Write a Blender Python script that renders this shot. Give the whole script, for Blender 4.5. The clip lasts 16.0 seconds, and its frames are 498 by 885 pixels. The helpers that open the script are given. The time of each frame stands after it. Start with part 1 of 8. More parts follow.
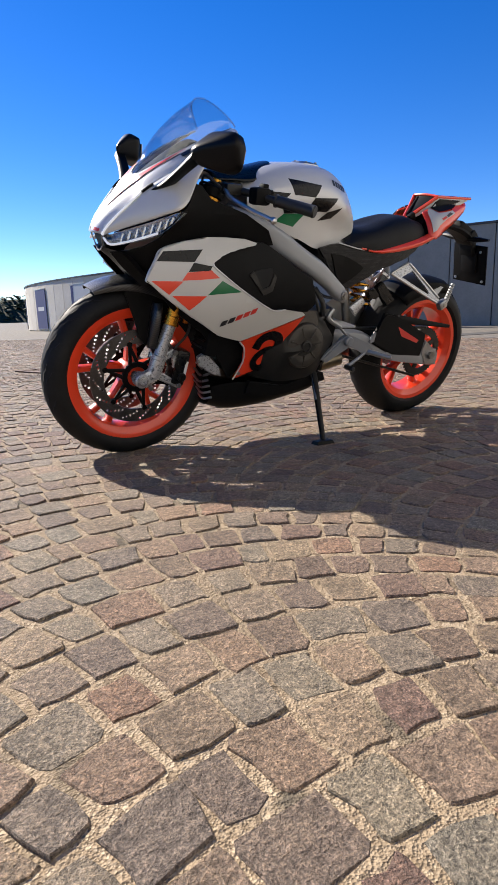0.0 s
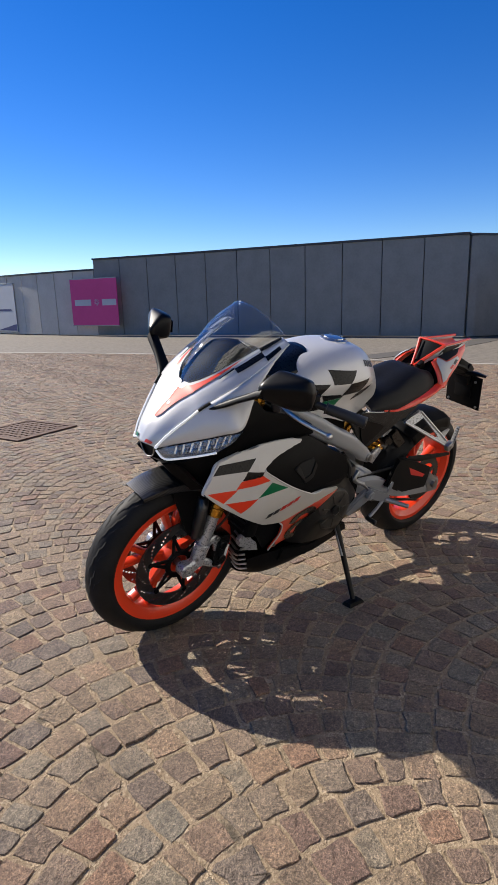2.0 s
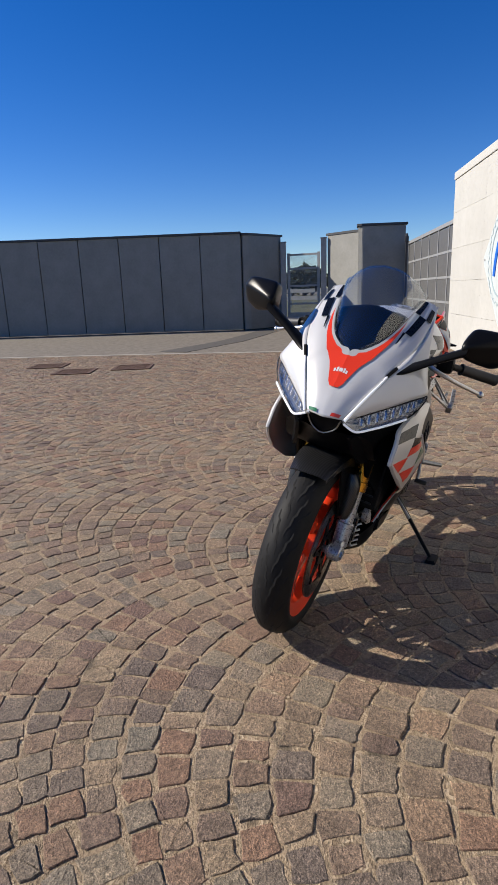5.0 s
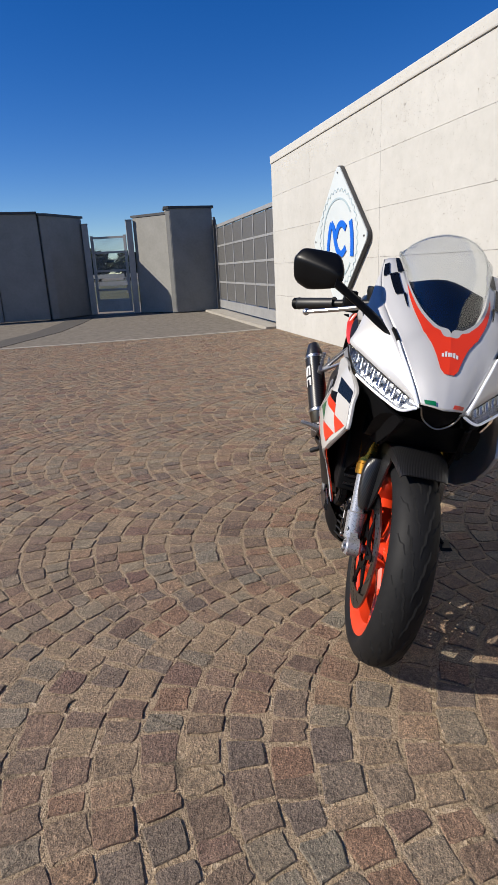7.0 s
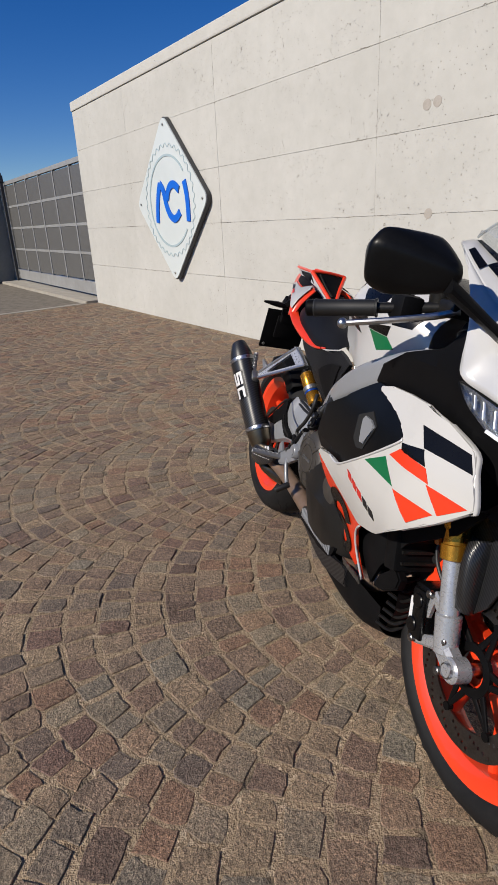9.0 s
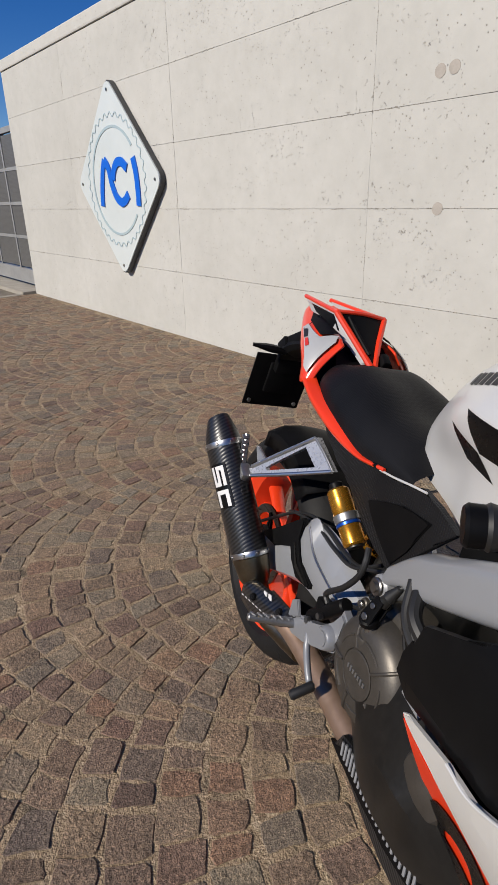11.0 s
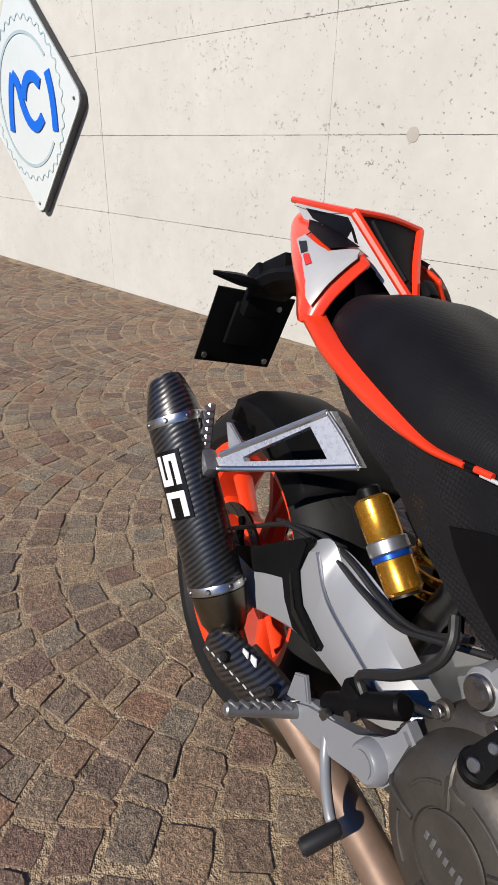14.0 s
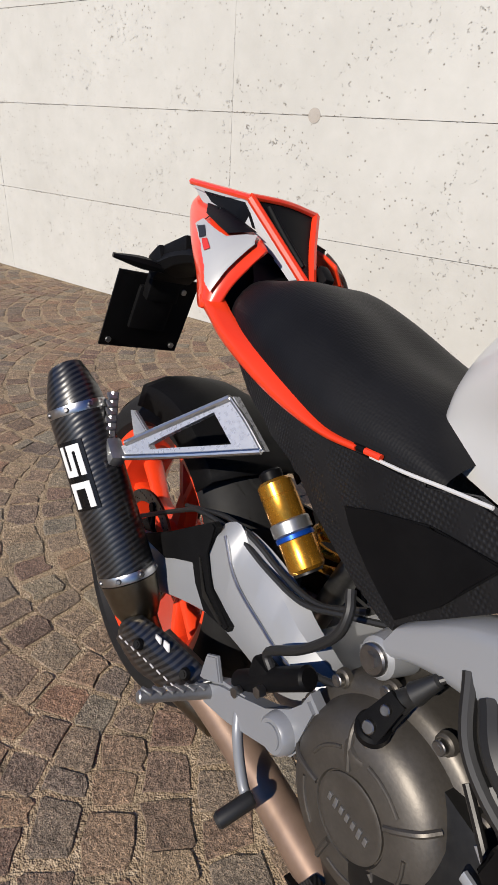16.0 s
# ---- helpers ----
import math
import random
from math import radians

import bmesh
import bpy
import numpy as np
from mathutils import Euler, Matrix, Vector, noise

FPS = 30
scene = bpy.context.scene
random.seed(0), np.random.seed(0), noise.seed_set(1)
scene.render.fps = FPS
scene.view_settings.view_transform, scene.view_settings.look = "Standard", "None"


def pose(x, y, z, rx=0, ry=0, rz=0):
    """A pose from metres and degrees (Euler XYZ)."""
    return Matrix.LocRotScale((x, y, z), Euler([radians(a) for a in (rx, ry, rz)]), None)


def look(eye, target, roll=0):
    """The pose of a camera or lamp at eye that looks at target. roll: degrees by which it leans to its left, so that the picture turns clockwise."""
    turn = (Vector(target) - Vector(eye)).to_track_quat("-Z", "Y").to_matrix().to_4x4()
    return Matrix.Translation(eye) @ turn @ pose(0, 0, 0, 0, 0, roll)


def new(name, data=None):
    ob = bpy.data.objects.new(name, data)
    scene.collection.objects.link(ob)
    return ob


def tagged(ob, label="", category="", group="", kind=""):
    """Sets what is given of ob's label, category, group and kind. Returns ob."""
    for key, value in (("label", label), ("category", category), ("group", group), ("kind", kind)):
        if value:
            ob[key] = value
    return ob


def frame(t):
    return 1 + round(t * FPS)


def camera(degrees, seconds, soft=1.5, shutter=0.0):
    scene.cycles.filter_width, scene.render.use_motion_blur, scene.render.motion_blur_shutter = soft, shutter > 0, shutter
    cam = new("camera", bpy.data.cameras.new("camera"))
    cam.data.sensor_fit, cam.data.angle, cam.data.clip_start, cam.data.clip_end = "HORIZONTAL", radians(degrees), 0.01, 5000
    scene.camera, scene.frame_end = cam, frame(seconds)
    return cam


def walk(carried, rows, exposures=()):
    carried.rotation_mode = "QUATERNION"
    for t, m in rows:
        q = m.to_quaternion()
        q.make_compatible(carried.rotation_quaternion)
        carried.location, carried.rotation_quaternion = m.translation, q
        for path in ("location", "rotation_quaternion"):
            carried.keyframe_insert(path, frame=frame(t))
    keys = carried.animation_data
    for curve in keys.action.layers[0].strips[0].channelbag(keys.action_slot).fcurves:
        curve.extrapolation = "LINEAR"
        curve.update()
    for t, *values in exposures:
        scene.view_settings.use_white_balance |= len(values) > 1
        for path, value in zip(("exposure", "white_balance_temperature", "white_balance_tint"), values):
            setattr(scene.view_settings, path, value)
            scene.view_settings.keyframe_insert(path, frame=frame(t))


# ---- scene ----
cam = camera(46.8, 16.0)
PATH = [
    (0, (1.226, 1.972, 0.466), (0.26, 0.275, 0.034), -1.7),
    (0.5, (1.267, 1.978, 0.599), (0.288, 0.287, 0.172), -1.4),
    (1, (1.342, 1.947, 0.847), (0.343, 0.273, 0.403), -1.3),
    (1.5, (1.426, 1.855, 1.03), (0.38, 0.214, 0.569), -1.3),
    (2, (1.456, 1.662, 1.126), (0.288, 0.112, 0.641), -1.6),
    (2.5, (1.581, 1.412, 1.164), (0.272, -0.018, 0.671), -1.8),
    (3, (1.682, 1.16, 1.168), (0.236, -0.132, 0.676), -2.0),
    (3.5, (1.755, 0.959, 1.131), (0.217, -0.225, 0.647), -2.2),
    (4, (1.933, 0.835, 1.091), (0.361, -0.302, 0.604), -2.0),
    (4.2, (2.004, 0.815, 1.085), (0.404, -0.279, 0.594), -1.9),
    (6.3, (2.195, 0.233, 1.033), (0.351, -0.311, 0.481), -2.7),
    (6.5, (2.143, 0.133, 1.037), (0.28, -0.332, 0.477), -2.7),
    (7, (2.051, -0.124, 1.063), (0.156, -0.389, 0.481), -2.8),
    (7.5, (1.906, -0.312, 1.081), (0.002, -0.377, 0.472), -3.0),
    (8, (1.753, -0.5, 1.105), (-0.136, -0.377, 0.458), -3.0),
    (8.5, (1.568, -0.615, 1.121), (-0.285, -0.328, 0.424), -3.0),
    (9, (1.356, -0.587, 1.124), (-0.473, -0.219, 0.401), -2.8),
    (9.5, (1.191, -0.541, 1.143), (-0.623, -0.129, 0.409), -2.7),
    (10, (0.955, -0.504, 1.174), (-0.851, -0.062, 0.437), -2.6),
    (10.2, (0.869, -0.494, 1.185), (-0.932, -0.037, 0.444), -2.4),
    (12.3, (0.128, -0.434, 1.098), (-1.587, 0.158, 0.258), 0.1),
    (12.5, (0.117, -0.413, 1.072), (-1.594, 0.188, 0.231), 0.1),
    (13, (0.099, -0.402, 1.022), (-1.591, 0.229, 0.159), 0.5),
    (13.5, (0.085, -0.394, 1.008), (-1.585, 0.27, 0.131), 0.9),
    (14, (0.072, -0.402, 1.011), (-1.566, 0.315, 0.114), 1.5),
    (14.5, (0.066, -0.397, 1.015), (-1.526, 0.392, 0.095), 2.1),
    (15, (0.069, -0.394, 1.018), (-1.484, 0.456, 0.088), 2.7),
    (15.5, (0.078, -0.389, 1.019), (-1.436, 0.517, 0.077), 3.2),
    (16, (0.081, -0.386, 1.022), (-1.398, 0.57, 0.074), 3.7),
]
EXPOSURES = [(0.0, 1.155), (1.0, 1.005), (2.0, 0.925), (3.5, 0.855), (4.2, 0.795), (6.3, 0.585), (7.0, 0.545), (8.0, 0.405), (9.5, 0.195), (12.5, 0.275), (14.0, 0.485), (16.0, 0.455)]
walk(cam, [(t, look(eye, target, roll)) for t, eye, target, roll in PATH], EXPOSURES)

# ---- world, sun ----
SUN_TO = Vector((0.267, -0.775, 0.574)).normalized()
world = bpy.data.worlds.new("world")
scene.world = world
world.use_nodes = True
wn = world.node_tree.nodes
wl = world.node_tree.links
sky = wn.new("ShaderNodeTexSky")
sky.sky_type = "NISHITA"
sky.sun_disc = False
sky.sun_elevation = math.asin(SUN_TO.z)
sky.sun_rotation = math.atan2(SUN_TO.x, SUN_TO.y)
sky.altitude = 1500
sky.air_density = 1.0
sky.dust_density = 0.12
sky.ozone_density = 4.0
tone = wn.new("ShaderNodeHueSaturation")
tone.inputs["Saturation"].default_value = 1.34
tone.inputs["Hue"].default_value = 0.515
wl.new(sky.outputs[0], tone.inputs["Color"])
wl.new(tone.outputs[0], wn["Background"].inputs["Color"])
wn["Background"].inputs["Strength"].default_value = 0.077
sun = new("sun", bpy.data.lights.new("sun", "SUN"))
sun.data.energy = 5.0
sun.data.angle = radians(0.53)
sun.data.color = (1.0, 0.920, 0.810)
sun.matrix_world = look((0, 0, 6), Vector((0, 0, 6)) - SUN_TO)
scene.view_settings.exposure = 0.0

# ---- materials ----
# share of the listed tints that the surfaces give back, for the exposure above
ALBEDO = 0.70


def mat_base(name, color, rough=0.5, metal=0.0, coat=0.0, spec=0.5):
    m = bpy.data.materials.new(name)
    m.use_nodes = True
    b = m.node_tree.nodes["Principled BSDF"]
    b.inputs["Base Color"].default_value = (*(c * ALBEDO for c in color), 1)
    b.inputs["Roughness"].default_value = rough
    b.inputs["Metallic"].default_value = metal
    b.inputs["Coat Weight"].default_value = coat
    b.inputs["Coat Roughness"].default_value = 0.06
    b.inputs["Specular IOR Level"].default_value = spec
    return m


class Nodes:
    """Short hand for wiring a node tree."""

    def __init__(self, m):
        self.t = m.node_tree
        self.b = self.t.nodes["Principled BSDF"]

    def add(self, kind, **inputs):
        n = self.t.nodes.new(kind)
        for k, v in inputs.items():
            n.inputs[k.replace("_", " ")].default_value = v
        return n

    def link(self, a, b):
        self.t.links.new(a, b)

    def coords(self):
        return self.add("ShaderNodeTexCoord").outputs["Object"]

    def noise(self, scale, detail=4, rough=0.55, vec=None):
        n = self.add("ShaderNodeTexNoise", Scale=scale, Detail=detail, Roughness=rough)
        self.link(vec if vec else self.coords(), n.inputs["Vector"])
        return n.outputs["Fac"]

    def ramp(self, fac, stops):
        n = self.t.nodes.new("ShaderNodeValToRGB")
        e = n.color_ramp.elements
        while len(e) < len(stops):
            e.new(0.5)
        for el, (p, c) in zip(e, stops):
            el.position = p
            el.color = (*c, 1) if len(c) == 3 else c
        self.link(fac, n.inputs["Fac"])
        return n.outputs["Color"]

    def mix(self, fac, a, b, mode="MIX"):
        n = self.t.nodes.new("ShaderNodeMix")
        n.data_type = "RGBA"
        n.blend_type = mode
        for sock, v in ((n.inputs[0], fac), (n.inputs[6], a), (n.inputs[7], b)):
            if isinstance(v, bpy.types.NodeSocket):
                self.link(v, sock)
            elif isinstance(v, (int, float)):
                sock.default_value = v
            else:
                sock.default_value = (*v, 1)
        return n.outputs[2]

    def math(self, op, a, b=0.0):
        n = self.t.nodes.new("ShaderNodeMath")
        n.operation = op
        for sock, v in ((n.inputs[0], a), (n.inputs[1], b)):
            if isinstance(v, bpy.types.NodeSocket):
                self.link(v, sock)
            else:
                sock.default_value = v
        return n.outputs[0]

    def bump(self, height, strength=0.3, distance=0.01):
        n = self.add("ShaderNodeBump", Strength=strength, Distance=distance)
        self.link(height, n.inputs["Height"])
        self.link(n.outputs["Normal"], self.b.inputs["Normal"])

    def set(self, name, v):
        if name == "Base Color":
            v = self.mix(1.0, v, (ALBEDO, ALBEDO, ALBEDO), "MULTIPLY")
        if isinstance(v, bpy.types.NodeSocket):
            self.link(v, self.b.inputs[name])
        else:
            self.b.inputs[name].default_value = v


def grainy(name, c0, c1, rough=0.6, scale=40, metal=0.0, bump=0.15, dist=0.002, coat=0.0, r_var=0.1, spec=0.5):
    """Two tones mixed at two scales with fine relief."""
    m = mat_base(name, c0, rough, metal, coat, spec)
    n = Nodes(m)
    big = n.noise(scale * 0.12, 3)
    fine = n.noise(scale, 5)
    f = n.math("ADD", n.math("MULTIPLY", big, 0.6), n.math("MULTIPLY", fine, 0.4))
    n.set("Base Color", n.ramp(f, [(0.35, c0), (0.65, c1)]))
    n.set("Roughness", n.math("ADD", n.math("MULTIPLY", fine, r_var), rough - r_var / 2))
    if bump:
        n.bump(fine, bump, dist)
    return m


def paint(name, color, rough=0.28, flake=0.0, coat=0.35):
    m = mat_base(name, color, rough, 0.0, coat)
    n = Nodes(m)
    f = n.noise(6, 3)
    n.set("Base Color", n.ramp(f, [(0.3, tuple(c * 0.94 for c in color)), (0.7, color)]))
    if flake:
        n.set("Metallic", flake)
    fine = n.noise(160, 2)
    n.set("Roughness", n.math("ADD", n.math("MULTIPLY", fine, 0.06), rough - 0.03))
    return m


WHITE = paint("white_pearl_paint", (0.73, 0.73, 0.725), 0.32, 0.18)
GREYWHITE = paint("warm_white_paint", (0.64, 0.628, 0.598), 0.3, 0.0)
SILVER = paint("silver_grey_paint", (0.33, 0.342, 0.362), 0.42, 0.22)
CASTGREY = paint("grey_lacquered_casting", (0.25, 0.262, 0.285), 0.38, 0.15)
HEADER = grainy("heat_browned_pipe", (0.26, 0.17, 0.12), (0.40, 0.28, 0.21), 0.42, 30, 0.55, 0.05, 0.0006)
LIGHTGREY = paint("light_grey_paint", (0.50, 0.505, 0.51), 0.34)
RED = paint("fluorescent_red_paint", (0.90, 0.052, 0.012), 0.3)
WHEELRED = paint("orange_red_wheel_paint", (0.92, 0.060, 0.013), 0.34, 0, 0.5)
GREEN = paint("green_paint", (0.0, 0.16, 0.055), 0.3)
BLACKG = paint("gloss_black_paint", (0.004, 0.004, 0.0045), 0.28, 0, 0.08)
BLACKG.node_tree.nodes["Principled BSDF"].inputs["Specular IOR Level"].default_value = 0.22
BLACK = grainy("satin_black_plastic", (0.0035, 0.0035, 0.004), (0.0055, 0.0055, 0.006), 0.46, 220, 0, 0.08, 0.0006, spec=0.10)
MATTEB = grainy("matte_black_plastic", (0.004, 0.004, 0.0045), (0.0065, 0.0065, 0.007), 0.55, 260, 0, 0.15, 0.0008, spec=0.10)
SATIN = grainy("satin_black_fairing", (0.004, 0.0041, 0.0046), (0.006, 0.0062, 0.0066), 0.34, 200, 0, 0.08, 0.0006, spec=0.15)
DARKMET = grainy("dark_engine_metal", (0.014, 0.0135, 0.013), (0.028, 0.027, 0.025), 0.42, 120, 0.5, 0.1, 0.0006)
COVER = grainy("bronze_grey_engine_cover", (0.104, 0.094, 0.082), (0.138, 0.125, 0.109), 0.46, 300, 0.7, 0.2, 0.0006)
# darker copy of COVER for the left covers, their shade put into the colour
COVERSHADE = grainy("shaded_engine_cover", (0.060, 0.054, 0.047), (0.088, 0.080, 0.070), 0.46, 300, 0.6, 0.2, 0.0006)
ALU = grainy("cast_aluminium", (0.36, 0.365, 0.37), (0.46, 0.465, 0.47), 0.38, 180, 0.85, 0.12, 0.0006)
ALUP = grainy("polished_aluminium", (0.66, 0.66, 0.66), (0.76, 0.76, 0.76), 0.3, 120, 1.0, 0.03, 0.0003)
FORKLEG = grainy("bright_fork_metal", (0.48, 0.49, 0.51), (0.60, 0.61, 0.63), 0.28, 160, 0.55, 0.08, 0.0005)
CHROME = mat_base("chromed_tube", (0.75, 0.76, 0.78), 0.08, 1.0)
STEEL = grainy("brushed_steel", (0.30, 0.29, 0.28), (0.42, 0.41, 0.39), 0.35, 150, 1.0, 0.05, 0.0004)
TITAN = grainy("heat_tinted_steel", (0.20, 0.165, 0.115), (0.28, 0.24, 0.18), 0.33, 60, 1.0, 0.05, 0.0004)
GOLD = grainy("gold_anodised_metal", (0.68, 0.30, 0.030), (0.80, 0.38, 0.045), 0.26, 200, 0.85, 0.03, 0.0003)
RUBBER = grainy("tyre_rubber", (0.010, 0.010, 0.0105), (0.017, 0.017, 0.0175), 0.62, 90, 0, 0.2, 0.001, spec=0.16)
# near-black that puts the shade of grooves and openings into colour
HOLLOWSHADE = mat_base("hollow_shade", (0.004, 0.004, 0.004), 0.9)
DISC = grainy("brake_disc_steel", (0.16, 0.155, 0.15), (0.26, 0.255, 0.25), 0.32, 200, 1.0, 0.05, 0.0003)
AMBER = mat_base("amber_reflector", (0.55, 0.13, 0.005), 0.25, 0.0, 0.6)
BLUE = mat_base("blue_anodised_metal", (0.01, 0.09, 0.5), 0.3, 0.6)
PALE = mat_base("white_lettering", (0.78, 0.78, 0.78), 0.5)
DARKINK = mat_base("black_lettering", (0.012, 0.012, 0.014), 0.45)
REDINK = mat_base("red_lettering", (0.65, 0.03, 0.02), 0.45)
HOSE = mat_base("black_rubber_hose", (0.012, 0.012, 0.012), 0.5)


def glass(name, tint, rough=0.02, clear=0.85):
    """Thin clear sheet: mostly see-through with Fresnel gloss."""
    m = bpy.data.materials.new(name)
    m.use_nodes = True
    t = m.node_tree
    t.nodes.clear()
    out = t.nodes.new("ShaderNodeOutputMaterial")
    tr = t.nodes.new("ShaderNodeBsdfTransparent")
    tr.inputs[0].default_value = (*tint, 1)
    gl = t.nodes.new("ShaderNodeBsdfGlossy")
    gl.inputs["Roughness"].default_value = rough
    lw = t.nodes.new("ShaderNodeLayerWeight")
    lw.inputs["Blend"].default_value = 0.5
    pw = t.nodes.new("ShaderNodeMath")
    pw.operation = "POWER"
    pw.inputs[1].default_value = 4.0
    t.links.new(lw.outputs["Facing"], pw.inputs[0])
    fr = t.nodes.new("ShaderNodeMath")
    fr.operation = "MULTIPLY_ADD"
    fr.inputs[1].default_value = 0.55
    fr.inputs[2].default_value = 0.07
    t.links.new(pw.outputs[0], fr.inputs[0])
    mx = t.nodes.new("ShaderNodeMixShader")
    t.links.new(fr.outputs[0], mx.inputs[0])
    t.links.new(tr.outputs[0], mx.inputs[1])
    t.links.new(gl.outputs[0], mx.inputs[2])
    t.links.new(mx.outputs[0], out.inputs[0])
    return m


SCREEN = glass("clear_windscreen", (0.87, 0.89, 0.905), 0.03)
LENS = glass("clear_headlight_cover", (0.95, 0.96, 0.97), 0.02)


def carbon(name="carbon_fibre", scale=40.0, way=(-0.686, -0.464, 0.56), pale=0.026):
    m = mat_base(name, (0.012, 0.012, 0.012), 0.35, 0.0, 0.3)
    n = Nodes(m)
    w = n.add("ShaderNodeTexWave", Scale=scale)
    w.bands_direction = "X"
    dot = n.add("ShaderNodeVectorMath")
    dot.operation = "DOT_PRODUCT"
    n.link(n.coords(), dot.inputs[0])
    dot.inputs[1].default_value = way
    comb = n.add("ShaderNodeCombineXYZ")
    n.link(dot.outputs["Value"], comb.inputs[0])
    n.link(comb.outputs[0], w.inputs["Vector"])
    n.set("Base Color", n.ramp(w.outputs["Fac"], [(0.3, (0.004, 0.004, 0.0045)), (0.7, (pale, pale, pale * 1.05))]))
    n.bump(w.outputs["Fac"], 0.35, 0.0008)
    return m


CARBON = carbon()
WEAVE = carbon("fine_carbon_weave", 70.0, (0.35, 0.66, 0.66), 0.024)


def leather():
    m = mat_base("embossed_seat_vinyl", (0.008, 0.008, 0.009), 0.50, spec=0.15)
    n = Nodes(m)
    v = n.add("ShaderNodeTexVoronoi", Scale=260.0)
    v.inputs["Randomness"].default_value = 0.25
    n.link(n.coords(), v.inputs["Vector"])
    n.set("Base Color", n.ramp(n.noise(7, 4), [(0.3, (0.005, 0.005, 0.0055)), (0.7, (0.011, 0.011, 0.012))]))
    n.bump(v.outputs["Distance"], 0.3, 0.0009)
    return m


SEAT = leather()


def dimpled():
    m = mat_base("dimpled_black_plastic", (0.008, 0.008, 0.010), 0.47, spec=0.20)
    n = Nodes(m)
    v = n.add("ShaderNodeTexVoronoi", Scale=190.0)
    v.inputs["Randomness"].default_value = 0.1
    n.link(n.coords(), v.inputs["Vector"])
    n.set("Base Color", n.ramp(n.noise(9, 4), [(0.3, (0.007, 0.007, 0.0078)), (0.7, (0.013, 0.013, 0.014))]))
    n.bump(n.ramp(v.outputs["Distance"], [(0.15, (0, 0, 0)), (0.5, (1, 1, 1))]), 0.45, 0.0014)
    return m


DIMPLED = dimpled()


def sett_stone():
    m = mat_base("porphyry_sett", (0.2, 0.15, 0.13), 0.8, spec=0.3)
    n = Nodes(m)
    geo = n.add("ShaderNodeNewGeometry").outputs["Random Per Island"]
    obj = n.add("ShaderNodeObjectInfo").outputs["Random"]
    r = n.math("FRACT", n.math("ADD", geo, obj))
    base = n.ramp(r, [(0.0, (0.150, 0.106, 0.088)), (0.14, (0.330, 0.258, 0.176)), (0.28, (0.196, 0.126, 0.104)),
                      (0.42, (0.280, 0.240, 0.178)), (0.56, (0.176, 0.142, 0.122)), (0.70, (0.312, 0.216, 0.146)),
                      (0.83, (0.232, 0.212, 0.172)), (0.95, (0.262, 0.166, 0.116))])
    shifted = n.add("ShaderNodeVectorMath")
    shifted.operation = "ADD"
    n.link(n.coords(), shifted.inputs[0])
    n.link(r, shifted.inputs[1])
    co = shifted.outputs[0]
    big = n.noise(16, 4, 0.6, co)
    mid = n.noise(95, 4, 0.65, co)
    fine = n.noise(330, 4, 0.7, co)
    spot = n.add("ShaderNodeTexVoronoi", Scale=240.0)
    n.link(co, spot.inputs["Vector"])
    c = n.mix(0.45, base, n.ramp(big, [(0.36, (0.62, 0.60, 0.58)), (0.64, (1.3, 1.27, 1.22))]), "MULTIPLY")
    c = n.mix(0.42, c, n.ramp(mid, [(0.38, (0.48, 0.46, 0.45)), (0.5, (1, 1, 1)), (0.64, (1.7, 1.62, 1.52))]), "MULTIPLY")
    c = n.mix(0.85, c, n.ramp(fine, [(0.36, (0.40, 0.39, 0.38)), (0.5, (1, 1, 1)), (0.66, (1.8, 1.72, 1.62))]), "MULTIPLY")
    # pale lines winding over a darker tone, in the colour only
    vein = n.noise(78, 3, 0.6, co)
    c = n.mix(0.65, c, n.ramp(vein, [(0.36, (0.70, 0.67, 0.65)), (0.455, (0.90, 0.88, 0.86)), (0.50, (1.75, 1.68, 1.58)), (0.545, (0.90, 0.88, 0.86)), (0.64, (0.74, 0.71, 0.69))]), "MULTIPLY")
    c = n.mix(n.ramp(spot.outputs["Distance"], [(0.1, (0.5, 0.5, 0.5)), (0.22, (0, 0, 0))]), c, (0.38, 0.32, 0.27))
    # sand rubbed over the tops
    dust = n.ramp(n.noise(2.2, 5, 0.6), [(0.42, (0, 0, 0)), (0.72, (0.28, 0.28, 0.28))])
    c = n.mix(n.mix(1.0, dust, n.ramp(mid, [(0.35, (0.2, 0.2, 0.2)), (0.6, (1, 1, 1))]), "MULTIPLY"), c, (0.34, 0.26, 0.17))
    n.set("Base Color", c)
    n.set("Roughness", n.math("ADD", n.math("MULTIPLY", fine, 0.25), 0.6))
    h = n.math("ADD", n.math("MULTIPLY", big, 0.35), n.math("ADD", n.math("MULTIPLY", mid, 0.8), n.math("MULTIPLY", fine, 0.3)))
    n.bump(h, 1.0, 0.012)
    return m


STONE = sett_stone()


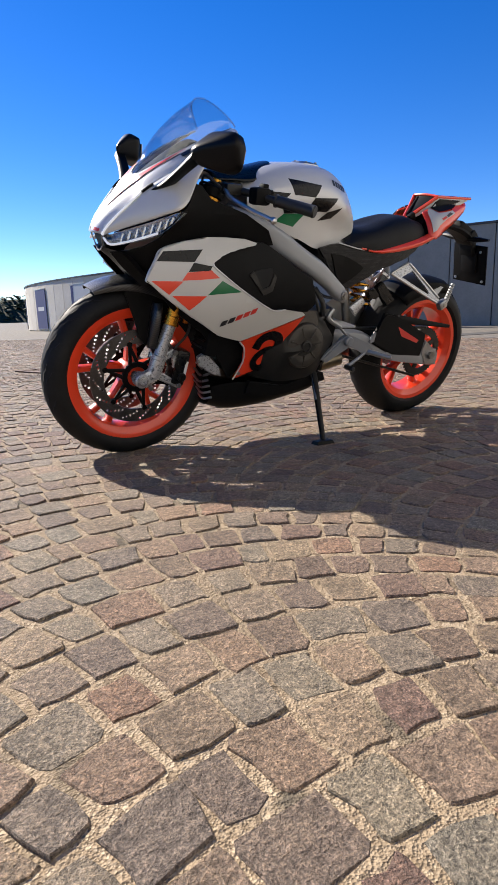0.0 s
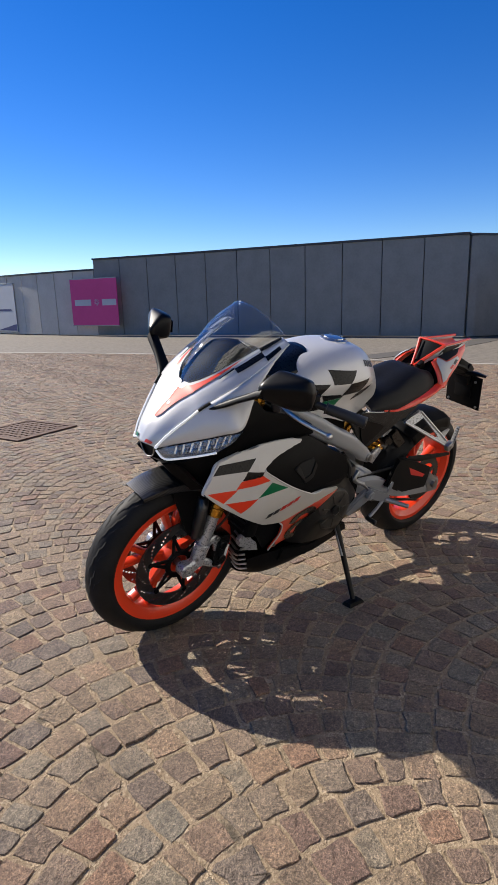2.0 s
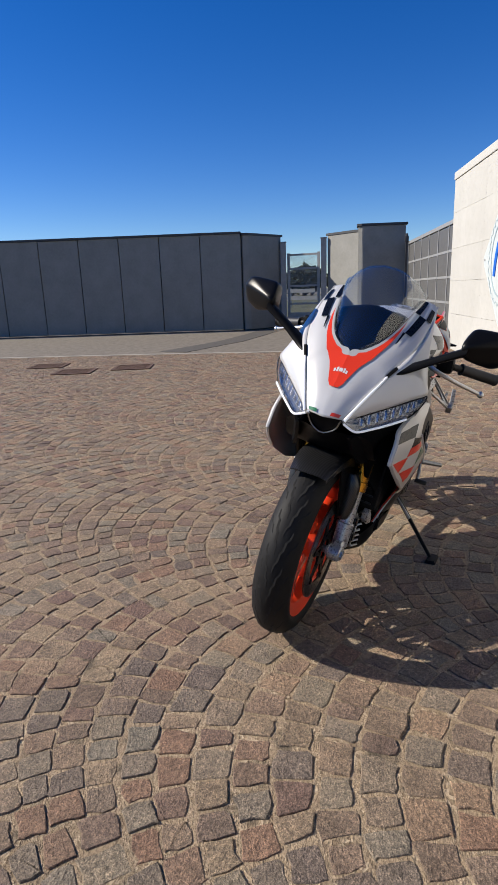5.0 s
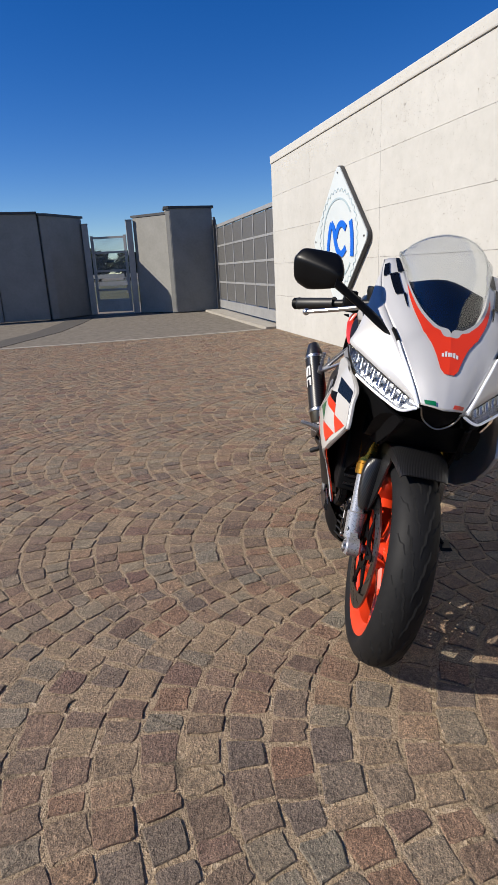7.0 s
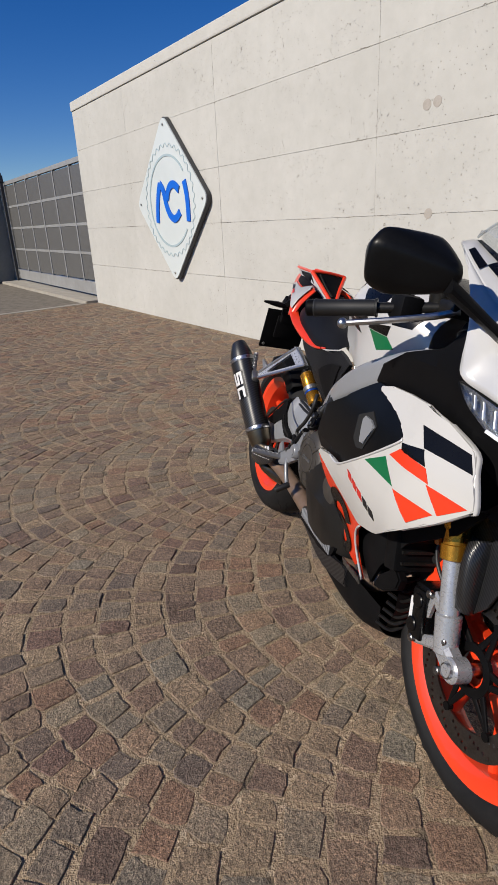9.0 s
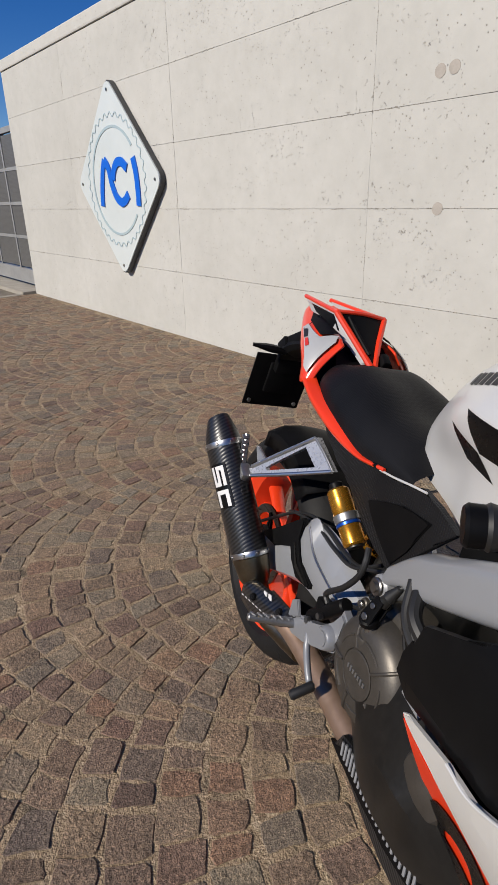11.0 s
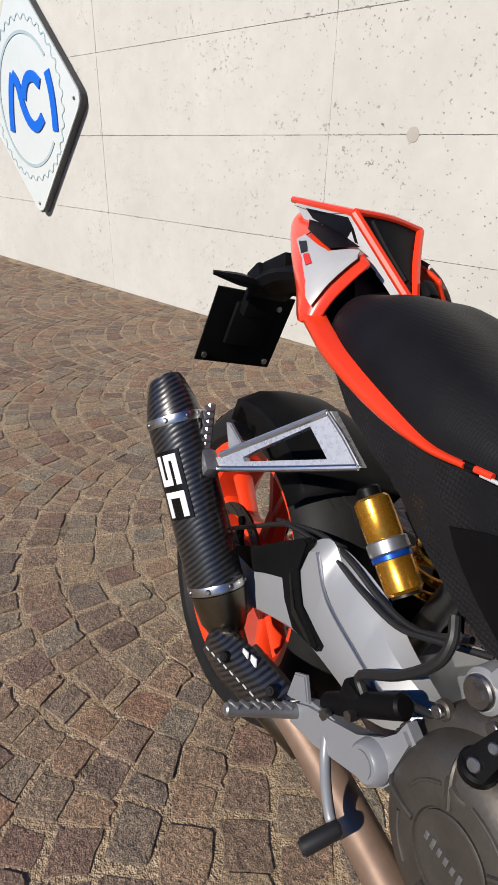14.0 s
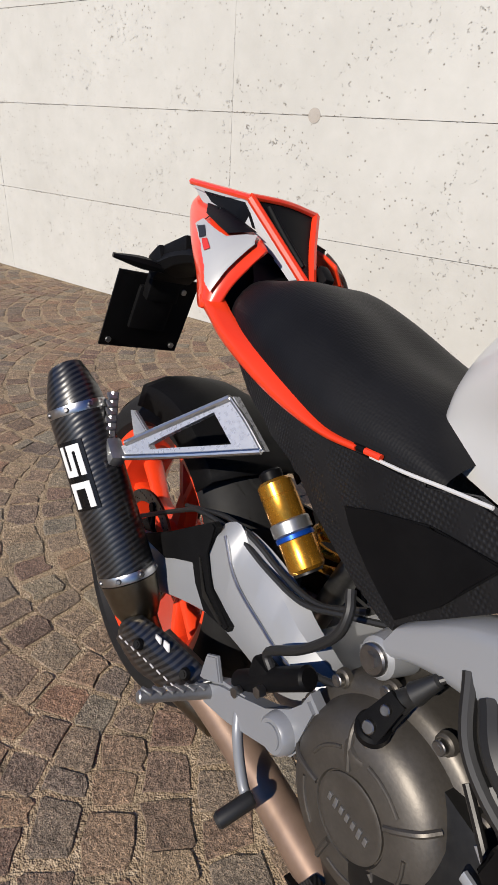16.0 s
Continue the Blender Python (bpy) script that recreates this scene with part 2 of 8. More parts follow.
def sand():
    m = mat_base("coarse_joint_sand", (0.38, 0.29, 0.18), 0.9)
    n = Nodes(m)
    co = n.coords()
    v = n.add("ShaderNodeTexVoronoi", Scale=330.0)
    n.link(co, v.inputs["Vector"])
    g = n.add("ShaderNodeTexVoronoi", Scale=120.0)
    n.link(co, g.inputs["Vector"])
    tone = [(0.15, (0.19, 0.132, 0.080)), (0.5, (0.39, 0.290, 0.180)), (0.85, (0.62, 0.495, 0.340))]
    fines, pebbles = n.ramp(v.outputs["Color"], tone), n.ramp(g.outputs["Color"], tone)
    bed = n.ramp(n.noise(26, 4, 0.6, co), [(0.3, (0.29, 0.213, 0.130)), (0.7, (0.45, 0.340, 0.222))])
    c = n.mix(n.ramp(n.noise(19, 3, 0.6, co), [(0.45, (0.25, 0.25, 0.25)), (0.6, (0.9, 0.9, 0.9))]), bed, fines)
    c = n.mix(n.ramp(n.noise(11, 3, 0.6, co), [(0.52, (0, 0, 0)), (0.60, (0.9, 0.9, 0.9))]), c, pebbles)
    # dark damp earth where the filling has washed out
    c = n.mix(n.ramp(n.noise(8, 5, 0.65, co), [(0.56, (0, 0, 0)), (0.68, (0.85, 0.85, 0.85))]), c, (0.075, 0.062, 0.042))
    c = n.mix(0.5, c, n.ramp(n.noise(3, 4), [(0.35, (0.7, 0.68, 0.65)), (0.65, (1.12, 1.1, 1.08))]), "MULTIPLY")
    n.set("Base Color", c)
    n.bump(n.math("ADD", v.outputs["Distance"], n.math("MULTIPLY", g.outputs["Distance"], 1.4)), 0.7, 0.004)
    return m


SAND = sand()
ASPHALT = grainy("old_asphalt", (0.125, 0.108, 0.085), (0.255, 0.222, 0.175), 0.9, 75, 0, 0.5, 0.006)
PATCH = grainy("asphalt_repair", (0.075, 0.068, 0.060), (0.105, 0.095, 0.082), 0.9, 70, 0, 0.3, 0.004)
KERBC = grainy("pale_concrete_kerb", (0.34, 0.31, 0.26), (0.46, 0.43, 0.37), 0.85, 50, 0, 0.3, 0.003)
GREYP = grainy("grey_precast_panel", (0.285, 0.280, 0.252), (0.355, 0.350, 0.318), 0.8, 18, 0, 0.15, 0.003)
LIGHTP = grainy("pale_precast_panel", (0.66, 0.61, 0.52), (0.78, 0.73, 0.64), 0.8, 14, 0, 0.15, 0.003)
CAPM = grainy("dark_metal_coping", (0.055, 0.055, 0.058), (0.085, 0.085, 0.088), 0.5, 30, 0.3, 0.1, 0.002)
GATEM = grainy("galvanised_gate_steel", (0.33, 0.335, 0.335), (0.43, 0.435, 0.435), 0.5, 40, 0.25, 0.1, 0.002)
RUST = grainy("rusty_cast_iron", (0.10, 0.055, 0.035), (0.17, 0.095, 0.06), 0.8, 80, 0.2, 0.4, 0.003)
SIGNW = grainy("pale_sign_enamel", (0.66, 0.72, 0.72), (0.72, 0.77, 0.77), 0.35, 8, 0, 0.0)
SIGNB = mat_base("blue_sign_enamel", (0.010, 0.15, 0.74), 0.35)
SIGNP = grainy("pale_blue_sign_enamel", (0.40, 0.52, 0.56), (0.46, 0.57, 0.61), 0.4, 8, 0, 0.0)
PINK = grainy("magenta_banner", (0.84, 0.055, 0.28), (0.92, 0.07, 0.32), 0.6, 5, 0, 0.05)
NAVY = mat_base("navy_banner", (0.02, 0.03, 0.16), 0.6)
BANNER = grainy("white_banner", (0.62, 0.64, 0.66), (0.70, 0.71, 0.72), 0.6, 4, 0, 0.05)
GRASS = grainy("dry_grass", (0.045, 0.060, 0.018), (0.12, 0.115, 0.05), 0.95, 6, 0, 0.4, 0.02)
LEAF = grainy("dark_foliage", (0.018, 0.030, 0.012), (0.05, 0.068, 0.025), 0.85, 1.5, 0, 0.2, 0.05)
BARK = grainy("tree_bark", (0.05, 0.035, 0.025), (0.10, 0.075, 0.05), 0.95, 12, 0, 0.4, 0.02)


def concrete():
    m = mat_base("white_board_formed_concrete", (0.66, 0.63, 0.57), 0.85)
    n = Nodes(m)
    co = n.coords()
    big = n.noise(0.9, 5, 0.6, co)
    mid = n.noise(9, 5, 0.6, co)
    obj = n.add("ShaderNodeObjectInfo").outputs["Random"]
    c = n.ramp(big, [(0.3, (0.544, 0.537, 0.500)), (0.7, (0.625, 0.619, 0.582))])
    c = n.mix(0.35, c, n.ramp(mid, [(0.3, (0.82, 0.81, 0.79)), (0.7, (1.06, 1.05, 1.04))]), "MULTIPLY")
    c = n.mix(0.5, c, n.ramp(obj, [(0, (0.93, 0.93, 0.92)), (1, (1.04, 1.04, 1.04))]), "MULTIPLY")
    pits = n.add("ShaderNodeTexVoronoi", Scale=34.0)
    n.link(co, pits.inputs["Vector"])
    where = n.ramp(n.noise(5.5, 3, 0.5, co), [(0.42, (0, 0, 0)), (0.56, (1, 1, 1))])
    dot = n.ramp(pits.outputs["Distance"], [(0.08, (1, 1, 1)), (0.15, (0, 0, 0))])
    hole = n.mix(1.0, dot, where, "MULTIPLY")
    crust = n.ramp(n.noise(38, 6, 0.7, co), [(0.62, (0, 0, 0)), (0.67, (1, 1, 1))])
    patch = n.ramp(n.noise(2.3, 4, 0.6, co), [(0.50, (0, 0, 0)), (0.62, (1, 1, 1))])
    hole = n.mix(1.0, hole, n.mix(1.0, crust, patch, "MULTIPLY"), "LIGHTEN")
    c = n.mix(hole, c, (0.36, 0.335, 0.29))
    n.set("Base Color", c)
    h = n.math("SUBTRACT", n.math("MULTIPLY", mid, 0.35), hole)
    n.bump(h, 0.7, 0.006)
    return m


CONCRETE = concrete()
CRUMB = grainy("broken_concrete_edge", (0.20, 0.185, 0.16), (0.42, 0.39, 0.34), 0.95, 60, 0, 0.3, 0.003)
PLUG = grainy("grey_tie_hole_plug", (0.40, 0.365, 0.32), (0.50, 0.46, 0.41), 0.9, 60, 0, 0.2, 0.002)

# ---- mesh helpers ----
def part(name, bm, material, parent=None, label="", smooth=True, angle=35):
    """One mesh object from a bmesh, under a thing or a part."""
    me = bpy.data.meshes.new(name)
    bmesh.ops.recalc_face_normals(bm, faces=bm.faces)
    if smooth:
        lim = radians(angle)
        for f in bm.faces:
            f.smooth = True
        for e in bm.edges:
            if len(e.link_faces) == 2:
                e.smooth = e.calc_face_angle(0.0) < lim
    bm.to_mesh(me)
    bm.free()
    me.materials.append(material)
    ob = new(name, me)
    if parent is not None:
        ob.parent = parent
    return tagged(ob, label)


def box(bm, c, size, m=None, bev=0.0):
    g = bmesh.ops.create_cube(bm, size=1.0)["verts"]
    mat = Matrix.Translation(c) @ (m.to_4x4() if m else Matrix()) @ Matrix.Diagonal((*size, 1))
    bmesh.ops.transform(bm, matrix=mat, verts=g)
    if bev:
        ed = list({e for v in g for e in v.link_edges})
        bmesh.ops.bevel(bm, geom=ed, offset=bev, segments=2, affect="EDGES", profile=0.6)


def ring(center, normal, r, n, start=0.0):
    z = Vector(normal).normalized()
    x = z.orthogonal().normalized() if abs(z.y) < 0.99 else Vector((1, 0, 0))
    if abs(z.y) >= 0.99:
        x = Vector((1, 0, 0))
    y = z.cross(x)
    return [Vector(center) + r * (math.cos(a) * x + math.sin(a) * y) for a in (start + 2 * math.pi * i / n for i in range(n))]


def skin_rings(bm, rings, closed=True, cap0=True, cap1=True, loop=False):
    vs = [[bm.verts.new(p) for p in r] for r in rings]
    n = len(vs[0])
    pairs = list(zip(vs, vs[1:])) + ([(vs[-1], vs[0])] if loop else [])
    for a, b in pairs:
        for i in range(n if closed else n - 1):
            j = (i + 1) % n
            bm.faces.new((a[i], a[j], b[j], b[i]))
    if closed and not loop:
        if cap0:
            bm.faces.new(vs[0][::-1])
        if cap1:
            bm.faces.new(vs[-1])
    return vs


def cyl(bm, p0, p1, r0, r1=None, seg=20, bev=0.0):
    r1 = r0 if r1 is None else r1
    p0, p1 = Vector(p0), Vector(p1)
    d = p1 - p0
    if bev:
        u = d.normalized() * bev
        rs = [ring(p0, d, r0 - bev, seg), ring(p0 + u, d, r0, seg), ring(p1 - u, d, r1, seg), ring(p1, d, r1 - bev, seg)]
    else:
        rs = [ring(p0, d, r0, seg), ring(p1, d, r1, seg)]
    skin_rings(bm, rs)


def turned(bm, p0, axis, profile, seg=32, cap=True):
    """Lathe: profile rows are (distance along axis, radius)."""
    a = Vector(axis).normalized()
    skin_rings(bm, [ring(Vector(p0) + a * s, a, max(r, 1e-4), seg) for s, r in profile], cap0=cap, cap1=cap)


def spline(pts, n=8, closed=False):
    """Catmull-Rom through the points."""
    P = [Vector(p) for p in pts]
    out = []
    m = len(P)
    for i in range(m if closed else m - 1):
        if closed:
            a, b, c, d = P[(i - 1) % m], P[i], P[(i + 1) % m], P[(i + 2) % m]
        else:
            b, c = P[i], P[i + 1]
            a = P[i - 1] if i else 2 * b - c
            d = P[i + 2] if i + 2 < m else 2 * c - b
        for k in range(n):
            t = k / n
            out.append(0.5 * ((2 * b) + (c - a) * t + (2 * a - 5 * b + 4 * c - d) * t * t + (3 * b - a - 3 * c + d) * t ** 3))
    if not closed:
        out.append(P[-1].copy())
    return out


def tube(bm, pts, r, seg=10, n=6, taper=None):
    path = spline(pts, n) if len(pts) > 2 else [Vector(p) for p in pts]
    rs = []
    t0 = (path[1] - path[0]).normalized()
    x = t0.orthogonal().normalized()
    for i, p in enumerate(path):
        t = (path[min(i + 1, len(path) - 1)] - path[max(i - 1, 0)]).normalized()
        x = (x - t * x.dot(t)).normalized()
        y = t.cross(x)
        rr = r if taper is None else r + (taper - r) * i / (len(path) - 1)
        rs.append([p + rr * (math.cos(a) * x + math.sin(a) * y) for a in (2 * math.pi * k / seg for k in range(seg))])
    skin_rings(bm, rs)


def loft(bm, sections, nu=4, nv=4, closed=False, cap=False):
    """Smooth surface through sections (each a list of points of one length)."""
    prof = [spline(s, nv, closed) for s in sections]
    cols = list(zip(*prof))
    cols = [spline(c, nu) for c in cols]
    rows = list(zip(*cols))
    return skin_rings(bm, rows, closed=closed, cap0=cap, cap1=cap)


def prism(bm, pts, z0, z1, bev=0.0):
    a = [bm.verts.new((x, y, z0)) for x, y in pts]
    b = [bm.verts.new((x, y, z1)) for x, y in pts]
    n = len(pts)
    fs = [bm.faces.new(a[::-1]), bm.faces.new(b)]
    for i in range(n):
        fs.append(bm.faces.new((a[i], a[(i + 1) % n], b[(i + 1) % n], b[i])))
    if bev:
        ed = list({e for f in fs for e in f.edges})
        bmesh.ops.bevel(bm, geom=ed, offset=bev, segments=2, affect="EDGES")


def slab(bm, pts, to3, thick, bev=0.0, cuts=0.0):
    """A sheet from a flat outline (u, v): to3(u, v) gives the place, thick the depth vector. cuts: grid step for curved sheets."""
    tmp = bmesh.new()
    tmp.faces.new([tmp.verts.new((u, v, 0)) for u, v in pts])
    if cuts:
        us = [p[0] for p in pts]
        vs = [p[1] for p in pts]
        for axis, lo, hi in ((0, min(us), max(us)), (1, min(vs), max(vs))):
            k = int((hi - lo) / cuts) + 1
            for i in range(1, k):
                no = [0, 0, 0]
                no[axis] = 1
                co = [0, 0, 0]
                co[axis] = lo + (hi - lo) * i / k
                bmesh.ops.bisect_plane(tmp, geom=tmp.verts[:] + tmp.edges[:] + tmp.faces[:], plane_co=co, plane_no=no)
    thick = Vector(thick)
    tmp.verts.index_update()
    tmp.verts.ensure_lookup_table()
    top = [bm.verts.new(to3(v.co.x, v.co.y)) for v in tmp.verts]
    bot = [bm.verts.new(Vector(to3(v.co.x, v.co.y)) + thick) for v in tmp.verts]
    for f in tmp.faces:
        ids = [v.index for v in f.verts]
        bm.faces.new([top[i] for i in ids])
        bm.faces.new([bot[i] for i in reversed(ids)])
    rim = []
    for e in tmp.edges:
        if len(e.link_faces) == 1:
            i, j = e.verts[0].index, e.verts[1].index
            bm.faces.new((top[i], top[j], bot[j], bot[i]))
            rim.append((i, j))
    tmp.free()
    if bev:
        ed = [bm.edges.get((top[i], top[j])) for i, j in rim]
        bmesh.ops.bevel(bm, geom=[e for e in ed if e], offset=bev, segments=2, affect="EDGES")


def thing(name, label, category, m=None, group="", kind=""):
    e = new(name)
    e.empty_display_size = 0.1
    if m is not None:
        e.matrix_world = m
    return tagged(e, label, category, group, kind)


def table(keys, values):
    """Piecewise-linear function of one number."""
    return lambda x: float(np.interp(x, keys, values))

# ---- the square: walls, gates, ground ----
WALL_A, WALL_DIR = Vector((-8.30, -0.974, 0)), Vector((0.9264, 0.3766, 0)).normalized()
WALL_N = Vector((WALL_DIR.y, -WALL_DIR.x, 0))            # towards the square
wall_m = Matrix.Translation(WALL_A) @ Matrix(((WALL_DIR.x, -WALL_N.x, 0), (WALL_DIR.y, -WALL_N.y, 0), (0, 0, 1))).to_4x4()
WALL_LEN, WALL_H = 13.0, 2.77

# kerb line between the setts and the asphalt, and the curved wall behind it
KERB = spline([(-8.45, -0.9, 0), (-7.75, -2.2, 0), (-7.1, -3.75, 0), (-6.55, -5.3, 0), (-5.9, -6.95, 0), (-5.1, -8.75, 0), (-3.9, -11.0, 0), (-2.3, -13.4, 0), (0.2, -16.2, 0), (4.0, -19.5, 0)], 6)
PANELWALL = [(-12.42, -7.17), (-11.93, -8.18), (-11.44, -9.19), (-10.95, -10.20), (-10.46, -11.21), (-9.97, -12.22), (-9.48, -13.23), (-8.99, -14.24),
             (-8.49, -15.24), (-7.98, -16.24), (-7.46, -17.22), (-6.93, -18.2)]
LOWWALL = [(-6.93, -18.2), (-6.52, -19.1), (-6.16, -20.02), (-5.84, -20.97), (-5.55, -21.93), (-5.28, -22.9), (-5.04, -23.88), (-4.83, -24.86), (-4.64, -25.85), (-4.48, -26.84),
           (-4.36, -27.84), (-4.28, -28.84), (-4.25, -29.84), (-4.28, -30.84), (-4.38, -31.84), (-4.55, -32.83), (-4.8, -33.8), (-5.1, -34.75), (-5.5, -35.7)]


def ground():
    """One sheet of asphalt and earth out to the horizon."""
    bm = bmesh.new()
    rs = [0.0, 40, 150, 600, 4200]
    prev = None
    for r in rs[1:]:
        cur = [bm.verts.new((r * math.cos(a), r * math.sin(a), -0.02)) for a in (2 * math.pi * i / 48 for i in range(48))]
        if prev is None:
            bm.faces.new(cur)
        else:
            for i in range(48):
                bm.faces.new((prev[i], prev[(i + 1) % 48], cur[(i + 1) % 48], cur[i]))
        prev = cur
    return tagged(part("ground", bm, ASPHALT), "weathered grey-brown asphalt around the square", "ground", kind="structure")


ground()


def white_wall():
    bm = bmesh.new()
    box(bm, (WALL_LEN / 2, 0.15, WALL_H / 2 - 0.05), (WALL_LEN - 0.01, 0.28, WALL_H - 0.1))
    w = tagged(part("wall_south", bm, CONCRETE, smooth=False), "tall whitewashed board-formed concrete wall, pitted and stained", "wall", kind="structure")
    w.matrix_world = wall_m
    return w


WALL = white_wall()


def wall_panels():
    """Formwork fields of the concrete wall, each a little out of line with the next."""
    rnd = random.Random(4)
    zs = [0.0, 0.58, 1.105, 1.61, 2.16, 2.66]
    edges = [0.0, 1.77]
    while edges[-1] + 2.08 < WALL_LEN:
        edges.append(edges[-1] + 2.08)
    edges.append(WALL_LEN)
    for a, b in zip(edges, edges[1:]):
        for z0, z1 in zip(zs, zs[1:]):
            bm = bmesh.new()
            d = rnd.uniform(0.0, 0.0016)
            box(bm, ((a + b) / 2, -0.006 - d / 2 + 0.006, (z0 + z1) / 2), (b - a - 0.0016, 0.016 + d, z1 - z0 - 0.0022), bev=0.0009)
            part("formwork_panel", bm, CONCRETE, WALL, smooth=False)
    # broken arrises and grout crumbs along the joints
    bm = bmesh.new()
    runs = [((0.3, z), (WALL_LEN - 0.2, z), w) for z, w in ((0.58, 1.2), (1.105, 1.0), (1.61, 0.6), (2.16, 0.5))] + [((u, 0.1), (u, 2.5), 0.45) for u in edges[1:-1]]
    for (u0, z0), (u1, z1), w in runs:
        length = math.hypot(u1 - u0, z1 - z0)
        on = 0.0
        while on < length:
            on += rnd.expovariate(9.0 * w)
            burst = rnd.choice((1, 1, 2, 5, 9))
            for k in range(burst):
                f = (on + 0.018 * k) / length
                if f > 1:
                    break
                cu, cz = u0 + (u1 - u0) * f + rnd.gauss(0, 0.002), z0 + (z1 - z0) * f + rnd.gauss(0, 0.002)
                along, across = rnd.uniform(0.003, 0.014), rnd.uniform(0.0010, 0.0038)
                if u0 == u1:
                    along, across = across, along
                m = rnd.randint(5, 7)
                bm.faces.new([bm.verts.new((cu + along * rnd.uniform(0.5, 1.1) * math.cos(6.283 * q / m), -0.0101, cz + across * rnd.uniform(0.5, 1.1) * math.sin(6.283 * q / m))) for q in range(m)])
    bmesh.ops.recalc_face_normals(bm, faces=bm.faces[:])
    tagged(part("joint_crumbs", bm, CRUMB, WALL, smooth=False), kind="stuff")
    bm = bmesh.new()
    box(bm, (WALL_LEN / 2, 0.138, WALL_H - 0.05), (WALL_LEN + 0.02, 0.325, 0.115), bev=0.012)
    part("coping", bm, CONCRETE, WALL, "pale concrete coping", smooth=False)
    for uu, zz in ((6.41, 1.105), (6.35, 1.74), (6.43, 1.745)):
        bm = bmesh.new()
        turned(bm, (uu, -0.0075, zz), (0, -1, 0), [(0, 0.033), (0.0035, 0.032), (0.004, 0.022)], 20)
        part("tie_hole_plug", bm, PLUG, WALL)


wall_panels()


def panel_run(name, label, pts, h, mat, cap, rnd):
    """A wall of precast panels standing side by side along the plan line."""
    bm = bmesh.new()
    back = [(x - 0.24, y - 0.11) for x, y in pts]
    for (a, b, c, d) in zip(pts, pts[1:], back[1:], back):
        s = [(p[0] - 0.10, p[1] - 0.05) for p in (a, b)]
        prism(bm, [s[0], s[1], c, d], 0, h - 0.02)
    w = tagged(part(name, bm, mat, smooth=False), label, "wall", kind="structure")
    for a, b in zip(pts, pts[1:]):
        A, B = Vector((*a, 0)), Vector((*b, 0))
        t = (B - A).normalized()
        n = Vector((t.y, -t.x, 0))
        if n.dot(Vector((1, 0.4, 0))) < 0:
            n = -n
        o = rnd.uniform(-0.004, 0.004)
        bm = bmesh.new()
        q = [A + t * 0.011 + n * o, B - t * 0.011 + n * o, B - t * 0.011 - n * 0.1, A + t * 0.011 - n * 0.1]
        prism(bm, [(p.x, p.y) for p in q], 0.015, h, 0.006)
        part("wall_panel", bm, mat, w, smooth=False)
    bm = bmesh.new()
    for (a, b, c, d) in zip(pts, pts[1:], back[1:], back):
        A, B = Vector((*a, 0)), Vector((*b, 0))
        n = (Vector((*a, 0)) - Vector((*d, 0))).normalized() * 0.035
        prism(bm, [(a[0] + n.x, a[1] + n.y), (b[0] + n.x, b[1] + n.y), (c[0] - n.x, c[1] - n.y), (d[0] - n.x, d[1] - n.y)], h + 0.004, h + 0.06)
    part("coping", bm, cap, w, "dark folded metal coping", smooth=False)
    return w


rng = random.Random(11)
panel_run("wall_west", "grey precast concrete panel wall with dark metal coping", PANELWALL, 2.56, GREYP, CAPM, rng)
panel_run("wall_north", "low pale precast panel wall hung with banners", LOWWALL, 2.22, LIGHTP, CAPM, rng)


def block_wall(name, label, pts, h, cap_h=0.06):
    bm = bmesh.new()
    prism(bm, pts, 0, h, 0.012)
    w = tagged(part(name, bm, GREYP, smooth=False), label, "wall", kind="structure")
    cx = sum(p[0] for p in pts) / len(pts)
    cy = sum(p[1] for p in pts) / len(pts)
    bm = bmesh.new()
    prism(bm, [(cx + (x - cx) * 1.07, cy + (y - cy) * 1.07) for x, y in pts], h + 0.002, h + cap_h)
    part("coping", bm, CAPM, w, "dark folded metal coping", smooth=False)
    return w


# recessed end of the panel wall, the piers beside the small gate
block_wall("wall_return", "grey concrete wall return beside the small gate", [(-12.43, -7.12), (-12.55, -6.98), (-13.80, -6.60), (-14.0, -7.0), (-12.75, -7.45)], 2.52)
block_wall("gate_pier", "grey concrete pier beside the small gate", [(-13.85, -5.20), (-13.38, -4.13), (-13.75, -4.0), (-14.3, -5.05)], 2.46)
block_wall("gate_pier", "taller grey concrete pier beside the sliding gate", [(-13.28, -4.14), (-13.27, -4.02), (-13.76, -3.02), (-14.3, -3.25), (-13.8, -4.3)], 2.58)


def post(p, h, s=0.16, name="gate_post"):
    bm = bmesh.new()
    box(bm, (p[0], p[1], h / 2), (s, s, h), Matrix.Rotation(0.37, 3, "Z"), 0.008)
    box(bm, (p[0], p[1], h + 0.012), (s + 0.02, s + 0.02, 0.02), Matrix.Rotation(0.37, 3, "Z"))
    return tagged(part(name, bm, GATEM, smooth=False), "square galvanised steel gate post", "post")


post((-13.78, -6.52), 2.36)
post((-13.82, -5.30), 2.40)
post((-13.70, -2.93), 2.14, 0.14)


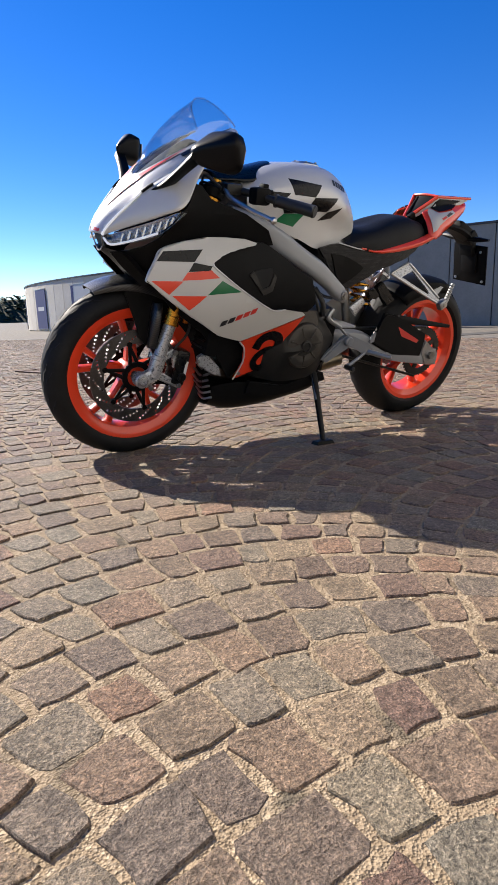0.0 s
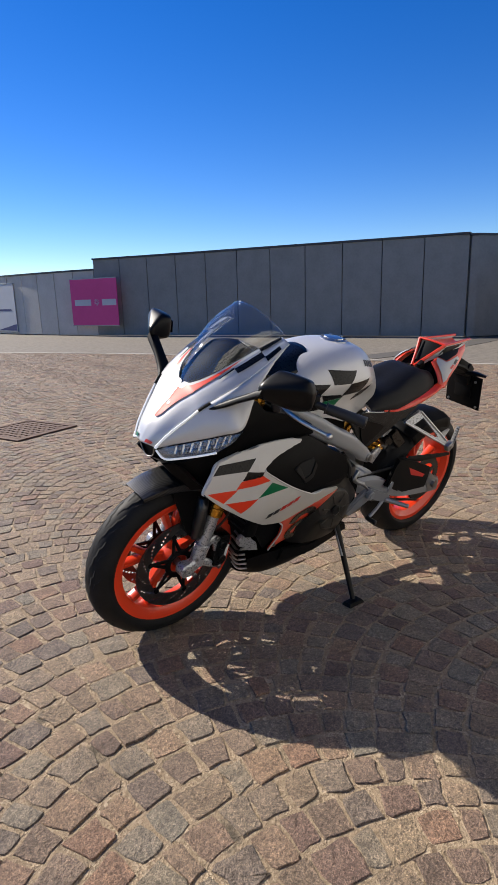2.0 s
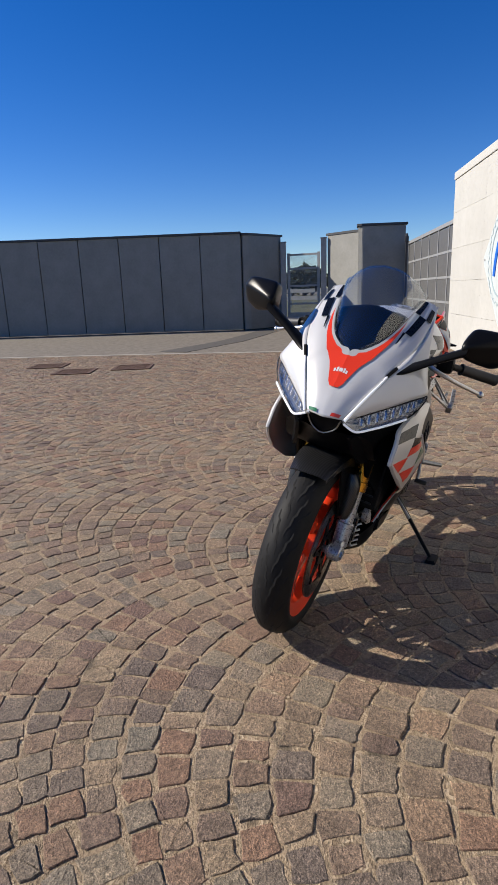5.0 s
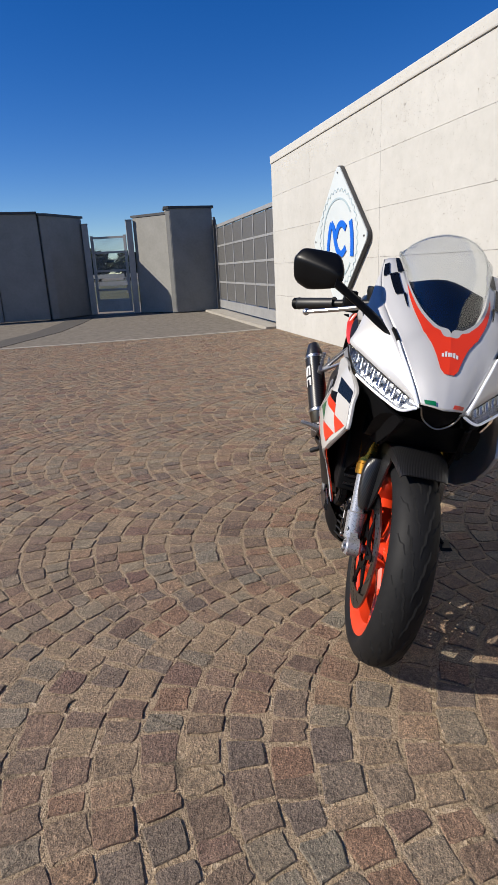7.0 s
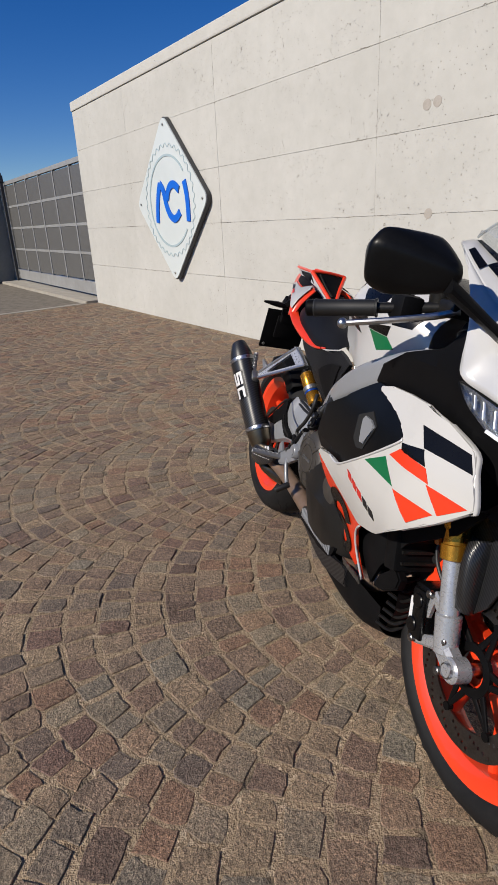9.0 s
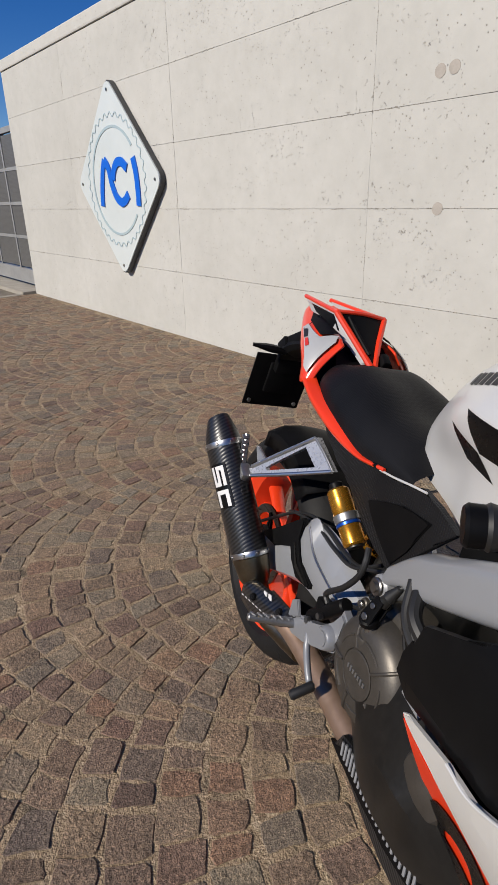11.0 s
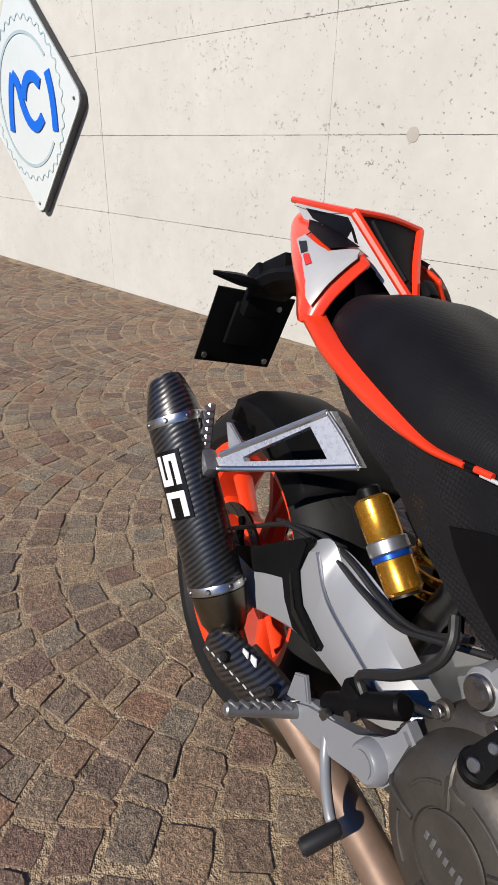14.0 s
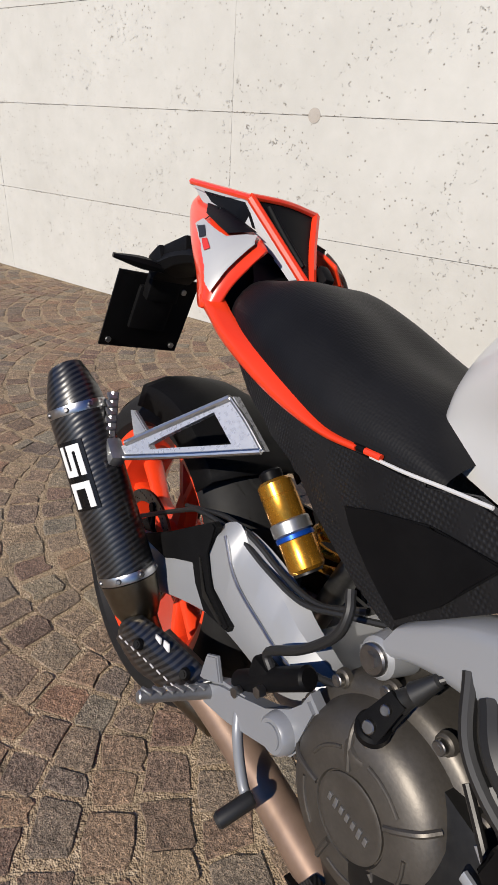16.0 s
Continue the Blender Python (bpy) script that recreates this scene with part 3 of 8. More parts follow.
def small_gate():
    """Steel pedestrian gate with a fine mesh infill between the posts."""
    a, b = Vector((-13.80, -6.40, 0)), Vector((-13.84, -5.42, 0))
    g = thing("pedestrian_gate", "closed galvanised steel mesh gate between posts", "gate")
    t = (b - a).normalized()
    L = (b - a).length
    rot = Matrix.Rotation(math.atan2(t.y, t.x), 3, "Z")

    def bar(u0, u1, z0, z1, name, d=0.05, mat=GATEM):
        bm = bmesh.new()
        c = a + t * ((u0 + u1) / 2)
        box(bm, (c.x, c.y, (z0 + z1) / 2), (u1 - u0, d, z1 - z0), rot)
        part(name, bm, mat, g, smooth=False)

    bar(0, 0.07, 0.06, 2.06, "stile")
    bar(L - 0.07, L, 0.06, 2.06, "stile")
    for z in (0.06, 0.62, 1.12, 1.60, 1.98):
        bar(0.071, L - 0.071, z, z + (0.34 if z < 0.1 else 0.055), "rail")
    bm = bmesh.new()
    for i in range(1, 44):
        c = a + t * (0.07 + (L - 0.14) * i / 44)
        box(bm, (c.x, c.y, 1.2), (0.003, 0.004, 1.56), rot)
    for i in range(66):
        c = a + t * (L / 2)
        box(bm, (c.x, c.y, 0.42 + 1.56 * i / 66), (L - 0.14, 0.004, 0.003), rot)
    tagged(part("mesh_infill", bm, GATEM, g, smooth=False), kind="stuff")
    bm = bmesh.new()
    c = a + t * (L - 0.10)
    box(bm, (c.x + 0.05, c.y, 1.05), (0.03, 0.05, 0.16), bev=0.004)
    part("lock_box", bm, CAPM, g, smooth=False)


small_gate()


def sliding_gate():
    """Long sliding gate: tubular grid with perforated sheet between, on a concrete ledge."""
    a, b = Vector((-13.55, -2.86, 0)), Vector((-8.37, -0.83, 0))
    g = thing("sliding_gate", "closed grey steel sliding gate with perforated panels", "gate")
    t = (b - a).normalized()
    n = Vector((t.y, -t.x, 0))
    L = (b - a).length
    rot = Matrix.Rotation(math.atan2(t.y, t.x), 3, "Z")
    z0, z1 = 0.08, 2.14

    def bar(u0, u1, lo, hi, name, d=0.06):
        bm = bmesh.new()
        c = a + t * ((u0 + u1) / 2)
        box(bm, (c.x, c.y, (lo + hi) / 2), (u1 - u0, d, hi - lo), rot, 0.003)
        part(name, bm, GATEM, g, smooth=False)

    cols, rows = 6, 4
    bar(0, L, z0, z0 + 0.2, "bottom_beam", 0.1)
    bar(0, L, z1 - 0.07, z1, "top_rail", 0.07)
    zz = [z0 + 0.2 + (z1 - 0.07 - z0 - 0.2) * i / rows for i in range(rows + 1)]
    for z in zz[1:-1]:
        bar(0, L, z - 0.022, z + 0.022, "rail", 0.055)
    for i in range(cols + 1):
        u = L * i / cols
        bar(max(u - 0.025, 0), min(u + 0.025, L), z0 + 0.201, z1 - 0.071, "upright", 0.062)
    for i in range(cols):
        for j in range(rows):
            bm = bmesh.new()
            c = a + t * (L * (i + 0.5) / cols) + n * 0.016
            box(bm, (c.x, c.y, (zz[j] + zz[j + 1]) / 2), (L / cols - 0.052, 0.004, zz[j + 1] - zz[j] - 0.046), rot)
            part("infill_sheet", bm, INFILL, g, smooth=False)
    bm = bmesh.new()
    q = [a + n * 0.45, b + n * 0.35, b - n * 0.25, a - n * 0.25]
    prism(bm, [(p.x, p.y) for p in q], -0.02, 0.035, 0.008)
    tagged(part("gate_ledge", bm, KERBC, smooth=False), "pale concrete ledge under the sliding gate", "kerb", kind="structure")
    bm = bmesh.new()
    c = a + t * 0.12
    box(bm, (c.x, c.y - 0.1, 2.2), (0.09, 0.09, 0.14), rot, 0.01)
    cyl(bm, (c.x, c.y - 0.1, 2.26), (c.x, c.y - 0.1, 2.33), 0.03)
    box(bm, (c.x, c.y - 0.1, 1.09), (0.05, 0.05, 2.16), rot)
    tagged(part("warning_light", bm, CAPM), "small dark gate warning light on a pole", "lamp")


def infill():
    m = mat_base("perforated_gate_sheet", (0.17, 0.18, 0.19), 0.5, 0.4)
    n = Nodes(m)
    v = n.add("ShaderNodeTexVoronoi", Scale=60.0)
    v.inputs["Randomness"].default_value = 0.0
    n.link(n.coords(), v.inputs["Vector"])
    n.set("Base Color", n.ramp(v.outputs["Distance"], [(0.25, (0.10, 0.10, 0.10)), (0.4, (0.20, 0.198, 0.192))]))
    return m


INFILL = infill()
sliding_gate()


def strip(name, label, cat, pts, w, z0, z1, mat):
    bm = bmesh.new()
    L, R = [], []
    for i, p in enumerate(pts):
        t = (pts[min(i + 1, len(pts) - 1)] - pts[max(i - 1, 0)]).normalized()
        n = Vector((-t.y, t.x, 0)) * w / 2
        L.append(p + n)
        R.append(p - n)
    for i in range(len(pts) - 1):
        prism(bm, [(q.x, q.y) for q in (L[i], L[i + 1], R[i + 1], R[i])], z0, z1)
    return tagged(part(name, bm, mat, smooth=False), label, cat, kind="structure")


strip("kerb", "flush pale concrete kerb strip bordering the setts", "kerb", KERB, 0.12, -0.03, 0.004, KERBC)
strip("asphalt_patch", "darker asphalt repair strip crossing the road", "road", [Vector(p) for p in ((-12.9, -6.5, 0), (-11.2, -6.1, 0), (-9.2, -5.75, 0), (-6.9, -5.75, 0))], 0.6, -0.03, -0.013, PATCH)


def drain(x, y, ang, s=0.62):
    """Cast-iron drain cover: a frame and a grid of bars."""
    rot = Matrix.Rotation(radians(ang), 3, "Z")
    o = Vector((x, y, 0))
    g = thing("drain_cover", "rusty brown cast-iron drain cover set flush in the setts", "drain", group="drain covers")

    def bar(name, c, size):
        bm = bmesh.new()
        box(bm, o + rot @ Vector(c), size, rot)
        part(name, bm, RUST, g, smooth=False)

    for k in (-1, 1):
        bar("frame_side", (k * s / 2, 0, 0.002), (0.05, s + 0.05, 0.02))
        bar("frame_side", (0, k * s / 2, 0.002), (s - 0.05, 0.05, 0.02))
    for i in range(9):
        u = (-s / 2 + 0.025) + (s - 0.05) * (i + 0.5) / 9
        bar("bar", (u, 0, -0.001), ((s - 0.05) * 0.062, s - 0.05, 0.018))
        bar("cross_bar", (0, u, -0.003), (s - 0.05, (s - 0.05) * 0.055, 0.018))
    return g


drain(-0.02, -3.75, 22)
drain(-4.50, -6.46, 30, 0.50)
drain(-4.08, -5.50, 30, 0.50)
drain(-4.72, -4.94, 30, 0.52)


def banner(p0, p1, z0, z1, name, label, mat, deco):
    """A flat printed banner hung on the wall, with its print in slightly raised sheets."""
    a, b = Vector((*p0, 0)), Vector((*p1, 0))
    t = (b - a).normalized()
    n = Vector((t.y, -t.x, 0))
    if n.x < 0:
        n = -n
    off = 0.16 if mat is PINK else 0.03
    a, b = a + n * off, b + n * off
    L = (b - a).length
    bm = bmesh.new()
    c = (a + b) / 2
    rot = Matrix.Rotation(math.atan2(t.y, t.x), 3, "Z")
    box(bm, (c.x, c.y, (z0 + z1) / 2), (L, 0.02, z1 - z0), rot)
    g = tagged(part(name, bm, mat, smooth=False), label, "banner")
    for pts, m in deco:
        bm = bmesh.new()
        slab(bm, pts, lambda u, v: a + t * (u * L) + n * 0.016 + Vector((0, 0, z0 + v * (z1 - z0))), -n * 0.003)
        part("print", bm, m, g, smooth=False)
    for zz in (z0, z1):
        bm = bmesh.new()
        box(bm, (c.x, c.y, zz), (L + 0.04, 0.035, 0.03), rot)
        part("batten", bm, ALU, g, smooth=False)
    return g


def rect(u0, v0, u1, v1):
    return [(u0, v0), (u1, v0), (u1, v1), (u0, v1)]


def star_print(cx, cy, r0, r1, k, asp):
    out = []
    for i in range(k):
        a = 2 * math.pi * i / k
        d, e = (math.cos(a), math.sin(a)), (-math.sin(a) * 0.16, math.cos(a) * 0.16)
        q = [(d[0] * r0 + e[0] * r0, d[1] * r0 + e[1] * r0), (d[0] * r1 + e[0] * r0 * 2, d[1] * r1 + e[1] * r0 * 2), (d[0] * r1 - e[0] * r0 * 2, d[1] * r1 - e[1] * r0 * 2), (d[0] * r0 - e[0] * r0, d[1] * r0 - e[1] * r0)]
        out.append(([(cx + x * asp, cy + y) for x, y in q], BANNER))
    return out


# going away along the low wall, seen from the square: flipped so that u runs left to right
banner((-6.52, -19.10), (-7.36, -17.08), 0.35, 1.95, "banner", "magenta fabric banner with white lettering bars", PINK,
       [(rect(0.08, 0.43, 0.44, 0.56), BANNER), (rect(0.68, 0.43, 0.97, 0.56), BANNER)] + star_print(0.56, 0.5, 0.02, 0.07, 10, 0.75))
banner((-5.00, -24.09), (-5.40, -22.45), 0.1, 1.95, "banner", "white banner with purple corner stripes on the pale wall", BANNER,
       [([(0.1, 0.02), (0.98, 0.02), (0.98, 0.16)], NAVY), ([(0.02, 0.3), (0.14, 0.6), (0.14, 0.98), (0.02, 0.98)], NAVY), (rect(0.22, 0.44, 0.82, 0.475), NAVY)])
banner((-4.32, -28.45), (-4.47, -26.9), 0.1, 1.95, "banner", "tall navy banner on the pale wall", NAVY,
       [(rect(0.2, 0.46, 0.8, 0.56), BANNER)])
banner((-4.8, -33.9), (-4.45, -32.3), 0.1, 1.7, "banner", "white banner far along the pale wall", BANNER, [(rect(0.2, 0.5, 0.8, 0.54), NAVY)])


def club_sign():
    """Rhombic enamel sign with a cogged ring and bold blue strokes, standing off the wall."""
    c = Vector((2.885, 0, 1.345))
    hw, hh = 0.85, 0.872
    g = thing("wall_sign", "rhombic pale enamel sign with cogged ring and bold blue strokes", "sign", wall_m)

    def rounded(k):
        pts = [(hw * k, 0), (0, hh * k), (-hw * k, 0), (0, -hh * k)]
        out = []
        for i in range(4):
            p, q, r = Vector(pts[i - 1]), Vector(pts[i]), Vector(pts[(i + 1) % 4])
            for s in range(7):
                f = s / 6
                a = q + (p - q) * 0.085
                b = q + (r - q) * 0.085
                out.append(tuple((1 - f) ** 2 * a + 2 * f * (1 - f) * q + f * f * b))
        return out

    def put(name, pts, depth, front, mat, label="", bev=0.0):
        bm = bmesh.new()
        slab(bm, pts, lambda u, v: (c.x + u, -front, c.z + v), (0, depth, 0), bev)
        return part(name, bm, mat, g, label, smooth=False)

    put("board", rounded(1.0), 0.045, 0.062, CAPM, "dark grey sign back board")
    put("face", rounded(0.985), 0.014, 0.075, SIGNW, "pale glossy enamel face", 0.003)
    R = 0.335
    n = 34
    cog = []
    for i in range(n * 4):
        a = 2 * math.pi * i / (n * 4)
        cog.append((a, 0.585 if i % 4 in (1, 2) else 0.555))
    bm = bmesh.new()
    outer, inner = [], []
    for a, r in cog:
        outer.append(bm.verts.new((c.x + r * math.cos(a), -0.079, c.z + r * math.sin(a))))
        inner.append(bm.verts.new((c.x + (r - 0.012) * math.cos(a), -0.079, c.z + (r - 0.012) * math.sin(a))))
    for i in range(len(cog)):
        j = (i + 1) % len(cog)
        bm.faces.new((outer[i], outer[j], inner[j], inner[i]))
    ex = bmesh.ops.extrude_face_region(bm, geom=bm.faces[:])["geom"]
    bmesh.ops.translate(bm, vec=(0, 0.006, 0), verts=[v for v in ex if isinstance(v, bmesh.types.BMVert)])
    part("cogged_ring", bm, SIGNP, g, "pale blue cogged ring", smooth=False)

    def arc(cx, cz, r0, r1, a0, a1, k=24):
        o = [(cx + r1 * math.cos(radians(a0 + (a1 - a0) * i / k)), cz + r1 * math.sin(radians(a0 + (a1 - a0) * i / k))) for i in range(k + 1)]
        q = [(cx + r0 * math.cos(radians(a0 + (a1 - a0) * i / k)), cz + r0 * math.sin(radians(a0 + (a1 - a0) * i / k))) for i in range(k + 1)]
        return o + q[::-1]

    put("thin_ring", arc(0, 0, 0.455, 0.478, 38, 322, 48), 0.006, 0.080, SIGNP)
    def ribbon(name, path, w, front):
        line = spline([(u, v, 0) for u, v in path], 8)
        near_, far_ = [], []
        for i, q in enumerate(line):
            t = (line[min(i + 1, len(line) - 1)] - line[max(i - 1, 0)]).normalized()
            near_.append((q.x - t.y * w / 2, q.y + t.x * w / 2))
            far_.append((q.x + t.y * w / 2, q.y - t.x * w / 2))
        return put(name, near_ + far_[::-1], 0.010, front, SIGNB, "bold blue stroke")

    ribbon("stroke", [(-0.310, -0.212), (-0.285, -0.06), (-0.235, 0.10), (-0.185, 0.195)], 0.076, 0.086)
    ribbon("curved_stroke", [(-0.185, 0.195), (-0.110, 0.120), (-0.065, -0.02), (0.000, -0.125), (0.090, -0.178), (0.170, -0.165), (0.245, -0.115)], 0.078, 0.0865)
    ribbon("curved_stroke", [(-0.035, 0.020), (0.000, 0.100), (0.070, 0.160), (0.160, 0.165), (0.255, 0.110)], 0.078, 0.087)
    ribbon("stroke", [(0.385, 0.190), (0.420, 0.060), (0.430, -0.070), (0.425, -0.212)], 0.078, 0.086)
    for u, v in ((0.735, 0), (-0.735, 0), (0, 0.76), (0, -0.76)):
        bm = bmesh.new()
        cyl(bm, (c.x + u, -0.073, c.z + v), (c.x + u, -0.083, c.z + v), 0.014, bev=0.003)
        part("bolt", bm, STEEL, g)
        bm = bmesh.new()
        cyl(bm, (c.x + u, -0.030, c.z + v), (c.x + u, -0.0085, c.z + v), 0.012)
        part("spacer", bm, STEEL, g)


club_sign()


def tree(x, y, h, w, seed, conifer=False):
    """Trunk with limbs and a crown of many leaf clumps."""
    rnd = random.Random(seed)
    g = thing("tree", "dark conifer behind the fence" if conifer else "dark leafy tree in the distance", "tree")
    bm = bmesh.new()
    tube(bm, [(x, y, -0.02), (x + rnd.uniform(-.2, .2), y, h * 0.4), (x, y, h * 0.9)], w * 0.07, 8, 4, 0.03)
    for i in range(6):
        a = rnd.uniform(0, 6.28)
        z = h * rnd.uniform(0.3, 0.7)
        tube(bm, [(x, y, z), (x + w * 0.3 * math.cos(a), y + w * 0.3 * math.sin(a), z + 0.1 * h)], w * 0.025, 6, 2, 0.02)
    part("trunk", bm, BARK, g)
    bm = bmesh.new()
    for i in range(420):
        if conifer:
            f = rnd.random() ** 0.8
            z = h * (0.12 + 0.88 * f)
            r = w * 0.5 * (1 - f) ** 0.8 * math.sqrt(rnd.random())
        else:
            f = rnd.uniform(-1, 1)
            z = h * (0.62 + 0.36 * f)
            r = w * 0.5 * math.sqrt(max(0, 1 - f * f)) * rnd.uniform(0.3, 1.05)
        a = rnd.uniform(0, 6.283)
        s = w * rnd.uniform(0.05, 0.11)
        o = Vector((x + r * math.cos(a), y + r * math.sin(a), z))
        vs = [bm.verts.new(o + Vector((rnd.gauss(0, s), rnd.gauss(0, s), rnd.gauss(0, s * 0.7)))) for _ in range(5)]
        for q in ((0, 1, 2), (0, 2, 3), (0, 3, 4), (1, 3, 4)):
            bm.faces.new([vs[k] for k in q])
    tagged(part("crown", bm, LEAF, g, smooth=False), kind="stuff")


for i, (x, y, h, w, con) in enumerate([(-62, -29, 4.4, 2.4, True), (-66, -27.5, 3.6, 3.2, False), (-75, -30, 3.8, 3.6, False), (-58, -25.5, 2.8, 3, False), (-80, -33, 4.4, 4, True), (-70, -34, 3.6, 4, False), (-64, -22, 3.2, 3.6, False), (-90, -26, 4.8, 4, True)]):
    tree(x, y, h, w, 30 + i, con)


def field():
    bm = bmesh.new()
    box(bm, (-60, -25, -0.012), (80, 60, 0.01))
    tagged(part("field", bm, GRASS), "dry green field behind the gate", "field", kind="stuff")
    bm = bmesh.new()
    for z in (0.55, 0.95):
        box(bm, (-30, -12, z), (0.06, 30, 0.22))
    for i in range(12):
        box(bm, (-30.1, -26 + i * 2.5, 0.55), (0.1, 0.12, 1.1))
    tagged(part("guard_rail", bm, GATEM, smooth=False), "galvanised guard rail along the track", "rail")


field()


def hill():
    """A wooded ridge far off, broken into clumps along its top."""
    rnd = random.Random(8)
    bm = bmesh.new()
    P = []
    for i in range(60):
        a = radians(-118 + i * 1.5)
        r = 420
        h = 20 + 5 * noise.noise(Vector((i * 0.17, 0, 0))) - 0.12 * i
        P.append((r * math.cos(a), r * math.sin(a), h))
    lo = [bm.verts.new((x * 0.93, y * 0.93, -1)) for x, y, h in P]
    hi = [bm.verts.new((x, y, max(h, 2) * 0.8)) for x, y, h in P]
    bk = [bm.verts.new((x * 1.1, y * 1.1, -1)) for x, y, h in P]
    for i in range(59):
        bm.faces.new((lo[i], lo[i + 1], hi[i + 1], hi[i]))
        bm.faces.new((hi[i], hi[i + 1], bk[i + 1], bk[i]))
    for i in range(2600):
        x, y, h = P[rnd.randrange(60)]
        f = rnd.random()
        o = Vector((x * (0.94 + 0.06 * f) + rnd.uniform(-6, 6), y * (0.94 + 0.06 * f) + rnd.uniform(-6, 6), max(h, 2) * 0.8 * f + 1))
        s = rnd.uniform(1.0, 2.6)
        vs = [bm.verts.new(o + Vector((rnd.gauss(0, s), rnd.gauss(0, s), abs(rnd.gauss(0, s * 0.8))))) for _ in range(4)]
        for q in ((0, 1, 2), (0, 2, 3), (1, 2, 3), (0, 1, 3)):
            bm.faces.new([vs[k] for k in q])
    return tagged(part("hill", bm, LEAF, smooth=False), "wooded dark green hill on the horizon", "hill", kind="structure")


hill()

# ---- the motorcycle: x ahead, y to its left, z up, leaning on its side stand ----
BIKE_M = Matrix.Translation((0, -0.0313, 0)) @ Matrix.Rotation(radians(1.85), 4, "Z") @ Matrix.Translation((0, 0, 0.06)) @ Matrix.Rotation(radians(-13.05), 4, "X") @ Matrix.Translation((0, 0, -0.06))
bike = thing("motorcycle", "white, red and black sport motorcycle leaning on its side stand", "motorcycle", BIKE_M)
FW, RW = Vector((0.592, 0, 0.295)), Vector((-0.746, 0, 0.310))


def revolve(bm, c, profile, seg=64, loop=True, a0=0.0, a1=2 * math.pi):
    """Turn a profile of (y, radius) about a line along y through c."""
    full = abs(a1 - a0 - 2 * math.pi) < 1e-6
    rows = []
    for i in range(seg if full else seg + 1):
        a = a0 + (a1 - a0) * i / seg
        rows.append([Vector((c.x + r * math.cos(a), c.y + y, c.z + r * math.sin(a))) for y, r in profile])
    skin_rings(bm, rows, closed=loop, cap0=not full, cap1=not full, loop=full)


def beam(bm, p0, p1, s0, s1, up=(0, 1, 0)):
    """Tapered bar of rounded-rectangular section; s = (width, depth), depth along up."""
    p0, p1, up = Vector(p0), Vector(p1), Vector(up)
    d = (p1 - p0).normalized()
    u = (up - d * up.dot(d)).normalized()
    w = d.cross(u)
    rs = []
    for p, (a, b) in ((p0, s0), (p1, s1)):
        rs.append([p + w * x * a / 2 + u * y * b / 2 for x, y in ((-1, -.6), (-.6, -1), (.6, -1), (1, -.6), (1, .6), (.6, 1), (-.6, 1), (-1, .6))])
    skin_rings(bm, rs)


def tyre_profile(w, R, h, bead):
    out = []
    for i in range(17):
        a = radians(-80 + 10 * i)
        out.append((w * math.sin(a) / math.sin(radians(80)), R - h * (1 - math.cos(a)) / (1 - math.cos(radians(80))) ))
    out += [(w * 0.97, R - h * 1.25), (w * 0.80, bead), (w * 0.74, bead - 0.004), (w * 0.6, bead + 0.004)]
    out += [(-y, r) for y, r in reversed(out[-4:])]
    return out


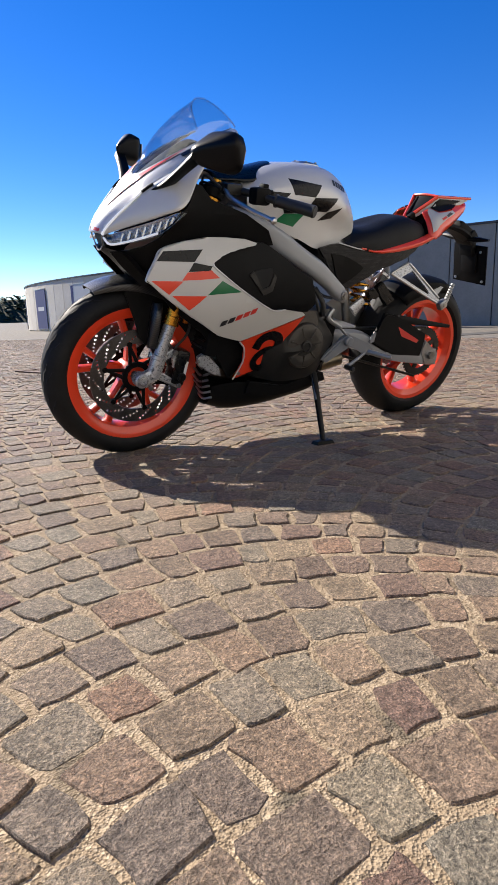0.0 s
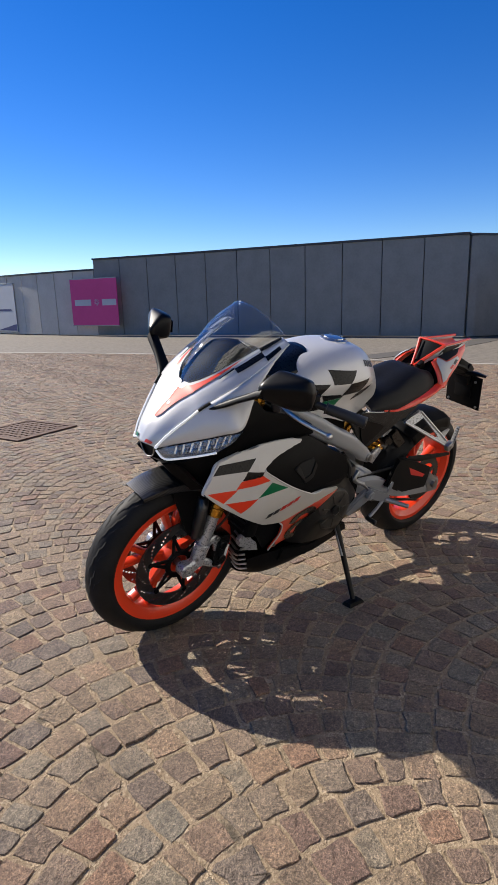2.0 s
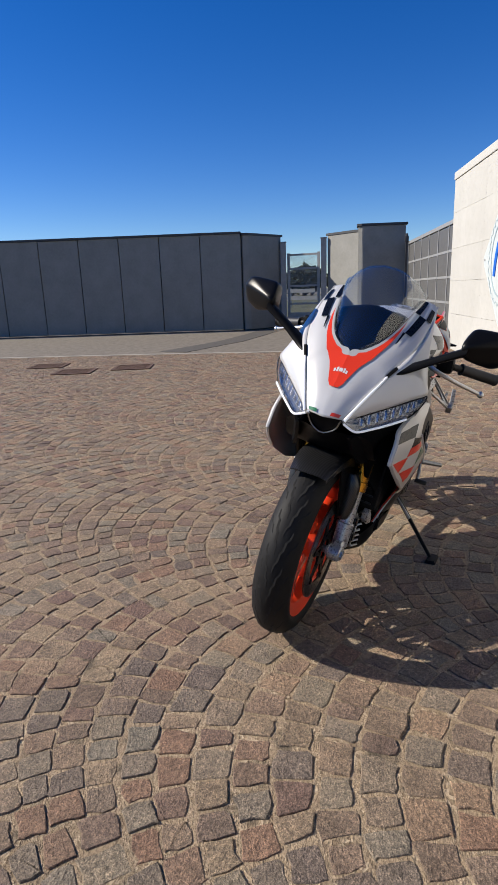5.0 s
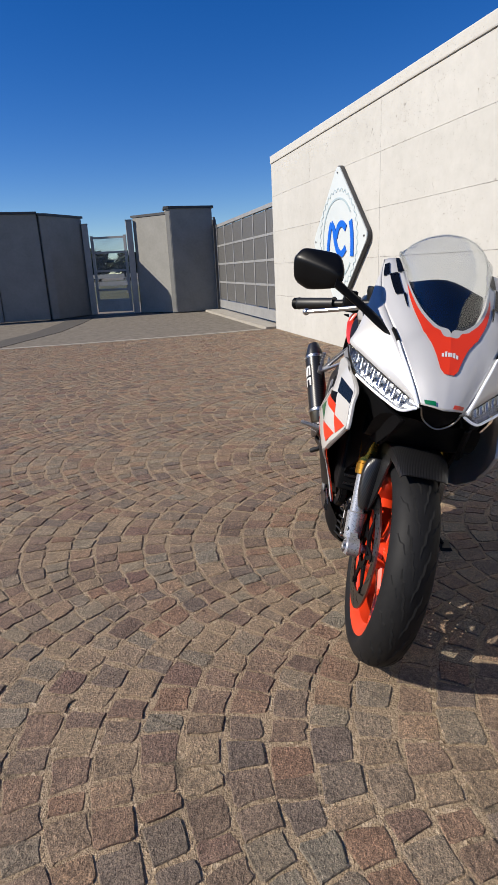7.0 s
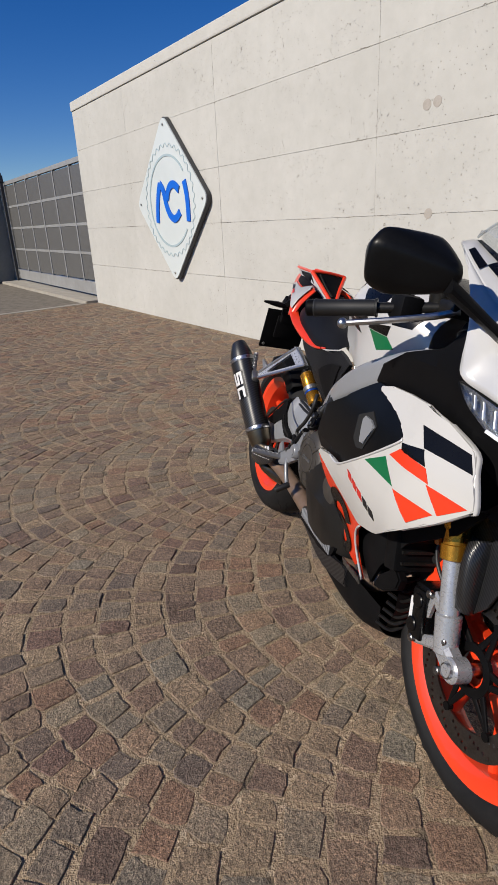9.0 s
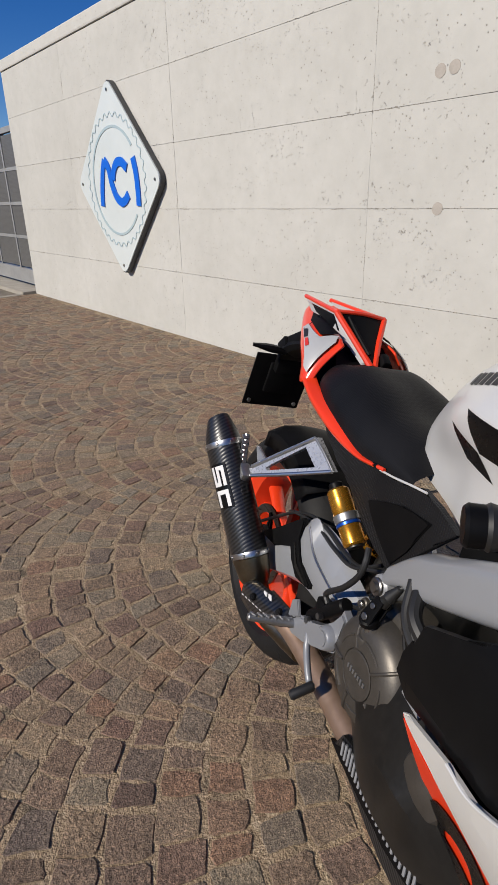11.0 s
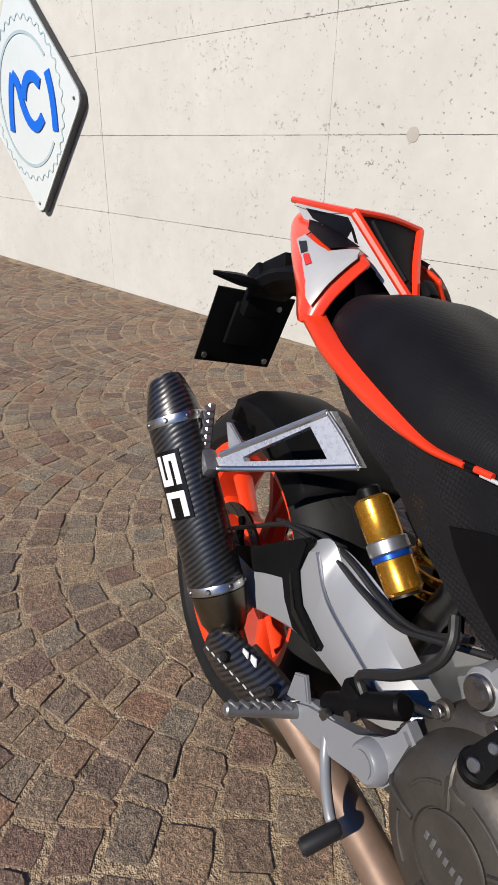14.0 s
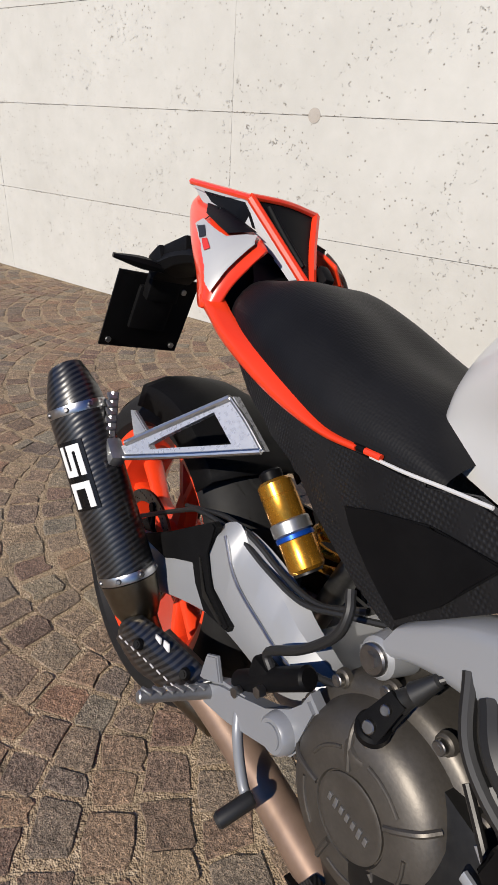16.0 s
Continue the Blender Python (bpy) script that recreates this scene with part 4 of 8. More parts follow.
def make_wheel(name, c, w, R, h, bead, disc_y, label):
    bm = bmesh.new()
    lip = bead + 0.004
    prof = [(-w * 0.83, lip), (-w * 0.80, lip + 0.003), (-w * 0.76, lip), (-w * 0.72, bead - 0.016), (-w * 0.3, bead - 0.028), (0, bead - 0.030), (w * 0.3, bead - 0.028),
            (w * 0.72, bead - 0.016), (w * 0.76, lip), (w * 0.80, lip + 0.003), (w * 0.83, lip), (w * 0.80, bead - 0.014), (w * 0.55, bead - 0.034), (0, bead - 0.040), (-w * 0.55, bead - 0.034), (-w * 0.80, bead - 0.014)]
    revolve(bm, c, prof, 80)
    rim = part(name, bm, WHEELRED, bike, label)
    bm = bmesh.new()
    revolve(bm, c, [(-0.05, 0.018), (-0.05, 0.036), (-0.03, 0.046), (0.03, 0.046), (0.05, 0.036), (0.05, 0.018)], 32)
    part("hub", bm, WHEELRED, rim)
    for k in range(5):
        a = radians(72 * k + 18)
        bm = bmesh.new()
        at = lambda r, b, y=0.0: c + Vector((r * math.cos(a + b), y, r * math.sin(a + b)))
        beam(bm, at(0.035, 0), at(0.105, 0), (0.044, 0.046), (0.032, 0.034))
        beam(bm, at(0.100, 0.06), at(bead - 0.030, 0.20), (0.020, 0.032), (0.021, 0.040))
        beam(bm, at(0.100, -0.06), at(bead - 0.030, -0.20), (0.020, 0.032), (0.021, 0.040))
        part("spoke", bm, WHEELRED, rim)
    bm = bmesh.new()
    revolve(bm, c, tyre_profile(w, R, h, bead), 96)
    part("tyre", bm, RUBBER, rim, "black sport tyre with zigzag grooves")
    # dark zigzag strips on the crown, painting the shade of tread grooves
    bm = bmesh.new()
    tp = tyre_profile(w, R, h, bead)[:17]
    rr = lambda y: float(np.interp(y, [p[0] for p in tp], [p[1] for p in tp])) + 0.0010
    zig = [(-0.24, 0.06), (-0.15, 0.10), (-0.12, 0.20), (-0.03, 0.22), (0.00, 0.32), (0.09, 0.35), (0.12, 0.46), (0.20, 0.50)]
    sipe = [(-0.05, 0.50), (0.03, 0.58), (0.05, 0.70), (0.12, 0.80), (0.13, 0.90)]
    n = 18
    for k in range(n):
        a = 2 * math.pi * k / n
        for sgn, shift in ((1, 0.0), (-1, math.pi / n)):
            for line, w0 in ((zig, 0.0030), (sipe, 0.0024)):
                L = []
                for da, fy in line:
                    y = sgn * fy * w
                    r = rr(y)
                    b = a + shift + da * 0.95
                    L.append(Vector((c.x + r * math.cos(b), y, c.z + r * math.sin(b))))
                for m_, (q, t2) in enumerate(zip(L, L[1:])):
                    nrm = ((q + t2) / 2 - c).normalized()
                    f0 = w0 * min(1.0, 0.35 + 0.4 * m_)
                    f1 = w0 * min(1.0, 0.35 + 0.4 * (len(L) - 2 - m_))
                    e = (t2 - q).normalized().cross(nrm)
                    bm.faces.new([bm.verts.new(v) for v in (q - e * f0, q + e * f0, t2 + e * f1, t2 - e * f1)])
    tagged(part("groove_shade", bm, HOLLOWSHADE, rim, "dark strips for the shade in zigzag tread grooves", smooth=False), kind="stuff")
    return rim


def brake_disc(parent, c, y, r0, r1, arms, carrier):
    """Drilled disc: a thin ring with real holes, on a dark carrier."""
    bm = bmesh.new()
    nr, na = 7, 150
    rad = [r0 + (r1 - r0) * i / nr for i in range(nr + 1)]
    V = {}
    for side in (0, 1):
        for i in range(nr + 1):
            for j in range(na):
                a = 2 * math.pi * j / na
                V[side, i, j] = bm.verts.new((c.x + rad[i] * math.cos(a), y + (side - 0.5) * 0.005, c.z + rad[i] * math.sin(a)))
    gone = {(i, j) for i in range(1, nr - 1) for j in range(na) if (j - 2 * i) % 10 == 0}
    for i in range(nr):
        for j in range(na):
            k = (j + 1) % na
            if (i, j) in gone:
                for (p, q) in (((i, j), (i, k)), ((i, k), (i + 1, k)), ((i + 1, k), (i + 1, j)), ((i + 1, j), (i, j))):
                    bm.faces.new((V[(0, *p)], V[(0, *q)], V[(1, *q)], V[(1, *p)]))
                continue
            bm.faces.new((V[0, i, j], V[0, i, k], V[0, i + 1, k], V[0, i + 1, j]))
            bm.faces.new((V[1, i, j], V[1, i + 1, j], V[1, i + 1, k], V[1, i, k]))
    for j in range(na):
        k = (j + 1) % na
        bm.faces.new((V[0, 0, j], V[1, 0, j], V[1, 0, k], V[0, 0, k]))
        bm.faces.new((V[0, nr, j], V[0, nr, k], V[1, nr, k], V[1, nr, j]))
    d = part("brake_disc", bm, DISC, parent, "drilled steel brake disc")
    bm = bmesh.new()
    revolve(bm, Vector((c.x, y, c.z)), [(-0.004, 0.034), (-0.004, 0.052), (0.004, 0.052), (0.004, 0.034)], 32)
    part("disc_carrier", bm, carrier, parent, "dark disc carrier")
    for k in range(arms):
        a = 2 * math.pi * k / arms
        p = lambda r, b: Vector((c.x + r * math.cos(a + b), y, c.z + r * math.sin(a + b)))
        for b in (0.0, 0.55):
            bm = bmesh.new()
            beam(bm, p(0.046, b), p(r0 - 0.003, 0.28), (0.013, 0.007), (0.009, 0.006))
            part("carrier_arm", bm, carrier, parent)
    for k in range(arms):
        a = 2 * math.pi * k / arms + 0.28
        e = Vector((c.x + (r0 + 0.001) * math.cos(a), y, c.z + (r0 + 0.001) * math.sin(a)))
        bm = bmesh.new()
        cyl(bm, e - Vector((0, 0.006, 0)), e + Vector((0, 0.006, 0)), 0.009, seg=12)
        part("disc_button", bm, carrier, parent)
    return d


front = make_wheel("front_wheel", FW, 0.058, 0.296, 0.046, 0.226, 0.06, "fluorescent red cast front wheel")
brake_disc(front, FW, 0.062, 0.114, 0.160, 6, BLACK)
brake_disc(front, FW, -0.062, 0.114, 0.160, 6, BLACK)
rear = make_wheel("rear_wheel", RW, 0.088, 0.312, 0.060, 0.226, 0.07, "fluorescent red cast rear wheel")
brake_disc(rear, RW, -0.075, 0.085, 0.108, 5, BLACK)


def sprocket():
    bm = bmesh.new()
    c = Vector((RW.x, 0.088, RW.z))
    n = 42
    out, inn = [], []
    for s in (-0.004, 0.004):
        o, q = [], []
        for i in range(n * 2):
            a = math.pi * i / n
            r = 0.112 if i % 2 else 0.104
            o.append(bm.verts.new((c.x + r * math.cos(a), c.y + s, c.z + r * math.sin(a))))
            q.append(bm.verts.new((c.x + 0.078 * math.cos(a), c.y + s, c.z + 0.078 * math.sin(a))))
        out.append(o)
        inn.append(q)
    m = n * 2
    for i in range(m):
        j = (i + 1) % m
        bm.faces.new((out[0][i], out[0][j], inn[0][j], inn[0][i]))
        bm.faces.new((out[1][i], inn[1][i], inn[1][j], out[1][j]))
        bm.faces.new((out[0][i], out[1][i], out[1][j], out[0][j]))
        bm.faces.new((inn[0][i], inn[0][j], inn[1][j], inn[1][i]))
    for k in range(5):
        a = 2 * math.pi * k / 5
        beam(bm, c + Vector((0.03 * math.cos(a), 0, 0.03 * math.sin(a))), c + Vector((0.082 * math.cos(a), 0, 0.082 * math.sin(a))), (0.03, 0.008), (0.02, 0.008))
    part("sprocket", bm, DARKMET, rear, "dark rear sprocket")
    bm = bmesh.new()
    fs = Vector((-0.115, 0.088, 0.40))
    for s in (1, -1):
        a0 = fs + Vector((0, 0, s * 0.036))
        a1 = c + Vector((0.015, 0, s * 0.111))
        beam(bm, a0, a1, (0.011, 0.014), (0.011, 0.014))
    part("drive_chain", bm, DARKMET, bike, "greased dark drive chain")


sprocket()


def both(fn):
    for s in (1, -1):
        fn(s)


# ---- front end ----
fork_x = table([0.25, 0.36, 0.55, 0.95], [0.566, 0.532, 0.470, 0.345])


def fork(s):
    y = 0.098 * s
    bm = bmesh.new()
    cyl(bm, (fork_x(0.335), y, 0.335), (fork_x(0.52), y, 0.52), 0.0205, seg=28)
    leg = part("fork_leg", bm, FORKLEG, bike, "chromed fork tube")
    bm = bmesh.new()
    p = lambda z: Vector((fork_x(z), y, z))
    ax = (p(0.8) - p(0.5)).normalized()
    turned(bm, p(0.475), ax, [(0, 0.024), (0.002, 0.0275), (0.03, 0.0275), (0.032, 0.0255), (0.06, 0.0255), (0.065, 0.027), (0.27, 0.027), (0.275, 0.029), (0.43, 0.029)], 28)
    part("outer_tube", bm, GOLD, leg, "gold anodised outer fork tube")
    bm = bmesh.new()
    cyl(bm, p(0.885), p(0.925), 0.018, seg=20, bev=0.003)
    part("fork_cap", bm, GOLD, leg, "gold fork cap with adjuster")
    # axle casting with caliper mount
    bm = bmesh.new()
    cyl(bm, p(0.375), p(0.300), 0.026, 0.024, 24, 0.003)
    beam(bm, p(0.31) + Vector((0, 0, 0)), Vector((FW.x - 0.005, y, FW.z - 0.004)), (0.044, 0.036), (0.050, 0.034))
    cyl(bm, (FW.x, y - 0.020 * 1, FW.z), (FW.x, y + 0.020, FW.z), 0.025, seg=28, bev=0.004)
    cyl(bm, (FW.x, y - 0.026, FW.z), (FW.x, y + 0.026, FW.z), 0.017, seg=6)
    beam(bm, p(0.36), (fork_x(0.36) - 0.055, y, 0.385), (0.030, 0.022), (0.022, 0.018))
    beam(bm, p(0.315), (fork_x(0.36) - 0.075, y, 0.265), (0.030, 0.022), (0.020, 0.018))
    beam(bm, (fork_x(0.36) - 0.055, y, 0.385), (fork_x(0.36) - 0.060, y, 0.33), (0.016, 0.014), (0.014, 0.012))
    ac = part("axle_clamp", bm, FORKLEG, leg, "cast aluminium axle clamp")
    for q in ((fork_x(0.36) - 0.055, 0.385), (fork_x(0.36) - 0.072, 0.268), (fork_x(0.33) + 0.012, 0.330), (fork_x(0.30) + 0.010, 0.268)):
        bm = bmesh.new()
        v = Vector((q[0], y + 0.008 * s, q[1]))
        cyl(bm, v, v + Vector((0, 0.012 * s, 0)), 0.0085, seg=16, bev=0.0015)
        cyl(bm, v + Vector((0, 0.0118 * s, 0)), v + Vector((0, 0.0130 * s, 0)), 0.004, seg=6)
        part("clamp_bolt", bm, STEEL, ac)
    bm = bmesh.new()
    turned(bm, Vector((FW.x, y + 0.012 * s, FW.z)), (0, s, 0), [(0, 0.016), (0.014, 0.015), (0.015, 0.013), (0.010, 0.010), (0.005, 0.0095), (0.005, 0.001)], 24)
    part("axle_end", bm, STEEL, ac, "hollow steel axle end")
    # radial caliper
    bm = bmesh.new()
    cc = Vector((0.452, y - 0.022 * s, 0.325))
    rot = Matrix.Rotation(radians(-12), 3, "Y")
    box(bm, cc, (0.052, 0.066, 0.125), rot, 0.012)
    box(bm, cc + Vector((0.004, 0.034 * s, 0)), (0.044, 0.012, 0.105), rot, 0.005)
    for k in (-0.028, 0.028):
        cyl(bm, cc + Vector((0, 0.036 * s, k)), cc + Vector((0, 0.044 * s, k)), 0.016, seg=20, bev=0.002)
    cal = part("brake_caliper", bm, BLACKG, leg, "black radial brake caliper with white lettering bar")
    bm = bmesh.new()
    slab(bm, [(-0.006, -0.030), (0.004, -0.030), (0.004, 0.030), (-0.006, 0.030)], lambda u, v: cc + rot @ Vector((u - 0.012, 0.0415 * s, v)), (0, -0.001 * s, 0))
    part("lettering_bar", bm, PALE, cal, smooth=False)
    # reflector and hose
    bm = bmesh.new()
    box(bm, p(0.53) + Vector((-0.045, 0.006 * s, -0.01)), (0.018, 0.012, 0.085), Matrix.Rotation(radians(-17), 3, "Y"), 0.006)
    part("reflector", bm, AMBER, leg, "amber reflector")
    bm = bmesh.new()
    tube(bm, [(0.462, y - 0.03 * s, 0.385), (0.415, y * 0.8, 0.45), (0.40, y * 0.7, 0.58), (0.37, y * 0.6, 0.70)], 0.0045)
    part("brake_hose", bm, HOSE, leg)


both(fork)

bm = bmesh.new()
cyl(bm, (FW.x, -0.112, FW.z), (FW.x, 0.112, FW.z), 0.012, seg=16)
part("front_axle", bm, STEEL, front)

def clamps():
    bm = bmesh.new()
    for z in (0.70, 0.885):
        for s in (1, -1):
            cyl(bm, (fork_x(z - 0.015), 0.098 * s, z - 0.015), (fork_x(z + 0.015), 0.098 * s, z + 0.015), 0.036, seg=24, bev=0.004)
        beam(bm, (fork_x(z) - 0.02, -0.098, z), (fork_x(z) - 0.02, 0.098, z), (0.07, 0.026), (0.07, 0.026), (0.3, 0, 1))
    part("triple_clamp", bm, BLACK, bike, "black fork clamps")


clamps()


def fender():
    bm = bmesh.new()
    rows = []
    for i in range(15):
        a = radians(63 + i * 6.0)
        f = i / 14
        w = 0.046 + 0.029 * math.sin(math.pi * min(1, 0.06 + f * 1.05)) ** 0.6
        drop = 0.014 + 0.034 * min(1.0, f * 2.0)
        row = []
        for y, d in ((-1, 1.0), (-0.96, 0.45), (-0.75, 0.12), (-0.35, 0.01), (0, 0), (0.35, 0.01), (0.75, 0.12), (0.96, 0.45), (1, 1.0)):
            r = 0.320 - d * drop + 0.004 * f
            row.append(Vector((FW.x + r * math.cos(a), y * w, FW.z + r * math.sin(a))))
        rows.append(row)
    # thin shell: outer and inner skin
    vs = skin_rings(bm, rows, closed=False)
    inner = [[p + (FW - p).normalized() * 0.004 for p in r] for r in rows]
    vi = skin_rings(bm, inner, closed=False)
    for a, b in ((vs[0], vi[0]), (vs[-1], vi[-1])):
        for i in range(len(a) - 1):
            bm.faces.new((a[i], a[i + 1], b[i + 1], b[i]))
    for k in (0, -1):
        for i in range(len(vs) - 1):
            bm.faces.new((vs[i][k], vs[i + 1][k], vi[i + 1][k], vi[i][k]))
    f = part("front_mudguard", bm, WEAVE, bike, "carbon-look black front mudguard")
    for s in (1, -1):
        bm = bmesh.new()
        pts = [(0.640, 0.575), (0.560, 0.600), (0.485, 0.580), (0.452, 0.535), (0.462, 0.480), (0.500, 0.405), (0.560, 0.395), (0.590, 0.430), (0.612, 0.500)]
        slab(bm, pts, lambda u, v: Vector((u, s * (0.070 + 0.055 * max(0.0, 0.57 - v)), v)), (0, -0.005 * s, 0), cuts=0.03)
        part("mudguard_side", bm, WEAVE if s < 0 else BLACK, f)


fender()


def fork_guard(s):
    """Carbon plate that runs down ahead of the fork leg from the mudguard."""
    rows = []
    for z, y0, y1, f in ((0.545, 0.062, 0.096, 0.070), (0.525, 0.062, 0.108, 0.070), (0.495, 0.066, 0.114, 0.066), (0.440, 0.070, 0.112, 0.056), (0.400, 0.074, 0.104, 0.046)):
        x = fork_x(z) + f
        rows.append([(x - 0.022, y1 * s, z), (x - 0.004, (y1 * 0.92 + y0 * 0.08) * s, z), (x + 0.004, (y0 + y1) / 2 * s, z), (x - 0.002, y0 * s, z)])
    bm = bmesh.new()
    loft(bm, rows, 4, 4)
    g = part("fork_guard", bm, WEAVE, bike, "carbon fork guard", angle=60)
    md = g.modifiers.new("thickness", "SOLIDIFY")
    md.thickness = 0.004


both(fork_guard)

# ---- side fairings ----
gz = table([0.20, 0.28, 0.36, 0.43, 0.50, 0.56, 0.62, 0.68, 0.75, 0.80], [0.10, 0.142, 0.168, 0.194, 0.226, 0.242, 0.243, 0.238, 0.216, 0.19])
gx = table([-0.2, 0.0, 0.30, 0.45, 0.55, 0.62, 0.75], [-0.02, -0.012, 0.0, -0.004, -0.030, -0.046, -0.08])
side_y = lambda x, z: gz(z) + gx(x)


def side_slab(name, pts, material, parent, s, out=0.0, th=0.004, label="", bev=0.0, cuts=0.03, fy=None):
    bm = bmesh.new()
    f = fy or side_y
    slab(bm, pts, lambda u, v: Vector((u, s * (f(u, v) + out), v)), (0, -th * s, 0), bev, cuts)
    return part(name, bm, material, parent, label)


WPAN = [(0.258, 0.752), (0.300, 0.762), (0.368, 0.764), (0.435, 0.762), (0.499, 0.748), (0.570, 0.722), (0.592, 0.690), (0.618, 0.635), (0.602, 0.620), (0.552, 0.578), (0.474, 0.524), (0.369, 0.459), (0.279, 0.434),
        (0.160, 0.477), (0.036, 0.522), (0.050, 0.532), (0.134, 0.545), (0.183, 0.543), (0.274, 0.588), (0.350, 0.634), (0.413, 0.678), (0.420, 0.690), (0.394, 0.708), (0.346, 0.728), (0.262, 0.746)]
RPAN = [(0.277, 0.430), (0.252, 0.405), (0.240, 0.352), (0.262, 0.282), (0.212, 0.300), (0.160, 0.316), (0.095, 0.412), (0.034, 0.517), (0.160, 0.472)]
DUCT = [(0.420, 0.690), (0.394, 0.716), (0.346, 0.736), (0.262, 0.752), (0.215, 0.752), (0.150, 0.716), (0.085, 0.675), (0.020, 0.645), (0.012, 0.612), (-0.004, 0.580), (-0.006, 0.556), (0.018, 0.530), (0.134, 0.540), (0.183, 0.538), (0.274, 0.584), (0.350, 0.630), (0.413, 0.675)]


def fairing(s):
    mat = GREYWHITE
    f = side_slab("side_fairing", WPAN, mat, bike, s, th=0.006, label="white side fairing with red, black and green check graphics", bev=0.0025)
    side_slab("lower_panel", RPAN, RED, f, s, -0.002, 0.006, "red lower fairing panel with a bold black emblem", 0.002)
    # rolled front edge that turns in towards the wheel
    edge = ((0.499, 0.748), (0.570, 0.722), (0.592, 0.690), (0.618, 0.635), (0.602, 0.620), (0.552, 0.578), (0.474, 0.524))
    bm = bmesh.new()
    loft(bm, [[Vector((u - 0.001, s * (side_y(u, v) - 0.001), v)), Vector((u + 0.002, s * (side_y(u, v) - 0.005), v)), Vector((u + 0.001, s * (side_y(u, v) - 0.011), v))] for u, v in edge], 4, 3)
    part("front_return", bm, GREYWHITE, f)
    # air duct behind it
    # right panel takes the shinier black for its sky sheen, shaded left the duller
    duct = side_slab("air_duct_panel", DUCT, SATIN if s < 0 else BLACK, bike, s, -0.014, 0.012, "satin black fairing air duct panel", 0.003)
    # dark sheet stands for the shade inside the duct's opening
    side_slab("duct_opening", [(0.303, 0.673), (0.263, 0.696), (0.209, 0.672), (0.216, 0.620), (0.240, 0.605), (0.272, 0.612)] if s < 0 else [(0.282, 0.655), (0.255, 0.672), (0.196, 0.678), (0.184, 0.640), (0.200, 0.606), (0.222, 0.600)], HOLLOWSHADE, duct, s, -0.0125, 0.003)
    side_slab("duct_vane", [(0.300, 0.670), (0.278, 0.680), (0.247, 0.681), (0.240, 0.672), (0.254, 0.624), (0.273, 0.625)] if s < 0 else [(0.285, 0.657), (0.268, 0.668), (0.232, 0.612), (0.205, 0.620), (0.188, 0.662), (0.178, 0.650), (0.190, 0.606), (0.226, 0.592)], SILVER if s < 0 else DARKMET, duct, s, -0.008, 0.006, "grey duct vane", 0.002)
    # check graphics
    o, th = 0.0012, 0.0010
    for pts, m in (
        ([(0.568, 0.716), (0.452, 0.728), (0.479, 0.692), (0.590, 0.688)], BLACKG),
        ([(0.481, 0.690), (0.424, 0.682), (0.431, 0.669), (0.497, 0.663)], BLACKG),
        ([(0.500, 0.661), (0.428, 0.671), (0.398, 0.648), (0.516, 0.637)], RED),
        ([(0.606, 0.632), (0.512, 0.635), (0.553, 0.594)], RED),
        ([(0.544, 0.591), (0.440, 0.594), (0.490, 0.548)], RED),
        ([(0.388, 0.640), (0.318, 0.606), (0.436, 0.597)], GREEN),
    ):
        side_slab("check", pts, m, f, s, o, th, cuts=0.02)
    # model name as plain slanted bars
    for i in range(5):
        u0, u1 = 0.378 - 0.026 * i, 0.378 - 0.026 * i - 0.020
        v = 0.503 + 0.0095 * i
        side_slab("lettering_bar", [(u0, v - 0.010), (u1, v - 0.004), (u1 - 0.006, v + 0.014), (u0 - 0.006, v + 0.008)], DARKINK if i < 2 else REDINK, f, s, o, th)
    # emblem: a bold rounded stroke figure
    for k, (path, w) in enumerate((([(0.236, 0.398), (0.220, 0.438), (0.190, 0.455), (0.155, 0.452), (0.128, 0.430), (0.130, 0.392), (0.148, 0.345), (0.166, 0.306)], 0.034), ([(0.140, 0.392), (0.182, 0.388), (0.214, 0.366), (0.226, 0.336), (0.212, 0.312), (0.186, 0.306), (0.158, 0.318)], 0.026))):
        line = spline([(0.150 + (u - 0.172) * 0.86, 0.388 + (v - 0.385) * 0.86, 0) for u, v in path], 6)
        near_, far_ = [], []
        for i, q in enumerate(line):
            t = (line[min(i + 1, len(line) - 1)] - line[max(i - 1, 0)]).normalized()
            near_.append((q.x - t.y * w / 2, q.y + t.x * w / 2))
            far_.append((q.x + t.y * w / 2, q.y - t.x * w / 2))
        side_slab("emblem_stroke", near_ + far_[::-1], BLACKG, f, s, o + 0.0004 * k, th, cuts=0)
    for a, b in ((0, 3),):
        bm = bmesh.new()
        tube(bm, [Vector((u, s * (side_y(u, v) - 0.001), v)) for u, v in RPAN[a:b + 1]], 0.0028, 8, 3)
        part("edge_bead", bm, WHITE, f)
    # scoop edge beside the duct
    bm = bmesh.new()
    tube(bm, [Vector((u, s * (side_y(u, v) + 0.001), v)) for u, v in ((0.42, 0.688), (0.413, 0.678), (0.35, 0.634), (0.274, 0.588), (0.183, 0.543), (0.134, 0.545))], 0.0026, 8)
    part("edge_bead", bm, WHITE, f)
    bm = bmesh.new()
    c = Vector((0.246, s * (side_y(0.246, 0.305) + 0.001), 0.305))
    cyl(bm, c, c + Vector((0, 0.003 * s, 0)), 0.007, seg=12)
    part("fastener", bm, STEEL, f)


both(fairing)


